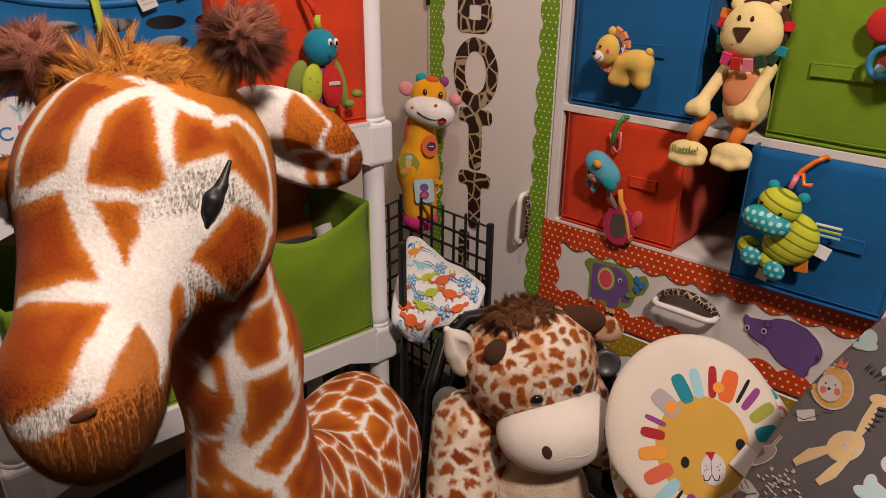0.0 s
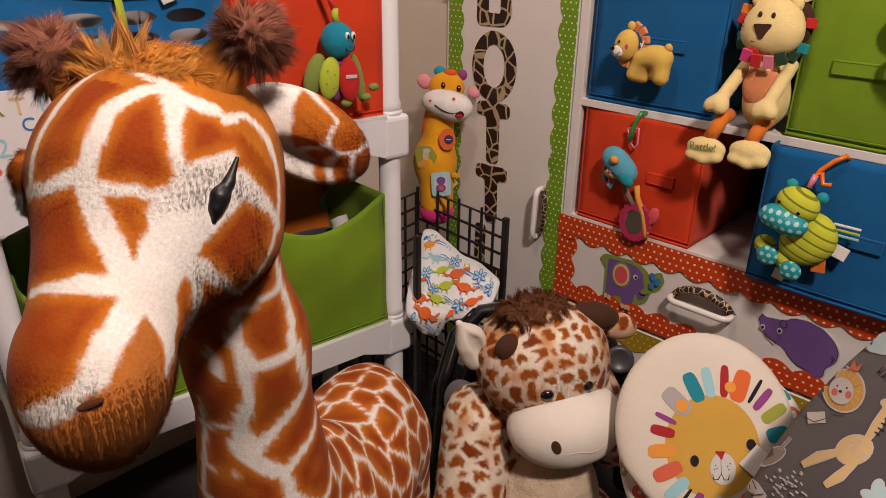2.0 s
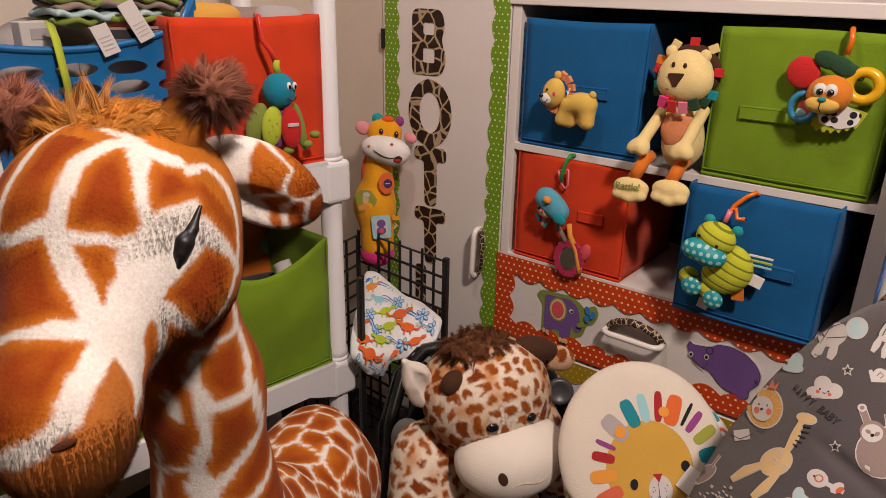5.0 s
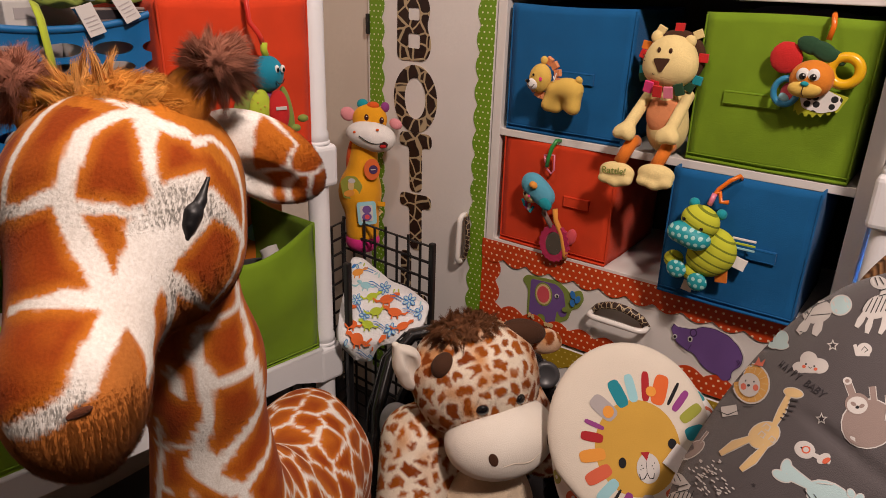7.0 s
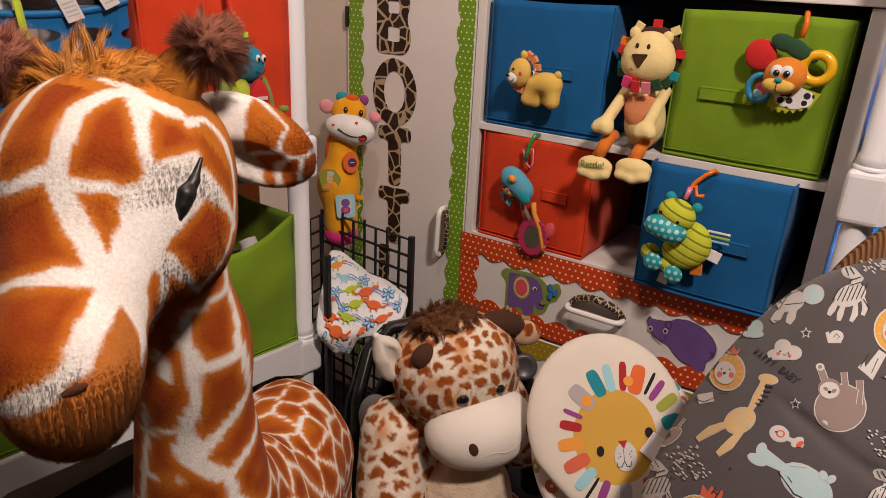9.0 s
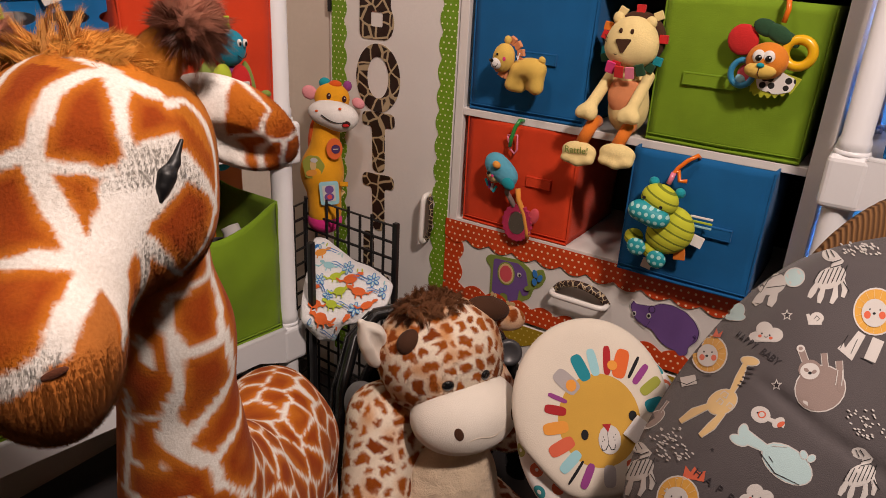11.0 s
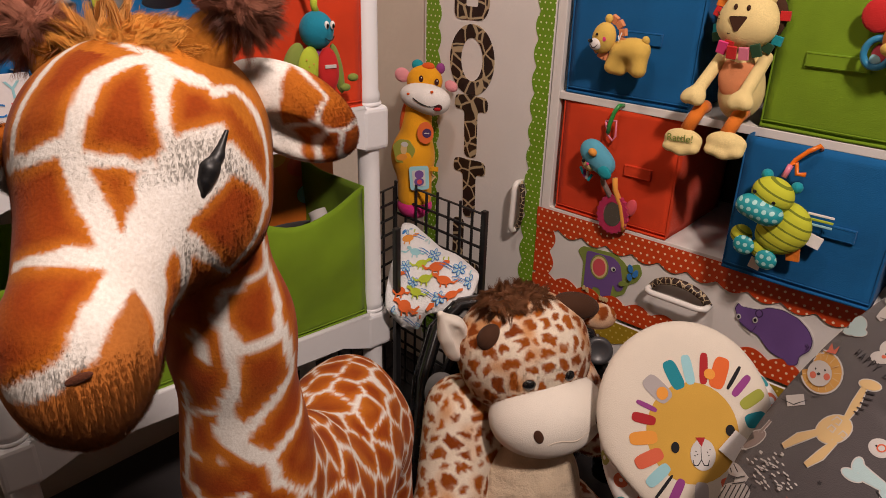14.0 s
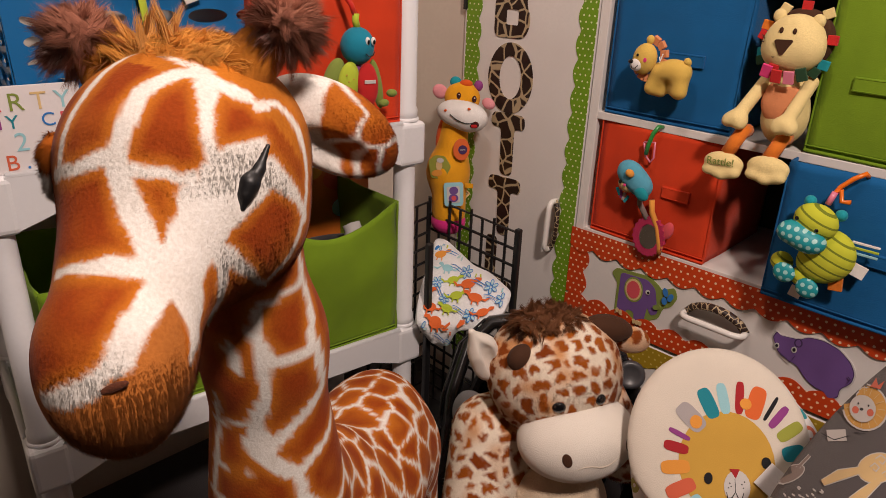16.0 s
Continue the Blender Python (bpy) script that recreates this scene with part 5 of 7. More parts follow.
cloud = rimmed([("e", -30, 12, 26, 16), ("e", -6, -12, 26, 24), ("e", 26, 6, 28, 22), ("e", 0, 14, 44, 14)], "white", 2) + [(E(-14, 2, 3, 3), "black"), (E(12, 8, 3, 3), "black"), (E(-20, 10, 6, 5), "coral"), (E(16, 17, 6, 5), "coral")] + lines("black", [(-6, 10), (0, 15), (6, 12)], w=2.5)
MOTIFS = {
    "elephant_print": ((-0.242, 0.291, 0.000402), rimmed([("e", -12, 0, 45, 32, -20), ("s", [(-35, 20), (-55, 50), (-72, 66)], 24), ("s", [(0, 25), (-10, 50), (-20, 72)], 24)], "white", 3) + rimmed([("e", 62, -22, 32, 28, -20)], "aqua", 4) + lines("black", [(-50, 30), (-20, -20), (30, -38)], [(30, 5), (-30, 12)], [(-66, 62), (-50, 66)], w=3)),
    "zebra_print": ((-0.194, 0.299, 0.000386), zebra),
    "lion_print": ((-0.178, 0.252, 0.000362), rimmed([("s", [(-15, 40), (-60, 110), (-85, 80)], 40), ("s", [(40, 60), (10, 130)], 60)], "white", 4) + lines("black", [(-60, 45), (-88, 90)], [(-30, 60), (-52, 108)], [(-20, 120), (20, 140)], w=4) + lion_face(30, -30, 70)),
    "cloud_print": ((-0.279, 0.233, 0.000379), cloud),
    "star_print": ((-0.252, 0.255, 0.000380), [(star(20), "white"), (star(12), "shade")]),
    "snail_print": ((-0.227, 0.253, 0.000372), rimmed([("e", 6, 0, 20, 17), ("s", [(-24, -14), (-16, 14), (22, 16)], 12)], "white", 3) + lines("black", [(-4, 4), (6, -8), (16, 2), (6, 10)], w=3)),
    "small_lion_print": ((-0.344, 0.194, 0.000392), rimmed([("s", [(-80, 70), (-30, 60)], 44)], "white", 4) + lines("black", [(-96, 66), (-60, 78), (-20, 60)], [(-10, 50), (20, 48)], w=3) + lion_face(14, -22, 56) + [([(20, -100), (30, -84), (40, -104), (46, -84), (62, -98), (52, -74), (24, -78)], "coral")]),
    "giraffe_print": ((-0.342, 0.155, 0.000376), rimmed([("e", 14, 16, 52, 38, -28), ("s", [(45, -15), (70, -60), (92, -112)], 24), ("e", 106, -118, 30, 14, 10), ("s", [(-20, 25), (-80, 50), (-124, 80)], 26), ("s", [(20, 50), (-20, 95), (-58, 126)], 26)], "cream", 3)
                      + lines("white", [(8, -8), (22, -20), (36, -10), (28, 4), (18, -2)], [(-4, 16), (8, 4), (20, 14), (12, 26), (4, 20)], [(28, 30), (40, 18), (52, 28), (44, 40), (36, 34)], w=4) + lines("shade", [(66, -40), (82, -34)], [(74, -52), (94, -46)], [(82, -66), (106, -60)], [(90, -80), (116, -76)], [(96, -96), (122, -92)], w=7)),
    "sloth_print": ((-0.239, 0.186, 0.000355), rimmed([("e", -8, 30, 82, 74, -15), ("s", [(-50, -40), (-72, -100)], 34), ("s", [(10, -30), (4, -85)], 30), ("s", [(60, 40), (54, -60)], 34)], "taupe", 4) + [(E(-42, -30, 38, 34), "taupe"), (E(-42, -26, 32, 27), "white"), (E(-54, -30, 9, 6, 30), "taupe"), (E(-28, -24, 9, 6, -30), "taupe"), (E(-42, -20, 6, 5), "black"), (E(-72, -100, 14, 12), "white"), (E(-72, -100, 7, 6), "taupe")] + lines("white", [(42, 20), (50, -30)], [(62, 22), (66, -30)], w=5)),
    "star_print.001": ((-0.284, 0.176, 0.000363), [(star(20), "white"), (star(12), "shade")]),
    "bird_print": ((-0.297, 0.140, 0.000359), rimmed([("e", -28, -8, 30, 24, 20), ("s", [(-5, 5), (50, 30)], 18), ("e", 30, 18, 12, 20, 60)], "white", 3) + [(E(-24, -8, 14, 12), "coral"), (E(-24, -8, 9, 8), "white"), (E(-38, -14, 3, 3), "black"), (E(38, 24, 8, 14, 60), "coral")]),
    "whale_print": ((-0.297, 0.096, 0.000353), rimmed([("e", 40, 20, 92, 52, 35), ("s", [(-20, -25), (-80, -60), (-100, -88)], 36), ("e", -118, -58, 30, 14, 25), ("e", -104, -88, 14, 22, 15)], "aqua", 4) + rimmed([("e", 95, -10, 14, 10, 60), ("e", 120, 2, 14, 10, -30)], "aqua", 3) + lines("shade", [(-50, -20), (0, 50), (80, 88)], [(-20, -6), (-6, 14)], w=4) + lines("white", [(-10, -40), (40, -36)], w=5)),
    "dash_print": ((-0.392, 0.091, 0.000385), dashes(60, 62, 52, 1)),
    "dash_print.001": ((-0.207, 0.141, 0.000342), dashes(40, 50, 48, 2)),
    "dash_print.002": ((-0.130, 0.337, 0.000402), dashes(40, 60, 20, 3)),
    "zebra_print.001": ((-0.425, 0.043, 0.000405), zebra),
    "lion_print.001": ((-0.390, 0.037, 0.000378), lion_face(0, 20, 66)),
    "crown_print": ((-0.374, 0.063, 0.000372), [([(-40, 10), (-30, -30), (-14, -8), (0, -26), (14, -6), (36, -12), (30, 24)], "coral")]),
    "cloud_print.001": ((-0.317, 0.052, 0.000354), cloud),
    "zebra_print.002": ((-0.222, 0.085, 0.000338), zebra),
    "swan_print": ((-0.397, 0.126, 0.000401), rimmed([("e", -20, 30, 44, 18, -35), ("s", [(0, 10), (30, -30)], 10)], "taupe", 3)),
    "small_cloud_print": ((-0.297, 0.253, 0.000401), rimmed([("e", -14, 4, 22, 18), ("e", 12, -10, 20, 22), ("e", 8, 12, 26, 12)], "aqua", 2)),
    "tiny_star_print": ((-0.355, 0.095, 0.000369), [(star(8), "shade")]),
}
for name, ((u, v, s), pieces) in MOTIFS.items():
    motif(pillow, PILLOW, Matrix.Translation((u, v, 0.95 - s * 2273)), scaled(s, pieces), name.split(".")[0], source=(-0.689, 0.337, 0.95))


def words(text, size, m, material, parent, name="lettering", align="CENTER", thick=0.0004):
    c = bpy.data.curves.new(name, "FONT")
    c.body, c.size, c.align_x, c.align_y, c.extrude = text, size, align, "CENTER", thick
    c.materials.append(material)
    ob = new(name, c)
    ob.parent = parent
    ob.matrix_basis = m
    return ob


def sewn_words(txt, a, b, size):
    """Letters printed one by one along a line on the pillow."""
    a, b = np.array(a), np.array(b)
    for i, ch in enumerate(txt):
        if ch == " ":
            continue
        o = a + (b - a) * (i / (len(txt) - 1))
        way = o - np.array((-0.689, 0.337, 0.95))
        way /= np.linalg.norm(way)
        p = trace(PILLOW, [o - 0.1 * way], way)
        n = Vector(grad(PILLOW, p)[0])
        ax = Vector(b - a)
        ax = (ax - n * ax.dot(n)).normalized()
        words(ch, size, Matrix.Translation(Vector(p[0]) + n * 0.0008) @ Matrix((ax, n.cross(ax), n)).transposed().to_4x4(), I["shade"], pillow, "letter")


sewn_words("HAPPY BABY", (-0.288, 0.224, 0.030), (-0.276, 0.201, 0.110), 0.0135)
sewn_words("HAPPY", (-0.372, 0.066, 0.110), (-0.330, 0.036, 0.135), 0.0135)

# ---- second shelving, blue night light and brown cushion on the east side ----
R2 = pose(1.252, -0.135, -0.006, 0, 0, -90)
rack2 = thing("shelving_unit", R2, "white plastic shelving unit beside the dresser", "shelving")
LEN2 = 0.50
tier(rack2, 0.932, LEN2, 0.34)
for x in (-0.029, -0.34 + 0.029):
    for y in (-0.029, -LEN2 + 0.029):
        post(rack2, x, y, -0.004, 0.846)
        post(rack2, x, y, 0.934, 1.45)
bin_(R2 @ pose(-0.03, -0.29, 0.933, 0, 0, 90), BLUE, "blue cloth storage bin on the east shelving", seed=9)
GLOW, gt, gb = nodes_of("blue_light_tube", 0.4)
gb.inputs["Emission Color"].default_value = (0.03, 0.30, 1.0, 1)
gb.inputs["Emission Strength"].default_value = 9.0
lamp = thing("light_tube", (0.772, 0.300, 0.0), "glowing blue light tube standing behind the dresser", "lamp")
part("tube", tube([(0, 0, 0.05), (0, 0, 1.45)], 0.011, 16), GLOW, lamp, "glowing blue tube")
part("foot", lathe([(0.022, 0.0), (0.022, 0.02), (0.012, 0.05)], 20), WHITE, lamp)

CORD, ct, cb = nodes_of("brown_corduroy", 0.9)
cw = ct.nodes.new("ShaderNodeTexWave")
cw.inputs["Scale"].default_value, cw.inputs["Distortion"].default_value = 55.0, 0.6
ct.links.new(coords(ct), cw.inputs["Vector"])
ct.links.new(mix_rgb(ct, cw.outputs["Fac"], (0.10, 0.045, 0.015), (0.22, 0.105, 0.035)), cb.inputs["Base Color"])
bump(ct, cb, cw.outputs["Fac"], 0.7, 0.003)
back = thing("cushion", pose(0.925, -0.205, 0.0, 0, 0, 25), "brown corduroy cushion behind the printed pillow", "cushion")
soft("cover", blend([ell((0, 0, 0.66), (0.20, 0.055, 0.27)), ell((0, 0, 0.2), (0.2, 0.09, 0.2))], 0.1), (-0.25, -0.13, -0.01), (0.25, 0.13, 0.97), 0.012, CORD, back)

# ---- soft toys in front of the bins ----
def toy_cloth(name, c, weave=420):
    return cloth(name, c, weave, 0.16, 0.35, 0.10, 26.0, 0.30)


YEL, PALE, PEACH = toy_cloth("yellow_velour", (0.72, 0.48, 0.10)), toy_cloth("pale_yellow_velour", (0.80, 0.64, 0.29)), toy_cloth("peach_velour", (0.72, 0.28, 0.12))
ORG, TEAL, LIME, PINK = toy_cloth("orange_cloth", (0.75, 0.20, 0.02)), toy_cloth("teal_cloth", (0.012, 0.30, 0.36)), toy_cloth("lime_cloth", (0.46, 0.50, 0.03)), toy_cloth("pink_cloth", (0.75, 0.05, 0.22))
SKYC, REDC, LEAF, WHT = toy_cloth("sky_blue_cloth", (0.10, 0.38, 0.52)), toy_cloth("red_cloth", (0.55, 0.02, 0.02)), toy_cloth("dark_green_cloth", (0.02, 0.07, 0.03)), toy_cloth("white_cloth", (0.78, 0.76, 0.73))
PLASTIC = {n: plain("glossy_%s_plastic" % n, c, 0.3, 0.05, coat=0.2) for n, c in dict(orange=(0.75, 0.16, 0.01), yellow=(0.75, 0.42, 0.01), green=(0.03, 0.25, 0.05), blue=(0.03, 0.22, 0.40), red=(0.6, 0.03, 0.02), pink=(0.7, 0.2, 0.3)).items()}


def blob(name, c, r, mat, parent, rot=None, h=0.0035, label=""):
    c, r = np.array(c, float), np.array(r, float)
    return soft(name, ell(c, r, rot), c - r.max() - 0.008, c + r.max() + 0.008, min(h, r.min() / 2.2), mat, parent, label)


def bead(c, r, mat, parent, name="eye", label=""):
    bm = bmesh.new()
    r = r if isinstance(r, tuple) else (r, r * 0.6, r)
    bmesh.ops.create_uvsphere(bm, u_segments=12, v_segments=8, radius=1.0, matrix=Matrix.Translation(c) @ Matrix.Diagonal((*r, 1)))
    return part(name, bm, mat, parent, label, True)


def hook(parent, pts, r, mat, name="hanging_loop"):
    return part(name, tube(pts, r, 10), mat, parent, "", True)


def ribbon(parent, c, w, h, mat, turn=0.0, thick=0.002, tilt=0.0):
    return part("ribbon", box((-w / 2, -thick, -h / 2), (w / 2, thick, h / 2), 0.0008, 1, pose(*c, tilt, turn, 0)), mat, parent)


# small yellow lion
t = thing("plush_lion", (0, 0, 0), "small yellow plush lion hanging on the blue bin", "stuffed toy")
soft("body", blend([ell((0.168, -0.032, 0.978), (0.038, 0.020, 0.022), (0, -8, 0)), cone((0.142, -0.032, 0.972), (0.132, -0.034, 0.942), 0.015, 0.014), cone((0.152, -0.026, 0.965), (0.148, -0.026, 0.938), 0.013, 0.013), cone((0.188, -0.032, 0.972), (0.190, -0.034, 0.942), 0.017, 0.015), cone((0.180, -0.024, 0.965), (0.176, -0.024, 0.944), 0.013, 0.013)], 0.012), (0.10, -0.07, 0.90), (0.23, 0.0, 1.02), 0.0028, YEL, t)
soft("tail", blend([cone((0.198, -0.030, 0.985), (0.199, -0.032, 0.996), 0.004, 0.005), ell((0.197, -0.034, 0.999), (0.007, 0.006, 0.007))], 0.004), (0.18, -0.05, 0.97), (0.22, -0.01, 1.02), 0.002, YEL, t)
blob("head", (0.115, -0.045, 0.995), (0.024, 0.018, 0.030), YEL, t, (0, 10, 0))
blob("muzzle", (0.106, -0.058, 0.984), (0.013, 0.010, 0.012), WHT, t)
blob("ear", (0.120, -0.042, 1.031), (0.008, 0.006, 0.009), YEL, t)
for k in range(9):
    a = radians(75 - k * 27)
    ribbon(t, (0.122 + 0.030 * math.cos(a), -0.036, 0.995 + 0.036 * math.sin(a)), 0.014, 0.016, PEACH, 30 + k * 25, 0.004, 15)
bead((0.109, -0.0635, 1.003), 0.0027, GLOSSBLACK, t)
bead((0.098, -0.067, 0.990), (0.0055, 0.003, 0.004), GLOSSBLACK, t, "nose")
bead((0.124, -0.0615, 0.995), (0.0045, 0.001, 0.0045), PINK, t, "cheek")
part("mouth", tube([(0.100, -0.0685, 0.984), (0.104, -0.0690, 0.978), (0.110, -0.0680, 0.979), (0.114, -0.066, 0.985)], 0.0008, 6), GLOSSBLACK, t)
part("tie", tube([(0.145, -0.045, 1.002), (0.150, -0.05, 0.996), (0.152, -0.046, 1.008), (0.148, -0.048, 0.992)], 0.0012, 6), WHT, t)

# lion doll with ribbons sitting on the shelf edge
t = thing("plush_lion", (-0.009, 0, 0), "cream plush lion with ribbons sitting on the shelf edge", "stuffed toy")
soft("body", blend([ell((0.386, 0.005, 0.925), (0.040, 0.040, 0.052)), ell((0.384, -0.005, 0.975), (0.033, 0.030, 0.042))], 0.02), (0.32, -0.07, 0.86), (0.45, 0.08, 1.04), 0.0035, PALE, t)
soft("belly", ell((0.384, -0.024, 0.952), (0.034, 0.015, 0.040)), (0.34, -0.06, 0.90), (0.43, 0.01, 1.01), 0.003, PEACH, t, "peach belly patch")
soft("head", blend([ell((0.383, -0.022, 1.052), (0.049, 0.031, 0.046)), ell((0.383, -0.026, 1.038), (0.048, 0.029, 0.034))], 0.015), (0.31, -0.08, 0.99), (0.45, 0.03, 1.12), 0.003, PALE, t)
soft("mane", ell((0.384, 0.002, 1.055), (0.055, 0.016, 0.052)), (0.31, -0.03, 0.98), (0.46, 0.04, 1.13), 0.004, DARKBROWN, t, "dark brown mane behind the face")
for c, m, a in (((0.329, -0.010, 1.075), ORG, 10), ((0.327, -0.012, 1.058), REDC, 20), ((0.330, -0.012, 1.030), TEAL, -5), ((0.334, -0.020, 1.018), LEAF, -20), ((0.350, 0.0, 1.103), PALE, 25), ((0.384, 0.0, 1.110), REDC, 0), ((0.420, 0.0, 1.100), PALE, -25), ((0.437, -0.006, 1.060), REDC, 0), ((0.434, -0.012, 1.020), TEAL, 10), ((0.424, -0.022, 1.008), LEAF, 25)):
    ribbon(t, c, 0.017, 0.016, m, a, 0.003)
for c, m, a in (((0.356, -0.048, 1.004), PINK, 12), ((0.376, -0.054, 0.998), REDC, 2), ((0.396, -0.052, 0.998), PLASTIC["pink"], -4), ((0.366, -0.045, 1.006), REDC, 8), ((0.412, -0.042, 1.004), LEAF, -18)):
    ribbon(t, c, 0.017, 0.022, m, a, 0.0025, 12)
for x, z in ((0.350, 1.092), (0.413, 1.088)):
    blob("ear", (x, -0.020, z), (0.011, 0.008, 0.012), PALE, t)
for s, sh, hand in ((-1, (0.350, -0.012, 0.990), (0.326, -0.060, 0.918)), (1, (0.422, -0.012, 0.990), (0.410, -0.062, 0.922))):
    soft("arm", blend([cone(sh, hand, 0.011, 0.012), ell(hand, (0.021, 0.014, 0.014)), ell(np.array(hand) + (0.012 * s, -0.004, -0.006), (0.010, 0.010, 0.009)), ell(np.array(hand) + (-0.010 * s, -0.004, -0.008), (0.010, 0.010, 0.009))], 0.008), np.minimum(sh, hand) - 0.035, np.maximum(sh, hand) + 0.035, 0.003, PALE, t)
for hip, knee, foot in (((0.362, -0.02, 0.893), (0.334, -0.058, 0.890), (0.324, -0.062, 0.855)), ((0.404, -0.02, 0.893), (0.404, -0.058, 0.892), (0.396, -0.062, 0.858))):
    leg = part("leg", tube([(knee[0] + 0.004, -0.026, 0.894), (knee[0] + 0.002, -0.044, 0.893), (knee[0], -0.056, 0.882), foot], 0.0125, 10), ORG, t, "orange cloth leg", True)
for fx, fz in ((0.324, 0.838), (0.402, 0.847)):
    soft("foot", blend([ell((fx, -0.070, fz), (0.036, 0.015, 0.020)), ell((fx - 0.020, -0.076, fz - 0.015), (0.015, 0.011, 0.010)), ell((fx + 0.002, -0.078, fz - 0.019), (0.015, 0.011, 0.010)), ell((fx + 0.021, -0.076, fz - 0.013), (0.014, 0.011, 0.010))], 0.008), (fx - 0.06, -0.11, fz - 0.05), (fx + 0.06, -0.04, fz + 0.035), 0.003, PALE, t)
words("Rattle!", 0.0190, pose(0.324, -0.0866, 0.843, 90, -4, 0), INK["moss"], t)
bead((0.368, -0.0510, 1.072), (0.0034, 0.002, 0.0050), DARKBROWN, t)
bead((0.390, -0.0520, 1.072), (0.0034, 0.002, 0.0050), DARKBROWN, t)
part("nose", slab(rounded([(-0.0165, 0.010), (0.0165, 0.012), (0.003, -0.014), (-0.003, -0.014)], 0.006), 0.004, m=pose(0.377, -0.0535, 1.047)), DARKBROWN, t, "brown felt nose")
for a, b in (((0.405, 1.055), (0.423, 1.060)), ((0.406, 1.050), (0.424, 1.050)), ((0.404, 1.045), (0.420, 1.041)), ((0.342, 1.056), (0.334, 1.061)), ((0.342, 1.050), (0.333, 1.051))):
    part("whisker", tube([(a[0], -0.047, a[1]), (b[0], -0.038, b[1])], 0.0008, 6), DARKBROWN, t)
part("mouth", tube([(0.360, -0.0515, 1.032), (0.363, -0.0530, 1.028), (0.367, -0.0535, 1.029)], 0.0008, 6), DARKBROWN, t)

# monkey rattle on the green bin
t = thing("monkey_rattle", (0, 0, 0), "orange monkey face rattle hanging on the green bin", "baby toy")
blob("head", (0.617, -0.034, 1.045), (0.034, 0.026, 0.031), toy_cloth("orange_fur_cloth", (0.70, 0.22, 0.02)), t, h=0.003)
blob("muzzle", (0.612, -0.052, 1.030), (0.026, 0.014, 0.014), YEL, t)
for x in (0.606, 0.622):
    blob("eye_white", (x, -0.056, 1.053), (0.010, 0.005, 0.0115), WHT, t, h=0.002)
    bead((x + 0.0008, -0.0610, 1.051), 0.0055, GLOSSBLACK, t)
    bead((x + 0.0028, -0.0645, 1.0535), 0.0014, WHT, t, "eye_glint")
bead((0.613, -0.0655, 1.040), (0.0065, 0.003, 0.0042), TEAL, t, "nose")
part("mouth", tube([(0.612, -0.0665, 1.036), (0.611, -0.0665, 1.026), (0.614, -0.065, 1.020)], 0.0008, 6), DARKBROWN, t)
blob("petal", (0.570, -0.024, 1.075), (0.026, 0.008, 0.027), REDC, t, (0, -25, 0), label="red cloth petal")
for c, r, a in (((0.604, -0.030, 1.098), (0.022, 0.006, 0.014), 20), ((0.626, -0.032, 1.090), (0.024, 0.006, 0.014), 28), ((0.645, -0.026, 1.082), (0.018, 0.006, 0.010), 35)):
    blob("leaf", c, r, LEAF, t, (0, a, 0), label="dark green cloth leaf")
part("teether_ring", tube([(0.662 + 0.022 * math.cos(q), -0.026, 1.062 + 0.022 * math.sin(q)) for q in (2 * math.pi * i / 28 for i in range(28))], 0.0085, 10, True), PLASTIC["yellow"], t, "yellow teether ring", True)
part("blue_ring", tube([(0.580 + 0.019 * math.cos(q), -0.028, 1.020 + 0.022 * math.sin(q)) for q in (2 * math.pi * i / 24 for i in range(24))], 0.0055, 8, True), PLASTIC["blue"], t, "blue plastic ring", True)
blob("crinkle", (0.586, -0.024, 1.018), (0.015, 0.006, 0.018), INK["rose"], t)
blob("crinkle", (0.580, -0.026, 1.010), (0.010, 0.005, 0.010), INK["sky"], t)
SK = [(0.596, 1.016)] + [(0.596 + 0.068 * i / 22 + 0.002, 0.988 + 0.0035 * math.sin(i * 1.7) - 0.008 * math.sin(math.pi * i / 22) + 0.010 * i / 22) for i in range(23)] + [(0.676, 1.020), (0.640, 1.030)]
part("skirt", slab(SK, 0.005, m=pose(0, -0.020, 0)), LIME, t, "lime cloth leaf trim")
DROP, dt, db = nodes_of("black_white_drop_print", 0.8)
dv = dt.nodes.new("ShaderNodeTexVoronoi")
dv.inputs["Scale"].default_value, dv.inputs["Randomness"].default_value = 75.0, 0.5
dt.links.new(coords(dt), dv.inputs["Vector"])
dr = dt.nodes.new("ShaderNodeMath")
dr.operation = "LESS_THAN"
dt.links.new(dv.outputs["Distance"], dr.inputs[0])
dr.inputs[1].default_value = 0.42
dt.links.new(mix_rgb(dt, dr.outputs[0], (0.75, 0.73, 0.70), (0.012, 0.012, 0.012)), db.inputs["Base Color"])
part("skirt_print", slab(rounded([(0.602, 1.018), (0.610, 0.996), (0.640, 0.990), (0.664, 0.998), (0.670, 1.018), (0.640, 1.030)], 0.006), 0.006, m=pose(0, -0.0205, 0)), DROP, t, "black and white drop print")
hook(t, [(0.626, -0.006, 1.147), (0.628, -0.018, 1.146), (0.631, -0.022, 1.130), (0.628, -0.024, 1.108)], 0.0045, PLASTIC["orange"])

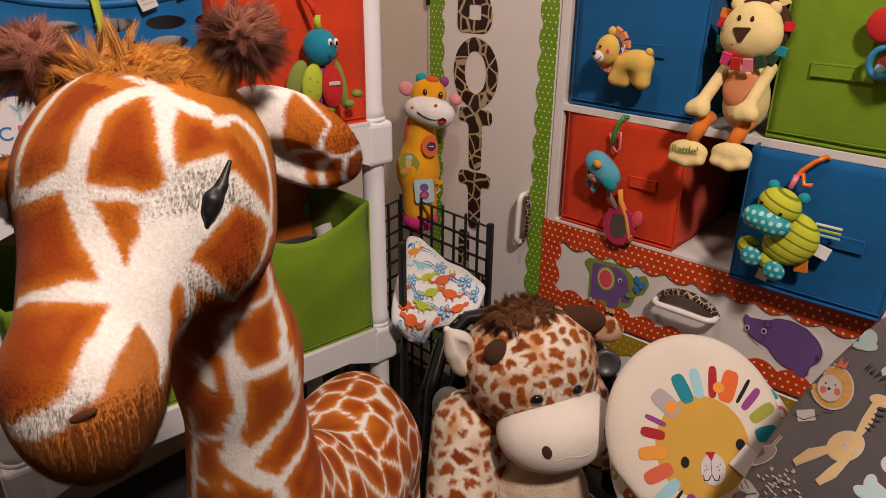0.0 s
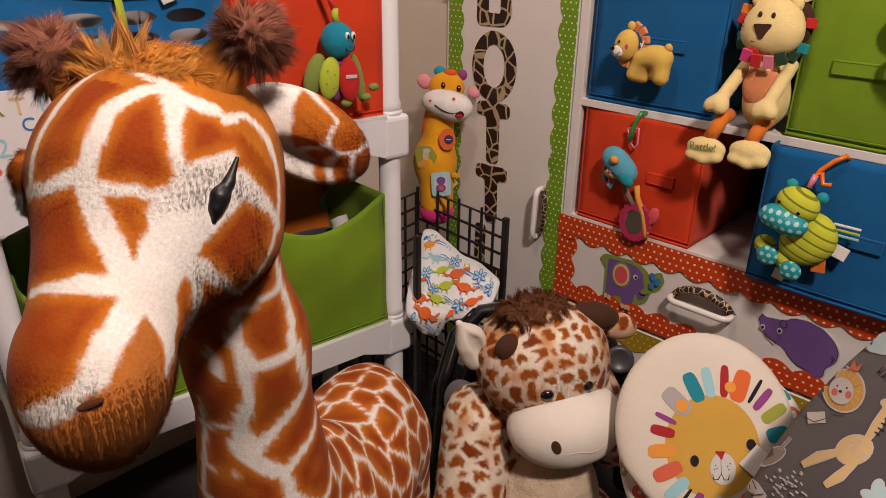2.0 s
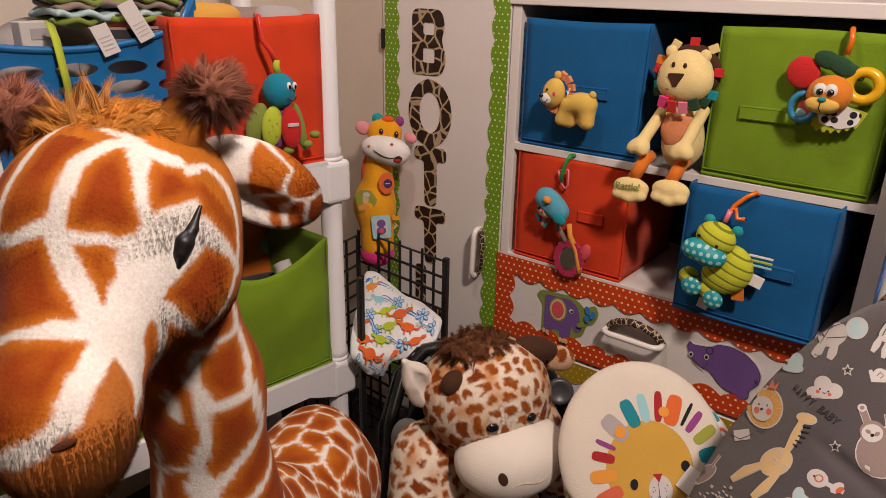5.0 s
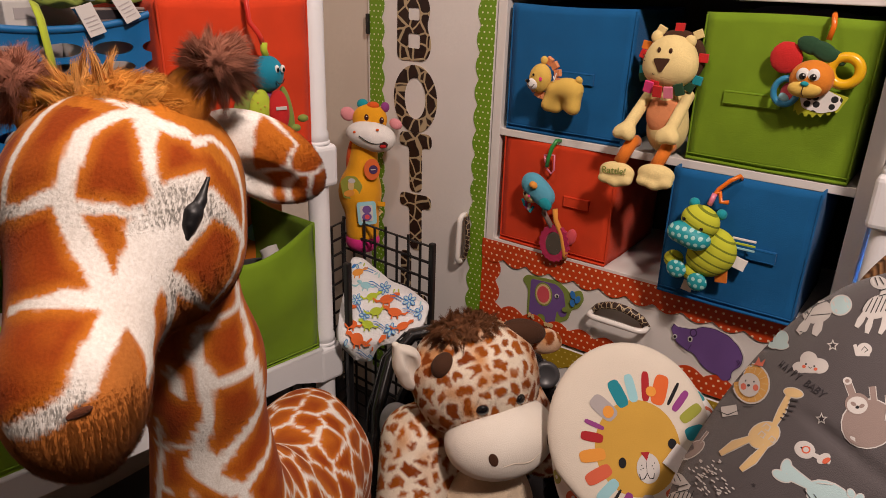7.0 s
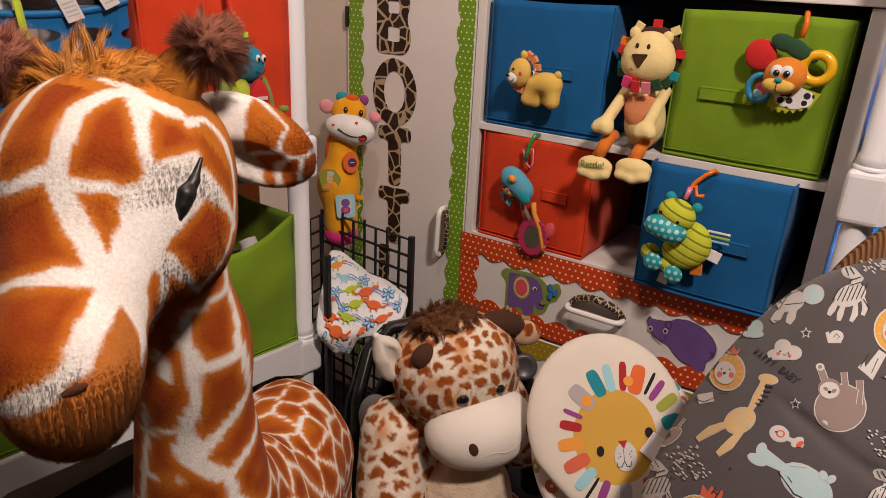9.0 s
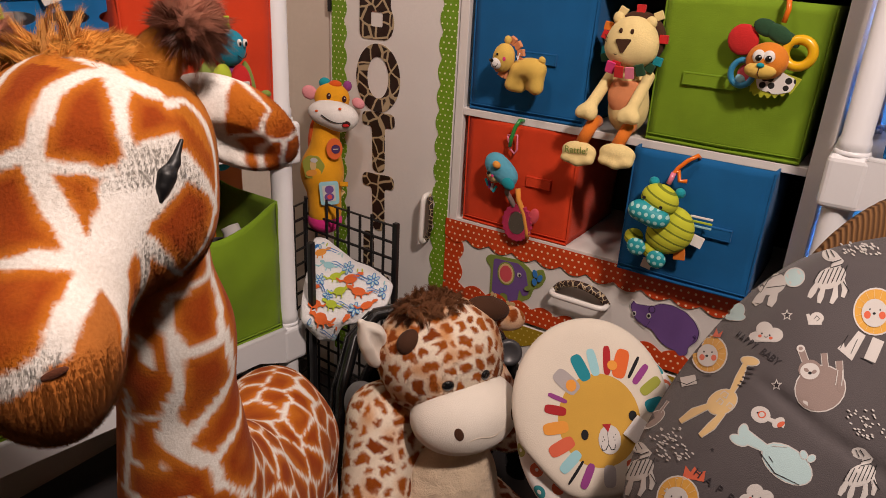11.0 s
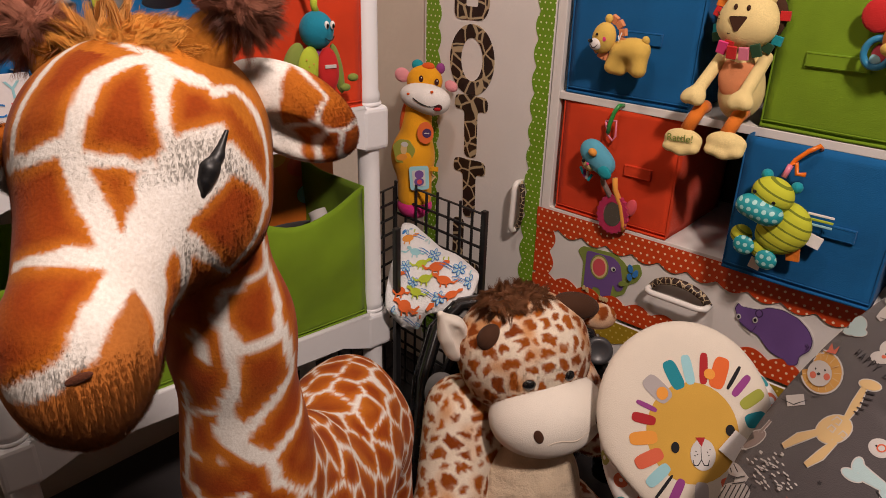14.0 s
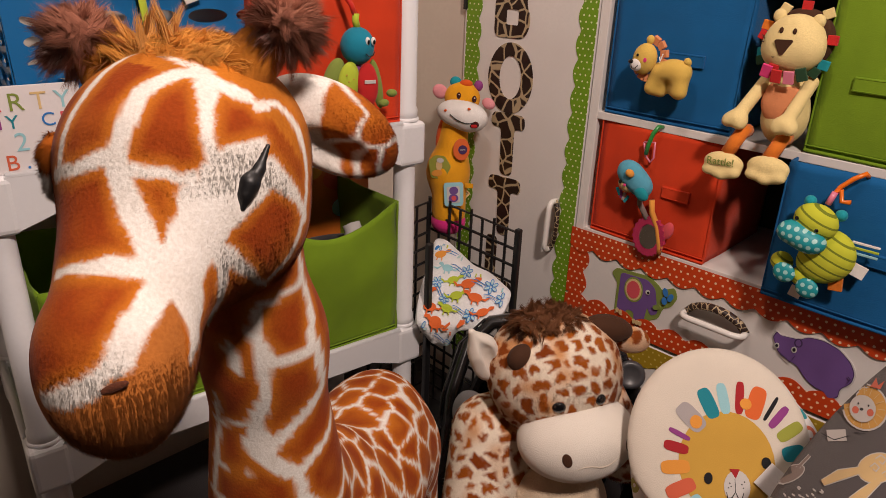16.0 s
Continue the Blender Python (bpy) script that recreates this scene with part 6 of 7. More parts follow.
# blue bird with a mirror on the red bin
t = thing("bird_rattle", (0, 0, 0), "blue bird rattle with a small mirror on the red bin", "baby toy")
hook(t, [(0.152, 0.000, 0.862), (0.150, -0.014, 0.864), (0.143, -0.018, 0.850), (0.136, -0.018, 0.825), (0.134, -0.018, 0.805)], 0.0045, PLASTIC["green"])
hook(t, [(0.124, -0.014, 0.828), (0.148, -0.014, 0.832), (0.150, -0.014, 0.800), (0.144, -0.014, 0.790), (0.132, -0.014, 0.800), (0.124, -0.014, 0.828)], 0.0022, PLASTIC["pink"], "strap")
soft("body", blend([ell((0.112, -0.030, 0.762), (0.030, 0.022, 0.026), (0, 35, 0)), ell((0.138, -0.028, 0.742), (0.027, 0.020, 0.024), (0, 40, 0))], 0.02), (0.06, -0.07, 0.70), (0.19, 0.01, 0.81), 0.003, SKYC, t)
blob("belly", (0.108, -0.030, 0.738), (0.020, 0.017, 0.016), INK["cream"], t, (0, 35, 0))
blob("beak", (0.124, -0.054, 0.769), (0.010, 0.008, 0.008), INK["amber"], t, (0, 30, 0))
blob("wing", (0.150, -0.044, 0.730), (0.018, 0.007, 0.013), TEAL, t, (0, 30, 0), label="shiny teal wing")
for a in range(4):
    ribbon(t, (0.088 + 0.007 * a, -0.026, 0.716 - 0.004 * a), 0.006, 0.018, (TEAL, INK["purple"], INK["grey"], TEAL)[a], -30 + 20 * a, 0.002)
bead((0.103, -0.0505, 0.746), 0.0042, GLOSSBLACK, t)
bead((0.113, -0.0500, 0.741), (0.0035, 0.001, 0.003), PINK, t, "cheek")
hook(t, [(0.136, -0.02, 0.722), (0.138, -0.02, 0.700), (0.160, -0.02, 0.672)], 0.006, INK["taupe"], "strap")
hook(t, [(0.164, -0.02, 0.715), (0.168, -0.02, 0.690), (0.186, -0.02, 0.660), (0.198, -0.02, 0.620), (0.196, -0.018, 0.604)], 0.006, INK["amber"], "strap")
fr = [((0.034 + 0.0035 * (i % 2)) * math.cos(2 * math.pi * i / 40), (0.041 + 0.0035 * (i % 2)) * math.sin(2 * math.pi * i / 40)) for i in range(40)]
part("mirror_frame", slab(fr, 0.010, m=pose(0.170, -0.014, 0.636, 0, 0, 0), holes=[ring2(0, 0, 0.0215, 0.0275, 24)]), toy_cloth("magenta_cloth", (0.42, 0.02, 0.08)), t, "ruffled magenta frame")
MIRROR, mt, mb = nodes_of("small_mirror", 0.06, 1.0)
mb.inputs["Base Color"].default_value = (0.8, 0.82, 0.8, 1)
part("mirror", slab(ring2(0, 0, 0.0218, 0.0278, 28), 0.003, m=pose(0.170, -0.0150, 0.636, -14, 0, 8)), MIRROR, t, "oval mirror")
blob("petal", (0.207, -0.016, 0.658), (0.012, 0.006, 0.020), INK["rose"], t, (0, 15, 0))

# striped hippo on the lower blue bin
STRIPE, st, sb = nodes_of("lime_striped_cloth", 0.9)
sw = st.nodes.new("ShaderNodeTexWave")
sw.bands_direction = "DIAGONAL"
sw.inputs["Scale"].default_value, sw.inputs["Distortion"].default_value = 30.0, 0.4
st.links.new(coords(st, (0.5, 0.0, 1.2)), sw.inputs["Vector"])
sr = st.nodes.new("ShaderNodeMath")
sr.operation = "LESS_THAN"
st.links.new(sw.outputs["Fac"], sr.inputs[0])
sr.inputs[1].default_value = 0.10
st.links.new(mix_rgb(st, sr.outputs[0], (0.50, 0.53, 0.03), (0.16, 0.20, 0.01)), sb.inputs["Base Color"])
bump(st, sb, sw.outputs["Fac"], 0.25, 0.001)
TEALDOT = dots("teal_dotted_cloth", (0.012, 0.30, 0.34), (0.34, 0.62, 0.60), 0.0125, 0.30)
t = thing("plush_hippo", (0, 0, 0), "lime striped plush hippo hanging on the blue bin", "stuffed toy")
soft("body", blend([ell((0.520, -0.066, 0.722), (0.042, 0.026, 0.046)), ell((0.505, -0.066, 0.700), (0.030, 0.024, 0.028))], 0.02), (0.45, -0.12, 0.64), (0.59, -0.02, 0.79), 0.0035, STRIPE, t)
soft("head", ell((0.492, -0.082, 0.779), (0.036, 0.026, 0.030), (0, 18, 0)), (0.44, -0.13, 0.73), (0.55, -0.04, 0.83), 0.003, STRIPE, t)
soft("muzzle", blend([ell((0.466, -0.100, 0.757), (0.026, 0.020, 0.021)), ell((0.495, -0.100, 0.748), (0.026, 0.020, 0.020))], 0.015), (0.42, -0.15, 0.71), (0.55, -0.06, 0.80), 0.003, TEALDOT, t, "teal dotted muzzle")
for c in ((0.474, -0.074, 0.809), (0.524, -0.070, 0.796)):
    blob("ear", c, (0.010, 0.008, 0.010), TEAL, t)
bead((0.468, -0.1045, 0.784), 0.0035, GLOSSBLACK, t)
bead((0.502, -0.1060, 0.772), 0.0035, GLOSSBLACK, t)
for (x, z), (hx, hz) in (((0.458, 0.680), (-0.006, 0.010)), ((0.500, 0.664), (-0.010, 0.010))):
    blob("foot", (x + hx, -0.072, z + hz), (0.019, 0.016, 0.018), STRIPE, t, (0, 20, 0))
    blob("sole", (x + 0.006, -0.088, z - 0.002), (0.019, 0.008, 0.018), TEALDOT, t, (0, 20, 0), label="teal dotted sole")
part("label_tag", box((-0.014, -0.001, -0.011), (0.014, 0.001, 0.011), 0.0005, 1, pose(0.566, -0.060, 0.708, -10, 14, 0)), WHT, t, "white sewn tag")
part("label_tag", box((-0.010, -0.001, -0.010), (0.010, 0.001, 0.010), 0.0005, 1, pose(0.484, -0.066, 0.640, -8, 10, 0)), WHT, t, "white sewn tag")
ribbon(t, (0.541, -0.062, 0.676), 0.022, 0.026, ORG, -8, 0.003)
for z in (0.755, 0.746, 0.737):
    part("ribbon", box((0.548, -0.062, z - 0.0022), (0.590, -0.060, z + 0.0022), 0.0008, 1), (WHT, INK["lime"], INK["sky"])[int((0.756 - z) / 0.0085)], t)
hook(t, [(0.540, -0.034, 0.858), (0.538, -0.046, 0.866), (0.524, -0.052, 0.856), (0.508, -0.056, 0.838), (0.502, -0.060, 0.826), (0.512, -0.060, 0.834), (0.516, -0.060, 0.816), (0.530, -0.060, 0.818)], 0.0042, PLASTIC["orange"])
hook(t, [(0.504, -0.062, 0.830), (0.499, -0.068, 0.808)], 0.005, PLASTIC["pink"], "strap")

# ---- stickers on the drawer ----
def sticker(name, label, layers, parent):
    """Cut-out card glued to the drawer: (outline, ink) from the back to the front."""
    base = None
    for k, (o, ink) in enumerate(layers):
        m = pose(0, -0.0042 - (0.0011 + 0.0005 * k if k else 0), 0)
        ob = part(name if base is None else "print", slab(o, 0.0016 if base is None else 0.0008, m=m), INK[ink], parent if base is None else base, label if base is None else "")
        base = base or ob


def blobline(cs):
    return [E(x, z, rx, rz, a, 24) for x, z, rx, rz, a in cs]


ele = rounded([(0.100, 0.535), (0.122, 0.536), (0.180, 0.541), (0.205, 0.528), (0.212, 0.520), (0.240, 0.536), (0.250, 0.515), (0.240, 0.490), (0.222, 0.480), (0.215, 0.452), (0.196, 0.440), (0.190, 0.415), (0.150, 0.412), (0.142, 0.428), (0.108, 0.420), (0.106, 0.500), (0.088, 0.520)], 0.008)
sticker("elephant_sticker", "purple elephant card sticker", [(ele, "moss"), (rounded([(0.112, 0.528), (0.178, 0.532), (0.198, 0.518), (0.205, 0.490), (0.212, 0.462), (0.196, 0.452), (0.186, 0.470), (0.182, 0.424), (0.160, 0.422), (0.156, 0.446), (0.138, 0.446), (0.134, 0.428), (0.114, 0.432)], 0.008), "violet"),
         (E(0.148, 0.498, 0.023, 0.030), "moss"), (E(0.148, 0.498, 0.020, 0.026), "cream"), (E(0.148, 0.498, 0.016, 0.021), "rose"), (E(0.183, 0.505, 0.0055, 0.0055), "white"), (E(0.1845, 0.5045, 0.003, 0.003), "black"),
         (E(0.223, 0.520, 0.006, 0.010, 20), "blue"), (E(0.236, 0.512, 0.006, 0.010, -20), "blue"), (E(0.224, 0.500, 0.006, 0.009, 10), "blue"), (E(0.210, 0.480, 0.010, 0.006, 30), "moss"),
         *[(E(x, z, 0.004, 0.006), "cream") for x, z in ((0.118, 0.437), (0.127, 0.435), (0.163, 0.427), (0.171, 0.427), (0.179, 0.428))]], d1)
hip = rounded([(0.457, 0.501), (0.452, 0.511), (0.457, 0.524), (0.464, 0.518), (0.491, 0.522), (0.500, 0.525), (0.511, 0.534), (0.536, 0.538), (0.564, 0.532), (0.586, 0.516), (0.598, 0.497), (0.597, 0.476), (0.582, 0.457), (0.584, 0.439), (0.569, 0.430), (0.560, 0.440), (0.538, 0.443), (0.522, 0.453), (0.505, 0.471), (0.492, 0.474), (0.469, 0.481)], 0.008)
grow = lambda o, c, k: [((x - c[0]) * k + c[0], (z - c[1]) * k + c[1]) for x, z in o]
sticker("hippo_sticker", "purple hippo card sticker", [(grow(hip, (0.527, 0.487), 1.06), "white"), (grow(hip, (0.527, 0.487), 1.025), "plum"), (hip, "violet"), (E(0.497, 0.517, 0.0075, 0.009), "plum"), (E(0.497, 0.517, 0.005, 0.0065), "violet"), (E(0.493, 0.501, 0.0050, 0.0065), "white"), (E(0.493, 0.501, 0.0028, 0.0038), "black"), (E(0.462, 0.497, 0.0045, 0.006), "white"), (E(0.462, 0.497, 0.0025, 0.0035), "black"),
         (stroke([(0.498, 0.491), (0.492, 0.474), (0.468, 0.487)], 0.0022), "plum"), (stroke([(0.591, 0.490), (0.596, 0.486), (0.593, 0.477)], 0.0022), "plum")], d1)

# ---- toy giraffe with a face, hung beside the door ----
TG = pose(-0.318, -0.088, 0.816, 0, 0, 36)
t = thing("toy_giraffe", TG, "orange toy giraffe with a white muzzle and pink foot", "baby toy")
MARI, PINKF = toy_cloth("marigold_cloth", (0.80, 0.36, 0.01)), toy_cloth("soft_pink_cloth", (0.75, 0.30, 0.33))
ORED = toy_cloth("red_orange_cloth", (0.70, 0.10, 0.01))
soft("body", blend([cone((-0.020, 0.030, -0.040), (-0.026, 0.014, -0.150), 0.034, 0.044), cone((-0.026, 0.014, -0.150), (-0.022, -0.002, -0.250), 0.044, 0.042), ell((-0.044, 0.014, -0.145), (0.032, 0.030, 0.045))], 0.03), (-0.11, -0.06, -0.31), (0.05, 0.09, 0.02), 0.004, MARI, t)
soft("foot", ell((-0.022, -0.004, -0.272), (0.044, 0.042, 0.034)), (-0.08, -0.06, -0.32), (0.04, 0.06, -0.22), 0.004, toy_cloth("hot_pink_cloth", (0.72, 0.03, 0.24)), t, "hot pink foot")
soft("forehead", ell((-0.004, 0.026, 0.034), (0.043, 0.030, 0.038)), (-0.06, -0.02, -0.02), (0.06, 0.08, 0.09), 0.0035, MARI, t)
soft("muzzle", blend([ell((0.0, 0.0, 0.0), (0.060, 0.034, 0.034), (0, 8, 0)), ell((0.022, 0.0, -0.012), (0.036, 0.032, 0.028))], 0.015), (-0.08, -0.06, -0.06), (0.09, 0.06, 0.06), 0.0035, WHT, t, "white muzzle")
blob("horn", (-0.022, 0.030, 0.070), (0.014, 0.009, 0.013), TEAL, t)
blob("horn", (0.033, 0.030, 0.064), (0.011, 0.009, 0.013), INK["purple"], t)
blob("forelock", (0.004, 0.024, 0.068), (0.016, 0.014, 0.010), ORED, t)
for c, r, a in (((-0.058, 0.026, 0.046), (0.019, 0.008, 0.017), 35), ((0.060, 0.026, 0.024), (0.017, 0.008, 0.013), 30)):
    blob("ear", c, r, PINKF, t, (0, a, 0))
blob("mane", (-0.050, 0.030, -0.060), (0.014, 0.020, 0.050), ORED, t, (0, 8, 0))
for c in ((-0.009, -0.003, 0.044), (0.028, -0.002, 0.038)):
    bead(c, (0.0055, 0.003, 0.008), toy_cloth("maroon_eye", (0.05, 0.008, 0.006)), t)
    bead((c[0] + 0.001, c[1] - 0.0026, c[2] + 0.003), 0.0015, WHT, t, "eye_glint")
smile = [(-0.024 + 0.0070 * k, -0.0350 - 0.0010 * math.sin(math.pi * k / 9) + 0.0005 * max(0, k - 6), 0.010 - 0.020 * math.sin(math.pi * min(k + 1, 9) / 13) - 0.0006 * k) for k in range(10)]
part("mouth", tube(smile, 0.0012, 6), GLOSSBLACK, t)
bead((0.033, -0.0315, -0.016), (0.0125, 0.003, 0.0085), toy_cloth("maroon_mouth", (0.06, 0.008, 0.008)), t, "open_mouth")
bead((0.034, -0.0335, -0.019), (0.008, 0.002, 0.0045), REDC, t, "tongue")
for c in ((-0.036, -0.026, 0.012), (0.020, -0.031, 0.020)):
    bead(c, (0.004, 0.002, 0.003), ORED, t, "nostril")


def flat_patch(parent, c, outline, layers, yaw=0.0, tilt=0.0):
    base = None
    for k, (o, ink) in enumerate([(outline, layers[0])] + list(layers[1:])):
        ob = part("patch" if base is None else "print", slab(o, 0.003 if base is None else 0.0008, m=pose(c[0], c[1] - (0.003 + 0.0006 * k if k else 0), c[2], tilt, 0, yaw)), INK[ink], parent if base is None else base)
        base = base or ob


flat_patch(t, (-0.046, -0.028, -0.126), rounded([(-0.028, 0.012), (-0.012, 0.028), (0.012, 0.028), (0.030, 0.006), (0.018, -0.028), (-0.018, -0.028)], 0.006), ["olive", (E(0.0, 0.006, 0.008, 0.014), "cream"), (E(-0.004, -0.014, 0.014, 0.008, 15), "amber"), (E(0.002, 0.018, 0.009, 0.006), "white")], -10, -8)
flat_patch(t, (-0.006, -0.040, -0.188), rounded([(-0.026, 0.028), (0.022, 0.030), (0.024, -0.028), (-0.022, -0.030)], 0.008), ["sky", (rounded([(-0.018, 0.019), (0.014, 0.021), (0.016, -0.019), (-0.014, -0.021)], 0.004), "white"), (E(0.0, 0.010, 0.011, 0.010), "violet"), (E(0.0, -0.008, 0.012, 0.010), "violet"), (E(0.001, -0.008, 0.006, 0.006), "rose")], 14, -8)
flat_patch(t, (0.005, -0.022, -0.080), E(0, 0, 0.020, 0.026), ["orange", (E(0.004, 0.0, 0.011, 0.011), "plum"), (stroke([(-0.002, 0.0), (0.010, 0.0)], 0.003), "white")], 18, -8)
part("tab", box((-0.004, -0.001, -0.006), (0.016, 0.001, 0.006), 0.0006, 1, pose(0.022, -0.02, -0.170)), MARI, t)
part("strap", tube([(0.0, 0.06, -0.20), (0.02, 0.07, -0.22), (0.0, 0.04, -0.24)], 0.004, 6), INK["cream"], t)

# ---- black wire crate with a printed blanket ----
cr = thing("wire_crate", (0, 0, 0), "black wire grid crate beside the shelving", "crate")


def wire_panel(parent, a, b, z0, z1, nx, nz, r=0.0028):
    p = part("grid_panel", tube([(*a, z0), (*b, z0), (*b, z1), (*a, z1)], 0.0045, 8, True), BLACK, parent)
    for i in range(1, nx):
        u = i / nx
        x, y = a[0] + (b[0] - a[0]) * u, a[1] + (b[1] - a[1]) * u
        part("wire", tube([(x, y, z0), (x, y, z1 + (0.012 if i % 2 == 0 else 0.0))], r, 6), BLACK, p)
    for k in range(1, nz):
        z = z0 + (z1 - z0) * k / nz
        part("wire", tube([(*a, z), (*b, z)], r, 6), BLACK, p)
    return p


wire_panel(cr, (-0.375, -0.130), (-0.073, -0.150), 0.02, 0.602, 8, 14, 0.0035)
wire_panel(cr, (-0.375, -0.135), (-0.345, -0.360), 0.02, 0.590, 5, 14, 0.0035)
part("corner_post", box((-0.143, -0.372, 0.0), (-0.129, -0.358, 0.615), 0.003), BLACK, cr)
part("corner_post", box((-0.080, -0.157, 0.0), (-0.066, -0.143, 0.612), 0.003), BLACK, cr)
part("base_panel", box((-0.38, -0.36, 0.005), (-0.09, -0.135, 0.018), 0.003), BLACK, cr)

BLK = Matrix.Translation((-0.112, -0.288, 0.487)) @ Matrix(((0.823, -0.245, 0.513), (0.567, 0.279, -0.775), (0.047, 0.928, 0.369))).to_4x4()
blanket = thing("blanket", BLK, "white fleece blanket printed with dinosaurs and palms", "blanket")


def folds(p):
    x, y = p[:, 0], p[:, 1]
    h = -1.02 * y - 0.10 * x + 0.010 * np.sin(26 * x + 9 * y) + 0.008 * np.sin(31 * y - 12 * x + 1.0) + 0.004 * np.sin(60 * x - 30 * y)
    h = h - 6.0 * np.clip(-0.060 - y, 0, 1) ** 1.5
    return (p[:, 2] - h) * 0.6


bk = 0.00127
out = [(-68, 90), (-46, 88), (-14, 66), (14, 46), (46, 36), (88, 4), (78, -26), (40, -52), (2, -62), (-14, -92), (-40, -90), (-62, -60), (-70, 0)]
base_o = rounded([(x * bk, y * bk) for x, y in out], 0.012)
FLEECE = cloth("white_fleece", (0.76, 0.77, 0.78), 350, 0.10, 0.5, 0.3, 22.0, 0.5)
sheet = motif(blanket, folds, Matrix.Identity(4), [(base_o, FLEECE)], "sheet", "", 0.010)
sol = sheet.modifiers.new("thick", "SOLIDIFY")
sol.thickness, sol.offset = 0.016, -1
P = lambda *pts: [(x * bk, y * bk) for x, y in pts]


def palm(x, y, s=1.0, a=0.0):
    c, q = math.cos(a), math.sin(a)
    w = lambda px, py: ((x + s * (px * c - py * q)) * bk, (y + s * (px * q + py * c)) * bk)
    res = [(stroke([w(-22, 9), w(-14, 8), w(-4, 2), w(2, -2)], 1.3 * bk), I["blue"]), (stroke([w(-22, 5), w(-12, 2), w(-2, -4)], 1.3 * bk), I["blue"])]
    for k in range(6):
        b = k * math.pi / 3 + 0.3
        px, py = 10 + 7 * math.cos(b), -4 + 7 * math.sin(b)
        res += [(E(*w(px, py), 5.4 * s * bk, 3.2 * s * bk, math.degrees(b + a), 10), I["blue"]), (E(*w(px, py), 4.2 * s * bk, 2.0 * s * bk, math.degrees(b + a), 10), I["aqua"])]
    return res


def dino(x, y, ink, s=1.0, flip=1):
    w = lambda px, py: ((x + flip * s * px) * bk, (y + s * py) * bk)
    return [(E(*w(0, 0), 11 * s * bk, 6.5 * s * bk, -10 * flip, 14), I[ink]), (stroke([w(-7, 2), w(-13, 7), w(-19, 8)], 6 * s * bk), I[ink]), (stroke([w(7, -2), w(16, -4), w(23, 1)], 3.5 * s * bk), I[ink]), (stroke([w(-4, -5), w(-5, -11)], 4 * s * bk), I[ink]), (stroke([w(4, -5), w(5, -11)], 4 * s * bk), I[ink])]


def on_sheet(piece):
    """Whether a printed outline lies wholly on the blanket."""
    def inside(px, py):
        odd = False
        for (x0, y0), (x1, y1) in zip(out, out[1:] + out[:1]):
            if (y0 > py) != (y1 > py) and px < x0 + (py - y0) / (y1 - y0) * (x1 - x0):
                odd = not odd
        return odd
    return all(inside(px / bk * 1.05, py / bk * 1.05) for px, py in piece[0])


prints, die = [], random.Random(12)
for row in range(9):
    for col in range(7):
        x, y = -64 + col * 31 + (row % 2) * 14 + die.uniform(-3, 3), 84 - row * 23 + die.uniform(-3, 3)
        if (row + 2 * col) % 3 == 0:
            prints += palm(x, y, die.uniform(0.85, 1.05), die.uniform(-0.5, 0.2))
        else:
            prints += dino(x, y, die.choice(("orange", "lime", "lime", "orange", "sky", "amber")), die.uniform(0.9, 1.15), die.choice((-1, 1)))
prints = [p for p in prints if on_sheet(p)]
motif(blanket, folds, Matrix.Identity(4), prints, "printed_motif", "dinosaurs and palms in orange, lime and blue", 0.008)

# ---- black infant seat behind the sitting giraffe ----
SHELLM = plain("glossy_black_plastic", (0.010, 0.010, 0.011), 0.25, 0.1, coat=0.3)
seat = thing("infant_seat", (0, 0, 0), "black plastic infant seat with an arched rim", "infant seat")
arch = [(0.075, -0.52, 0.03), (0.030, -0.475, 0.20), (-0.012, -0.415, 0.325), (-0.040, -0.340, 0.405), (-0.022, -0.285, 0.448), (0.040, -0.225, 0.462), (0.120, -0.160, 0.445), (0.190, -0.115, 0.395), (0.235, -0.095, 0.30), (0.27, -0.10, 0.03)]
part("rim", tube(arch, 0.030, 12, flat=0.55), SHELLM, seat, "", True)
part("rim_bead", tube([(x - 0.004, y - 0.020, z + 0.012) for x, y, z in arch[1:-1]], 0.0030, 8), SHELLM, seat, "", True)
soft("shell", cut(ell((0.105, -0.27, 0.20), (0.17, 0.15, 0.235)), ell((0.145, -0.34, 0.25), (0.15, 0.14, 0.24)), 0.02), (-0.09, -0.45, 0.0), (0.30, -0.1, 0.46), 0.010, SHELLM, seat)
soft("lining", ell((0.062, -0.43, 0.325), (0.045, 0.03, 0.055)), (0.0, -0.48, 0.25), (0.13, -0.38, 0.40), 0.006, cloth("grey_dotted_lining", (0.36, 0.36, 0.39)), seat, "grey cloth lining")
part("hinge_cap", lathe([(0.030, 0.0), (0.030, 0.010), (0.022, 0.014), (0.018, 0.010)], 24, m=pose(0.232, -0.128, 0.372, 70, 0, 35)), plain("dark_grey_plastic", (0.06, 0.06, 0.065), 0.4), seat, "", True)

# ---- contents of the west shelving ----
BASKET = plain("blue_plastic_basket", (0.008, 0.135, 0.36), 0.35, 0.06, coat=0.1)
bk_m = on_rack(-0.050, -0.473, 0.868)
basket = thing("plastic_basket", bk_m, "blue plastic basket with oval holes full of baby things", "basket")
W2, H2 = 0.200, 0.305


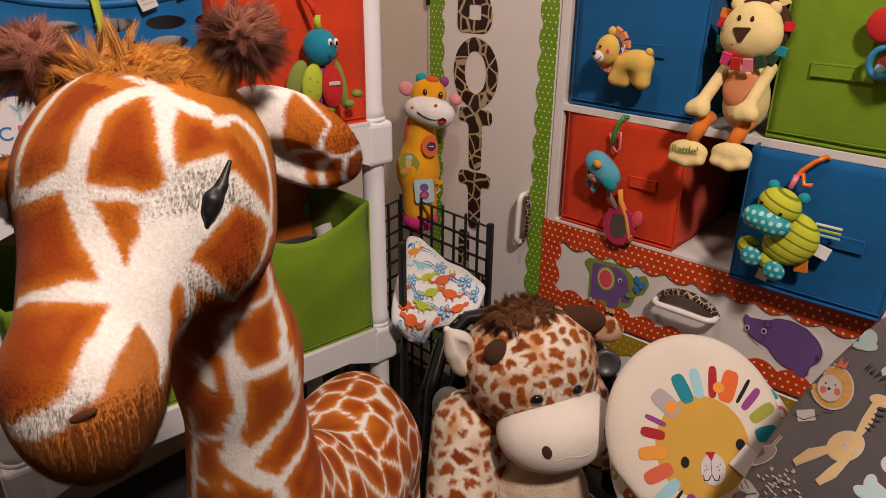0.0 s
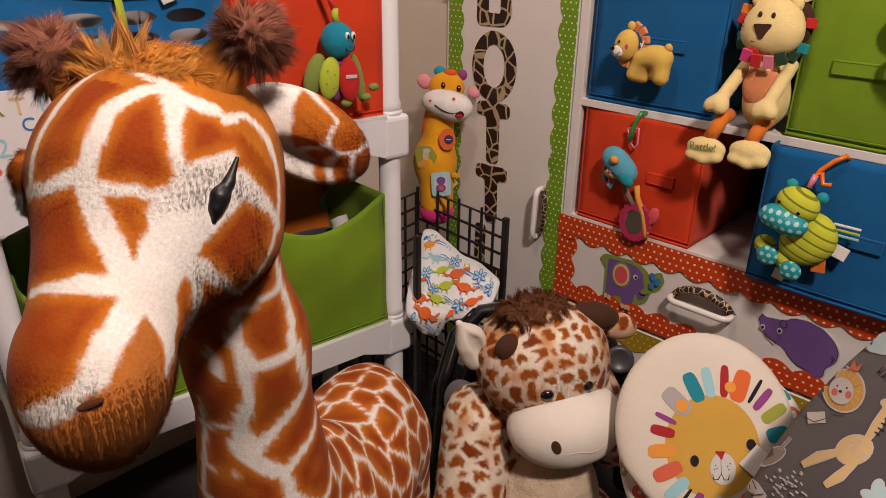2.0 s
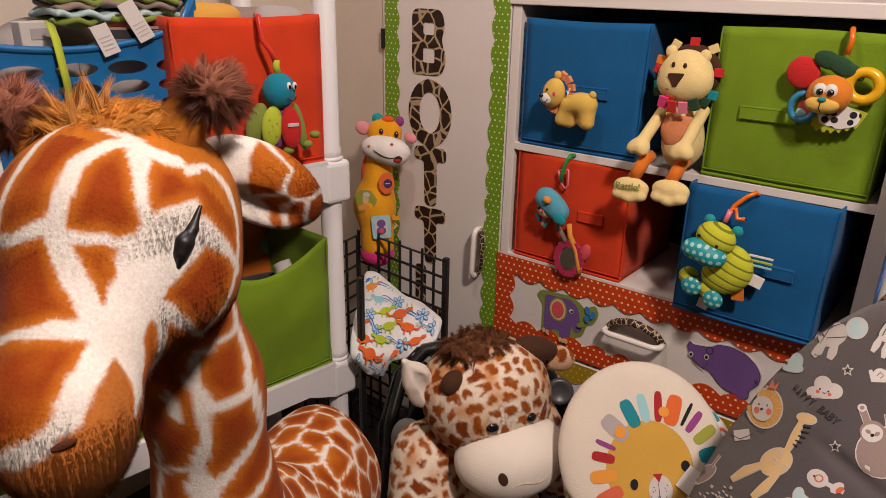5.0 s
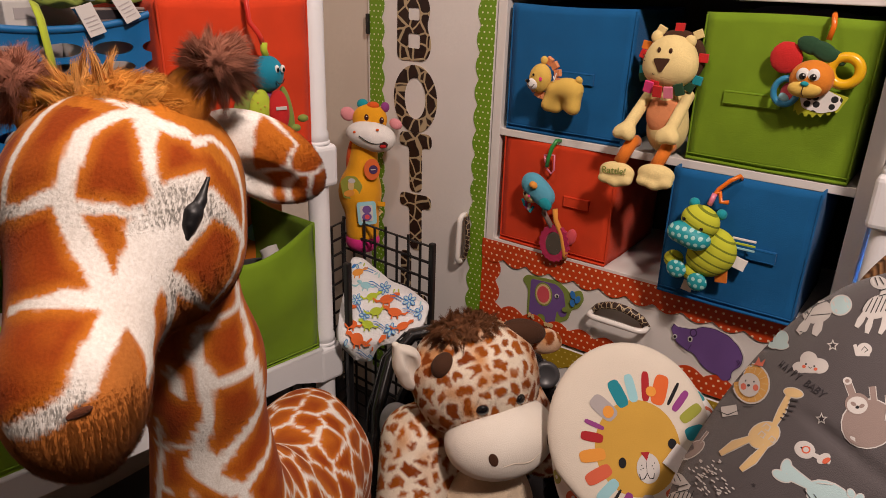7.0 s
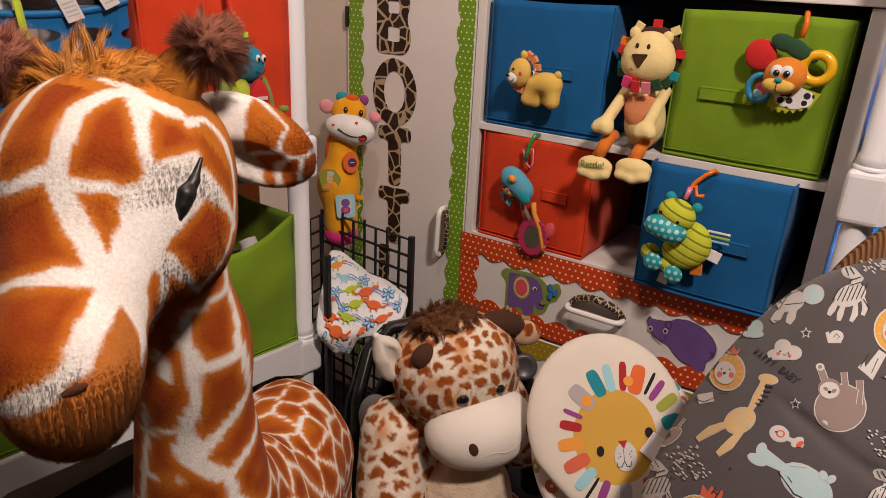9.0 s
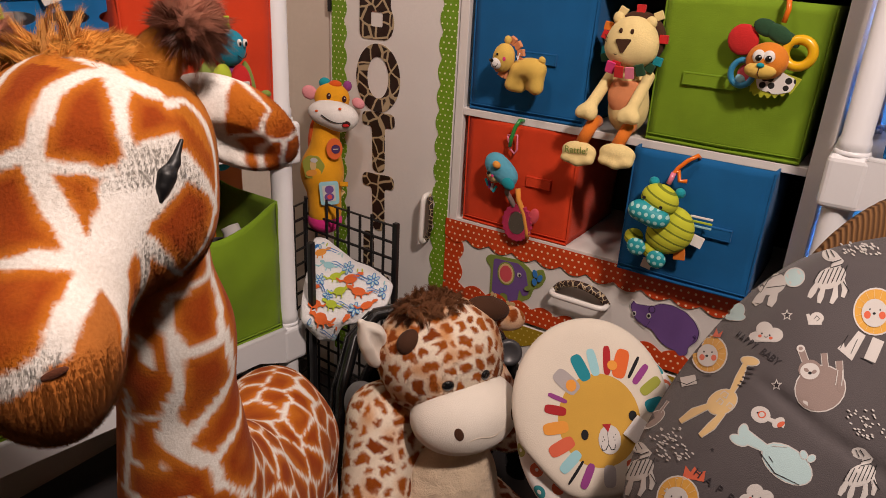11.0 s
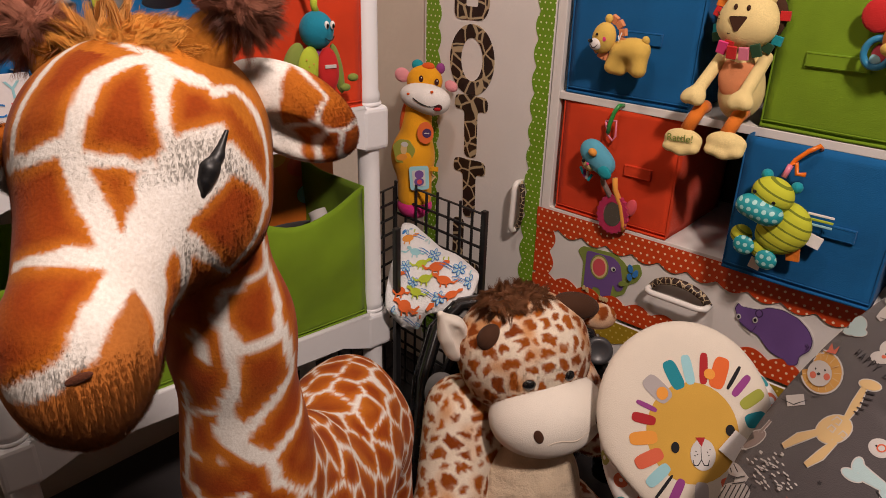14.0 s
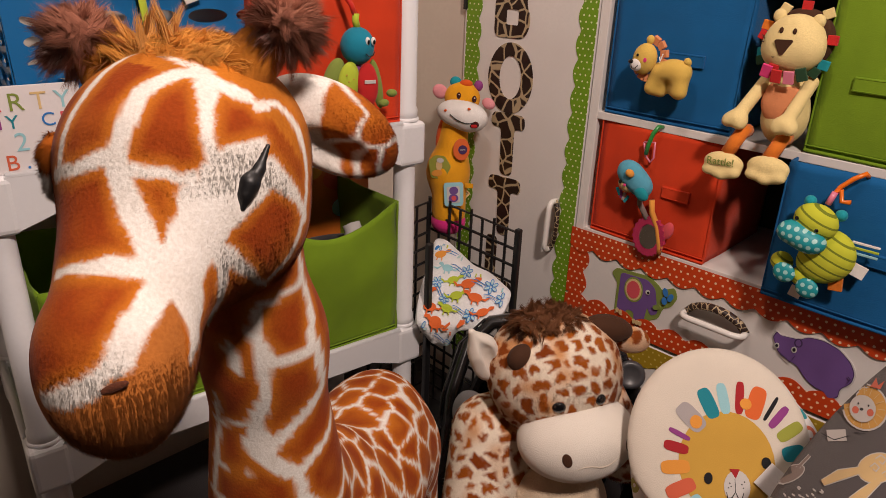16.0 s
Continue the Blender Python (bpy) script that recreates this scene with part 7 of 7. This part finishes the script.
def basket_wall(w, h, dip):
    top = [(w * (1 - 2 * i / 16), h - dip * math.sin(math.pi * i / 16) ** 0.35) for i in range(17)]
    o = [(-w * 0.96, 0.0), (w * 0.96, 0.0)] + top
    holes = []
    for r in range(6):
        for c in range(-2, 3):
            x, z = c * 0.076 + 0.006, 0.049 + r * 0.030
            if abs(x) + 0.033 < w * 0.97:
                holes.append(ring2(x, z, 0.031, 0.0105, 20))
    return o, holes


o, hs = basket_wall(W2, H2, 0.076)
part("front_wall", slab(o, 0.004, holes=hs), BASKET, basket)
part("back_wall", slab(o, 0.004, holes=hs, m=pose(0, 0.27, 0)), BASKET, basket)
o, hs = basket_wall(0.135, H2, 0.0)
for x in (-W2, W2):
    part("side_wall", slab(o, 0.004, holes=hs, m=pose(x + 0.002, 0.135, 0, 0, 0, 90)), BASKET, basket)
part("bottom", box((-W2, 0.0, 0.0), (W2, 0.27, 0.004)), BASKET, basket)
part("rim", tube([(W2 * (1 - 2 * i / 16), -0.004, H2 - 0.076 * math.sin(math.pi * i / 16) ** 0.35) for i in range(17)], 0.0055, 8), BASKET, basket, "", True)


def in_basket(x, y, z, rz=0.0, rx=0.0, ry=0.0):
    return bk_m @ pose(x + 0.045, y, z, rx, ry, rz)


def folded(m, w, d, n, inks, label, seed):
    """A pile of thin folded cloths."""
    rng = random.Random(seed)
    for i in range(n):
        tt = thing("folded_cloth", m @ pose(rng.uniform(-0.006, 0.006), rng.uniform(-0.004, 0.004), i * 0.0105, 0, 0, rng.uniform(-6, 6)), label, "cloth", "folded cloths in the basket")
        def f(p, s=rng.uniform(0, 6)):
            z = p[:, 2] - 0.0030 * np.sin(45 * p[:, 0] + s) - 0.0025 * np.sin(60 * p[:, 1] - s) - 0.0030 * np.sin(150 * p[:, 0] + 40 * p[:, 1] + s)
            q = np.stack([np.abs(p[:, 0]) - w / 2 + 0.006, np.abs(p[:, 1] + 0.004 * np.sin(90 * p[:, 0] + s)) - d / 2 + 0.006, np.abs(z) - 0.0004], 1)
            return np.linalg.norm(np.maximum(q, 0), axis=1) + np.minimum(q.max(1), 0) - 0.0042
        soft("cloth", f, (-w / 2 - 0.01, -d / 2 - 0.015, -0.016), (w / 2 + 0.01, d / 2 + 0.015, 0.016), 0.0032, inks[i % len(inks)], tt)


for k, (x, y, z, r, ink) in enumerate(((-0.08, 0.04, 0.05, 0.05, "white"), (0.06, 0.05, 0.05, 0.05, "white"), (0.0, 0.06, 0.11, 0.06, "white"), (-0.09, 0.05, 0.13, 0.045, "sky"), (0.09, 0.05, 0.12, 0.045, "yellow"), (0.02, 0.045, 0.04, 0.04, "lime"), (-0.03, 0.19, 0.20, 0.09, "grey"), (0.06, 0.08, 0.19, 0.07, "white"), (-0.07, 0.09, 0.19, 0.06, "grey"), (0.08, 0.19, 0.08, 0.065, "white"), (-0.10, 0.2, 0.1, 0.05, "teal"))):
    lump = thing("rolled_cloth", in_basket(x, y, z), "crumpled baby cloth lying inside the blue basket", "cloth", "crumpled cloths in the basket")
    soft("cloth", blend([ell((0, 0, 0), (r, r * 0.7, r * 0.75)), ell((r * 0.4, 0.0, r * 0.3), (r * 0.5, r * 0.5, r * 0.4))], 0.02), (-r * 1.3, -r, -r), (r * 1.3, r, r * 1.1), r / 9, INK[ink], lump)
folded(in_basket(0.045, 0.070, 0.268), 0.20, 0.12, 6, [INK["moss"], INK["aqua"], INK["taupe"], INK["moss"], INK["sky"], INK["olive"]], "thin striped baby washcloth in a folded stack", 4)
bx = thing("sticker_box", in_basket(0.070, 0.012, 0.238, 3), "small brown paper box of milestone stickers", "box")
part("box", box((-0.070, -0.008, 0.0), (0.070, 0.012, 0.020), 0.001), INK["taupe"], bx)
part("printed_band", box((-0.066, -0.0092, 0.004), (0.066, -0.0082, 0.017), 0.0002, 1), INK["shade"], bx)
words("STICKERS", 0.0095, pose(0.034, -0.0096, 0.0105, 90, 0, 0), INK["white"], bx, "lettering")
for x, z, a, h in ((0.056, 0.268, -24, 0.062), (0.006, 0.242, -18, 0.046)):
    tg = thing("paper_tag", in_basket(x, -0.012, z, 0, -12, a), "white paper tag hanging over the basket rim", "tag")
    part("tag", box((-0.013, -0.0006, -h / 2), (0.013, 0.0006, h / 2), 0.0004, 1), INK["white"], tg)
    for i in range(4):
        part("text_line", box((-0.009, -0.0012, -h / 2 + 0.008 + i * 0.006), (0.009, -0.0007, -h / 2 + 0.0095 + i * 0.006)), INK["grey"], tg)
gs = thing("cloth_strap", in_basket(-0.085, -0.008, 0.0), "green cloth strap hanging over the basket", "strap")
part("strap", tube([(0.024, 0.02, 0.265), (0.022, -0.004, 0.245), (0.024, -0.010, 0.20), (0.028, -0.010, 0.15)], 0.009, 8, flat=0.35), INK["lime"], gs, "", True)
bg_ = thing("paper_pack", in_basket(-0.075, 0.05, 0.222, 15), "white printed packet standing in the basket", "packet")
part("packet", box((-0.026, -0.012, 0.0), (0.026, 0.012, 0.046), 0.002), INK["white"], bg_)
part("print", box((-0.012, -0.0128, 0.02), (0.024, -0.0122, 0.036), 0.0002, 1), INK["grey"], bg_)
pb = thing("plastic_bag", in_basket(0.0, 0.15, 0.325), "pink and clear plastic bag on top of the basket", "bag")
soft("bag", blend([ell((0, 0, 0), (0.09, 0.04, 0.010)), ell((0.06, 0.0, 0.006), (0.05, 0.03, 0.010))], 0.01), (-0.12, -0.07, -0.04), (0.14, 0.07, 0.05), 0.006, plain("pink_film", (0.34, 0.17, 0.22), 0.2, 0.3, 20, 0.6, coat=0.4), pb)

# card with coloured letters
card_m = on_rack(-0.010, -0.665, 0.868) @ pose(0, 0, 0, -6, 0, 0)
card = thing("invitation_card", card_m, "white card printed with coloured party letters", "card")
part("card", box((-0.080, -0.002, 0.0), (0.070, 0.002, 0.118), 0.001), plain("white_card", (0.70, 0.66, 0.66), 0.6), card)
tones = ["sky", "cream", "moss", "rose", "blue", "coral", "teal", "purple"]
for row, (txt, z, size) in enumerate((("PARTY", 0.095, 0.034), ("MY CR", 0.069, 0.026), ("2 A", 0.041, 0.036), ("B.Y.O", 0.014, 0.030))):
    for i, ch in enumerate(txt[::-1]):
        if ch != " ":
            words(ch, size, pose(0.046 - i * (0.029, 0.022, 0.030, 0.019)[row], -0.0026, z, 90, 0, 0), INK[tones[(row * 3 + i) % 8]], card, "letter")

# bug toy hanging on the red bin
BUG = on_rack(0.026, -0.166, 1.020) @ pose(0, 0, 0, 0, 0, -12)
t = thing("bug_rattle", BUG, "bright cloth bug rattle with a teal head", "baby toy")
soft("head", ell((0, 0, 0), (0.029, 0.027, 0.031)), (-0.04, -0.04, -0.04), (0.04, 0.04, 0.04), 0.003, toy_cloth("teal_knit", (0.008, 0.22, 0.33)), t)
for x in (0.010, 0.020):
    blob("eye_white", (x, -0.024, 0.010), (0.0042, 0.003, 0.007), WHT, t, h=0.002)
    bead((x + 0.0006, -0.0275, 0.009), (0.0022, 0.0015, 0.004), GLOSSBLACK, t)
part("mouth", tube([(0.006, -0.0270, -0.010), (0.012, -0.0262, -0.015), (0.019, -0.0235, -0.014), (0.024, -0.0195, -0.008)], 0.0009, 6), GLOSSBLACK, t)
hook(t, [(0.0, 0.0, 0.030), (-0.003, 0.0, 0.040), (-0.002, 0.0, 0.052)], 0.006, INK["lime"], "loop")
hook(t, [(-0.004, 0.0, 0.050), (-0.010, 0.0, 0.066), (-0.022, 0.008, 0.085), (-0.024, 0.010, 0.110), (-0.023, 0.014, 0.122), (-0.023, 0.030, 0.124)], 0.0045, PLASTIC["red"])
for c, r, m, a in (((-0.042, 0.004, -0.056), (0.018, 0.012, 0.038), INK["moss"], 18), ((-0.020, -0.010, -0.060), (0.019, 0.010, 0.036), INK["lime"], 8), ((0.013, -0.014, -0.064), (0.019, 0.010, 0.038), REDC, -2), ((-0.006, 0.004, -0.062), (0.022, 0.014, 0.040), INK["purple"], 0), ((0.034, 0.000, -0.066), (0.010, 0.008, 0.044), INK["moss"], -10)):
    blob("wing", c, r, m, t, (0, a, 0))
for c in ((-0.050, 0.0, -0.090), (0.046, -0.004, -0.098), (0.062, -0.002, -0.082), (0.008, -0.010, -0.104)):
    blob("foot", c, (0.010, 0.008, 0.007), INK["moss"], t)
for x, z in ((-0.026, -0.045), (-0.014, -0.052), (-0.028, -0.066), (-0.016, -0.074), (-0.022, -0.056)):
    bead((x, -0.0205, z), (0.0016, 0.0006, 0.0016), INK["yellow"], t, "dot")
part("stitched_band", box((0.004, -0.0255, -0.060), (0.024, -0.0235, -0.054), 0.0005, 1), INK["white"], t)

# things in and on the bins
for j, (m, r, ink, nm, lab) in enumerate((
        (on_rack(-0.10, -0.150, 1.120), (0.10, 0.035, 0.030), "taupe", "cloth_bundle", "brown cloth bundle in the orange red bin"),
        (on_rack(-0.07, -0.235, 1.130), (0.050, 0.030, 0.028), "mustard", "cloth_shoe", "yellow and orange cloth shoe in the bin"),
        (on_rack(-0.06, -0.110, 1.125), (0.045, 0.030, 0.028), "grey", "cloth_shoe", "grey striped cloth shoe in the bin"),
        (on_rack(-0.12, -0.160, 0.560), (0.10, 0.09, 0.05), "shade", "dark_clothes", "dark folded clothes inside the green bin"),
        (on_rack(-0.12, -0.560, 0.585), (0.12, 0.09, 0.05), "taupe", "crumpled_clothes", "dark patterned clothes heaped in the green bin"),
        (pose(0.560, 0.10, 1.118), (0.10, 0.08, 0.030), "plum", "cloth_bundle", "dark red cloth bundle in the green bin"))):
    b = thing(nm, m, lab, "cloth")
    rr = np.array(r)
    soft("cloth", blend([ell((0, 0, 0), rr), ell((rr[0] * 0.4, -0.01, rr[2] * 0.4), rr * 0.6), ell((-rr[0] * 0.5, 0.0, rr[2] * 0.2), rr * (0.5, 0.7, 0.9))], 0.02), -rr * 1.3 - 0.01, rr * 1.3 + 0.01, 0.007, INK[ink], b)
jar = thing("baby_food_jar", on_rack(-0.045, -0.120, 0.600) @ pose(0, 0, 0, -30, 0, 10), "small jar with a dark blue label among the clothes", "jar")
part("jar", lathe([(0.018, 0.0), (0.022, 0.006), (0.022, 0.045), (0.018, 0.052), (0.018, 0.064), (0.0, 0.066)], 20), INK["white"], jar, "", True)
part("label", lathe([(0.0225, 0.010), (0.0225, 0.040)], 20), plain("navy_label", (0.01, 0.02, 0.09), 0.4), jar, "dark blue paper label")
part("label_bar", box((-0.012, -0.0235, 0.020), (0.012, -0.0222, 0.026)), INK["white"], jar)
ob_ = thing("toy_package", on_rack(-0.26, -0.170, 0.420), "orange printed toy package behind the green bin", "package")
part("package", box((-0.16, 0.0, 0.0), (0.20, 0.05, 0.345), 0.004), plain("orange_print_card", (0.62, 0.16, 0.02), 0.4, 0.35, 8), ob_)
for x, z, r, ink in ((0.05, 0.30, 0.03, "mustard"), (0.11, 0.27, 0.03, "coral"), (0.15, 0.31, 0.024, "teal"), (0.10, 0.315, 0.02, "purple"), (0.0, 0.31, 0.022, "yellow"), (0.13, 0.20, 0.03, "sky")):
    part("print", slab(E(x, z, r, r * 0.8), 0.0008, m=pose(0, -0.0003, 0)), INK[ink], ob_)
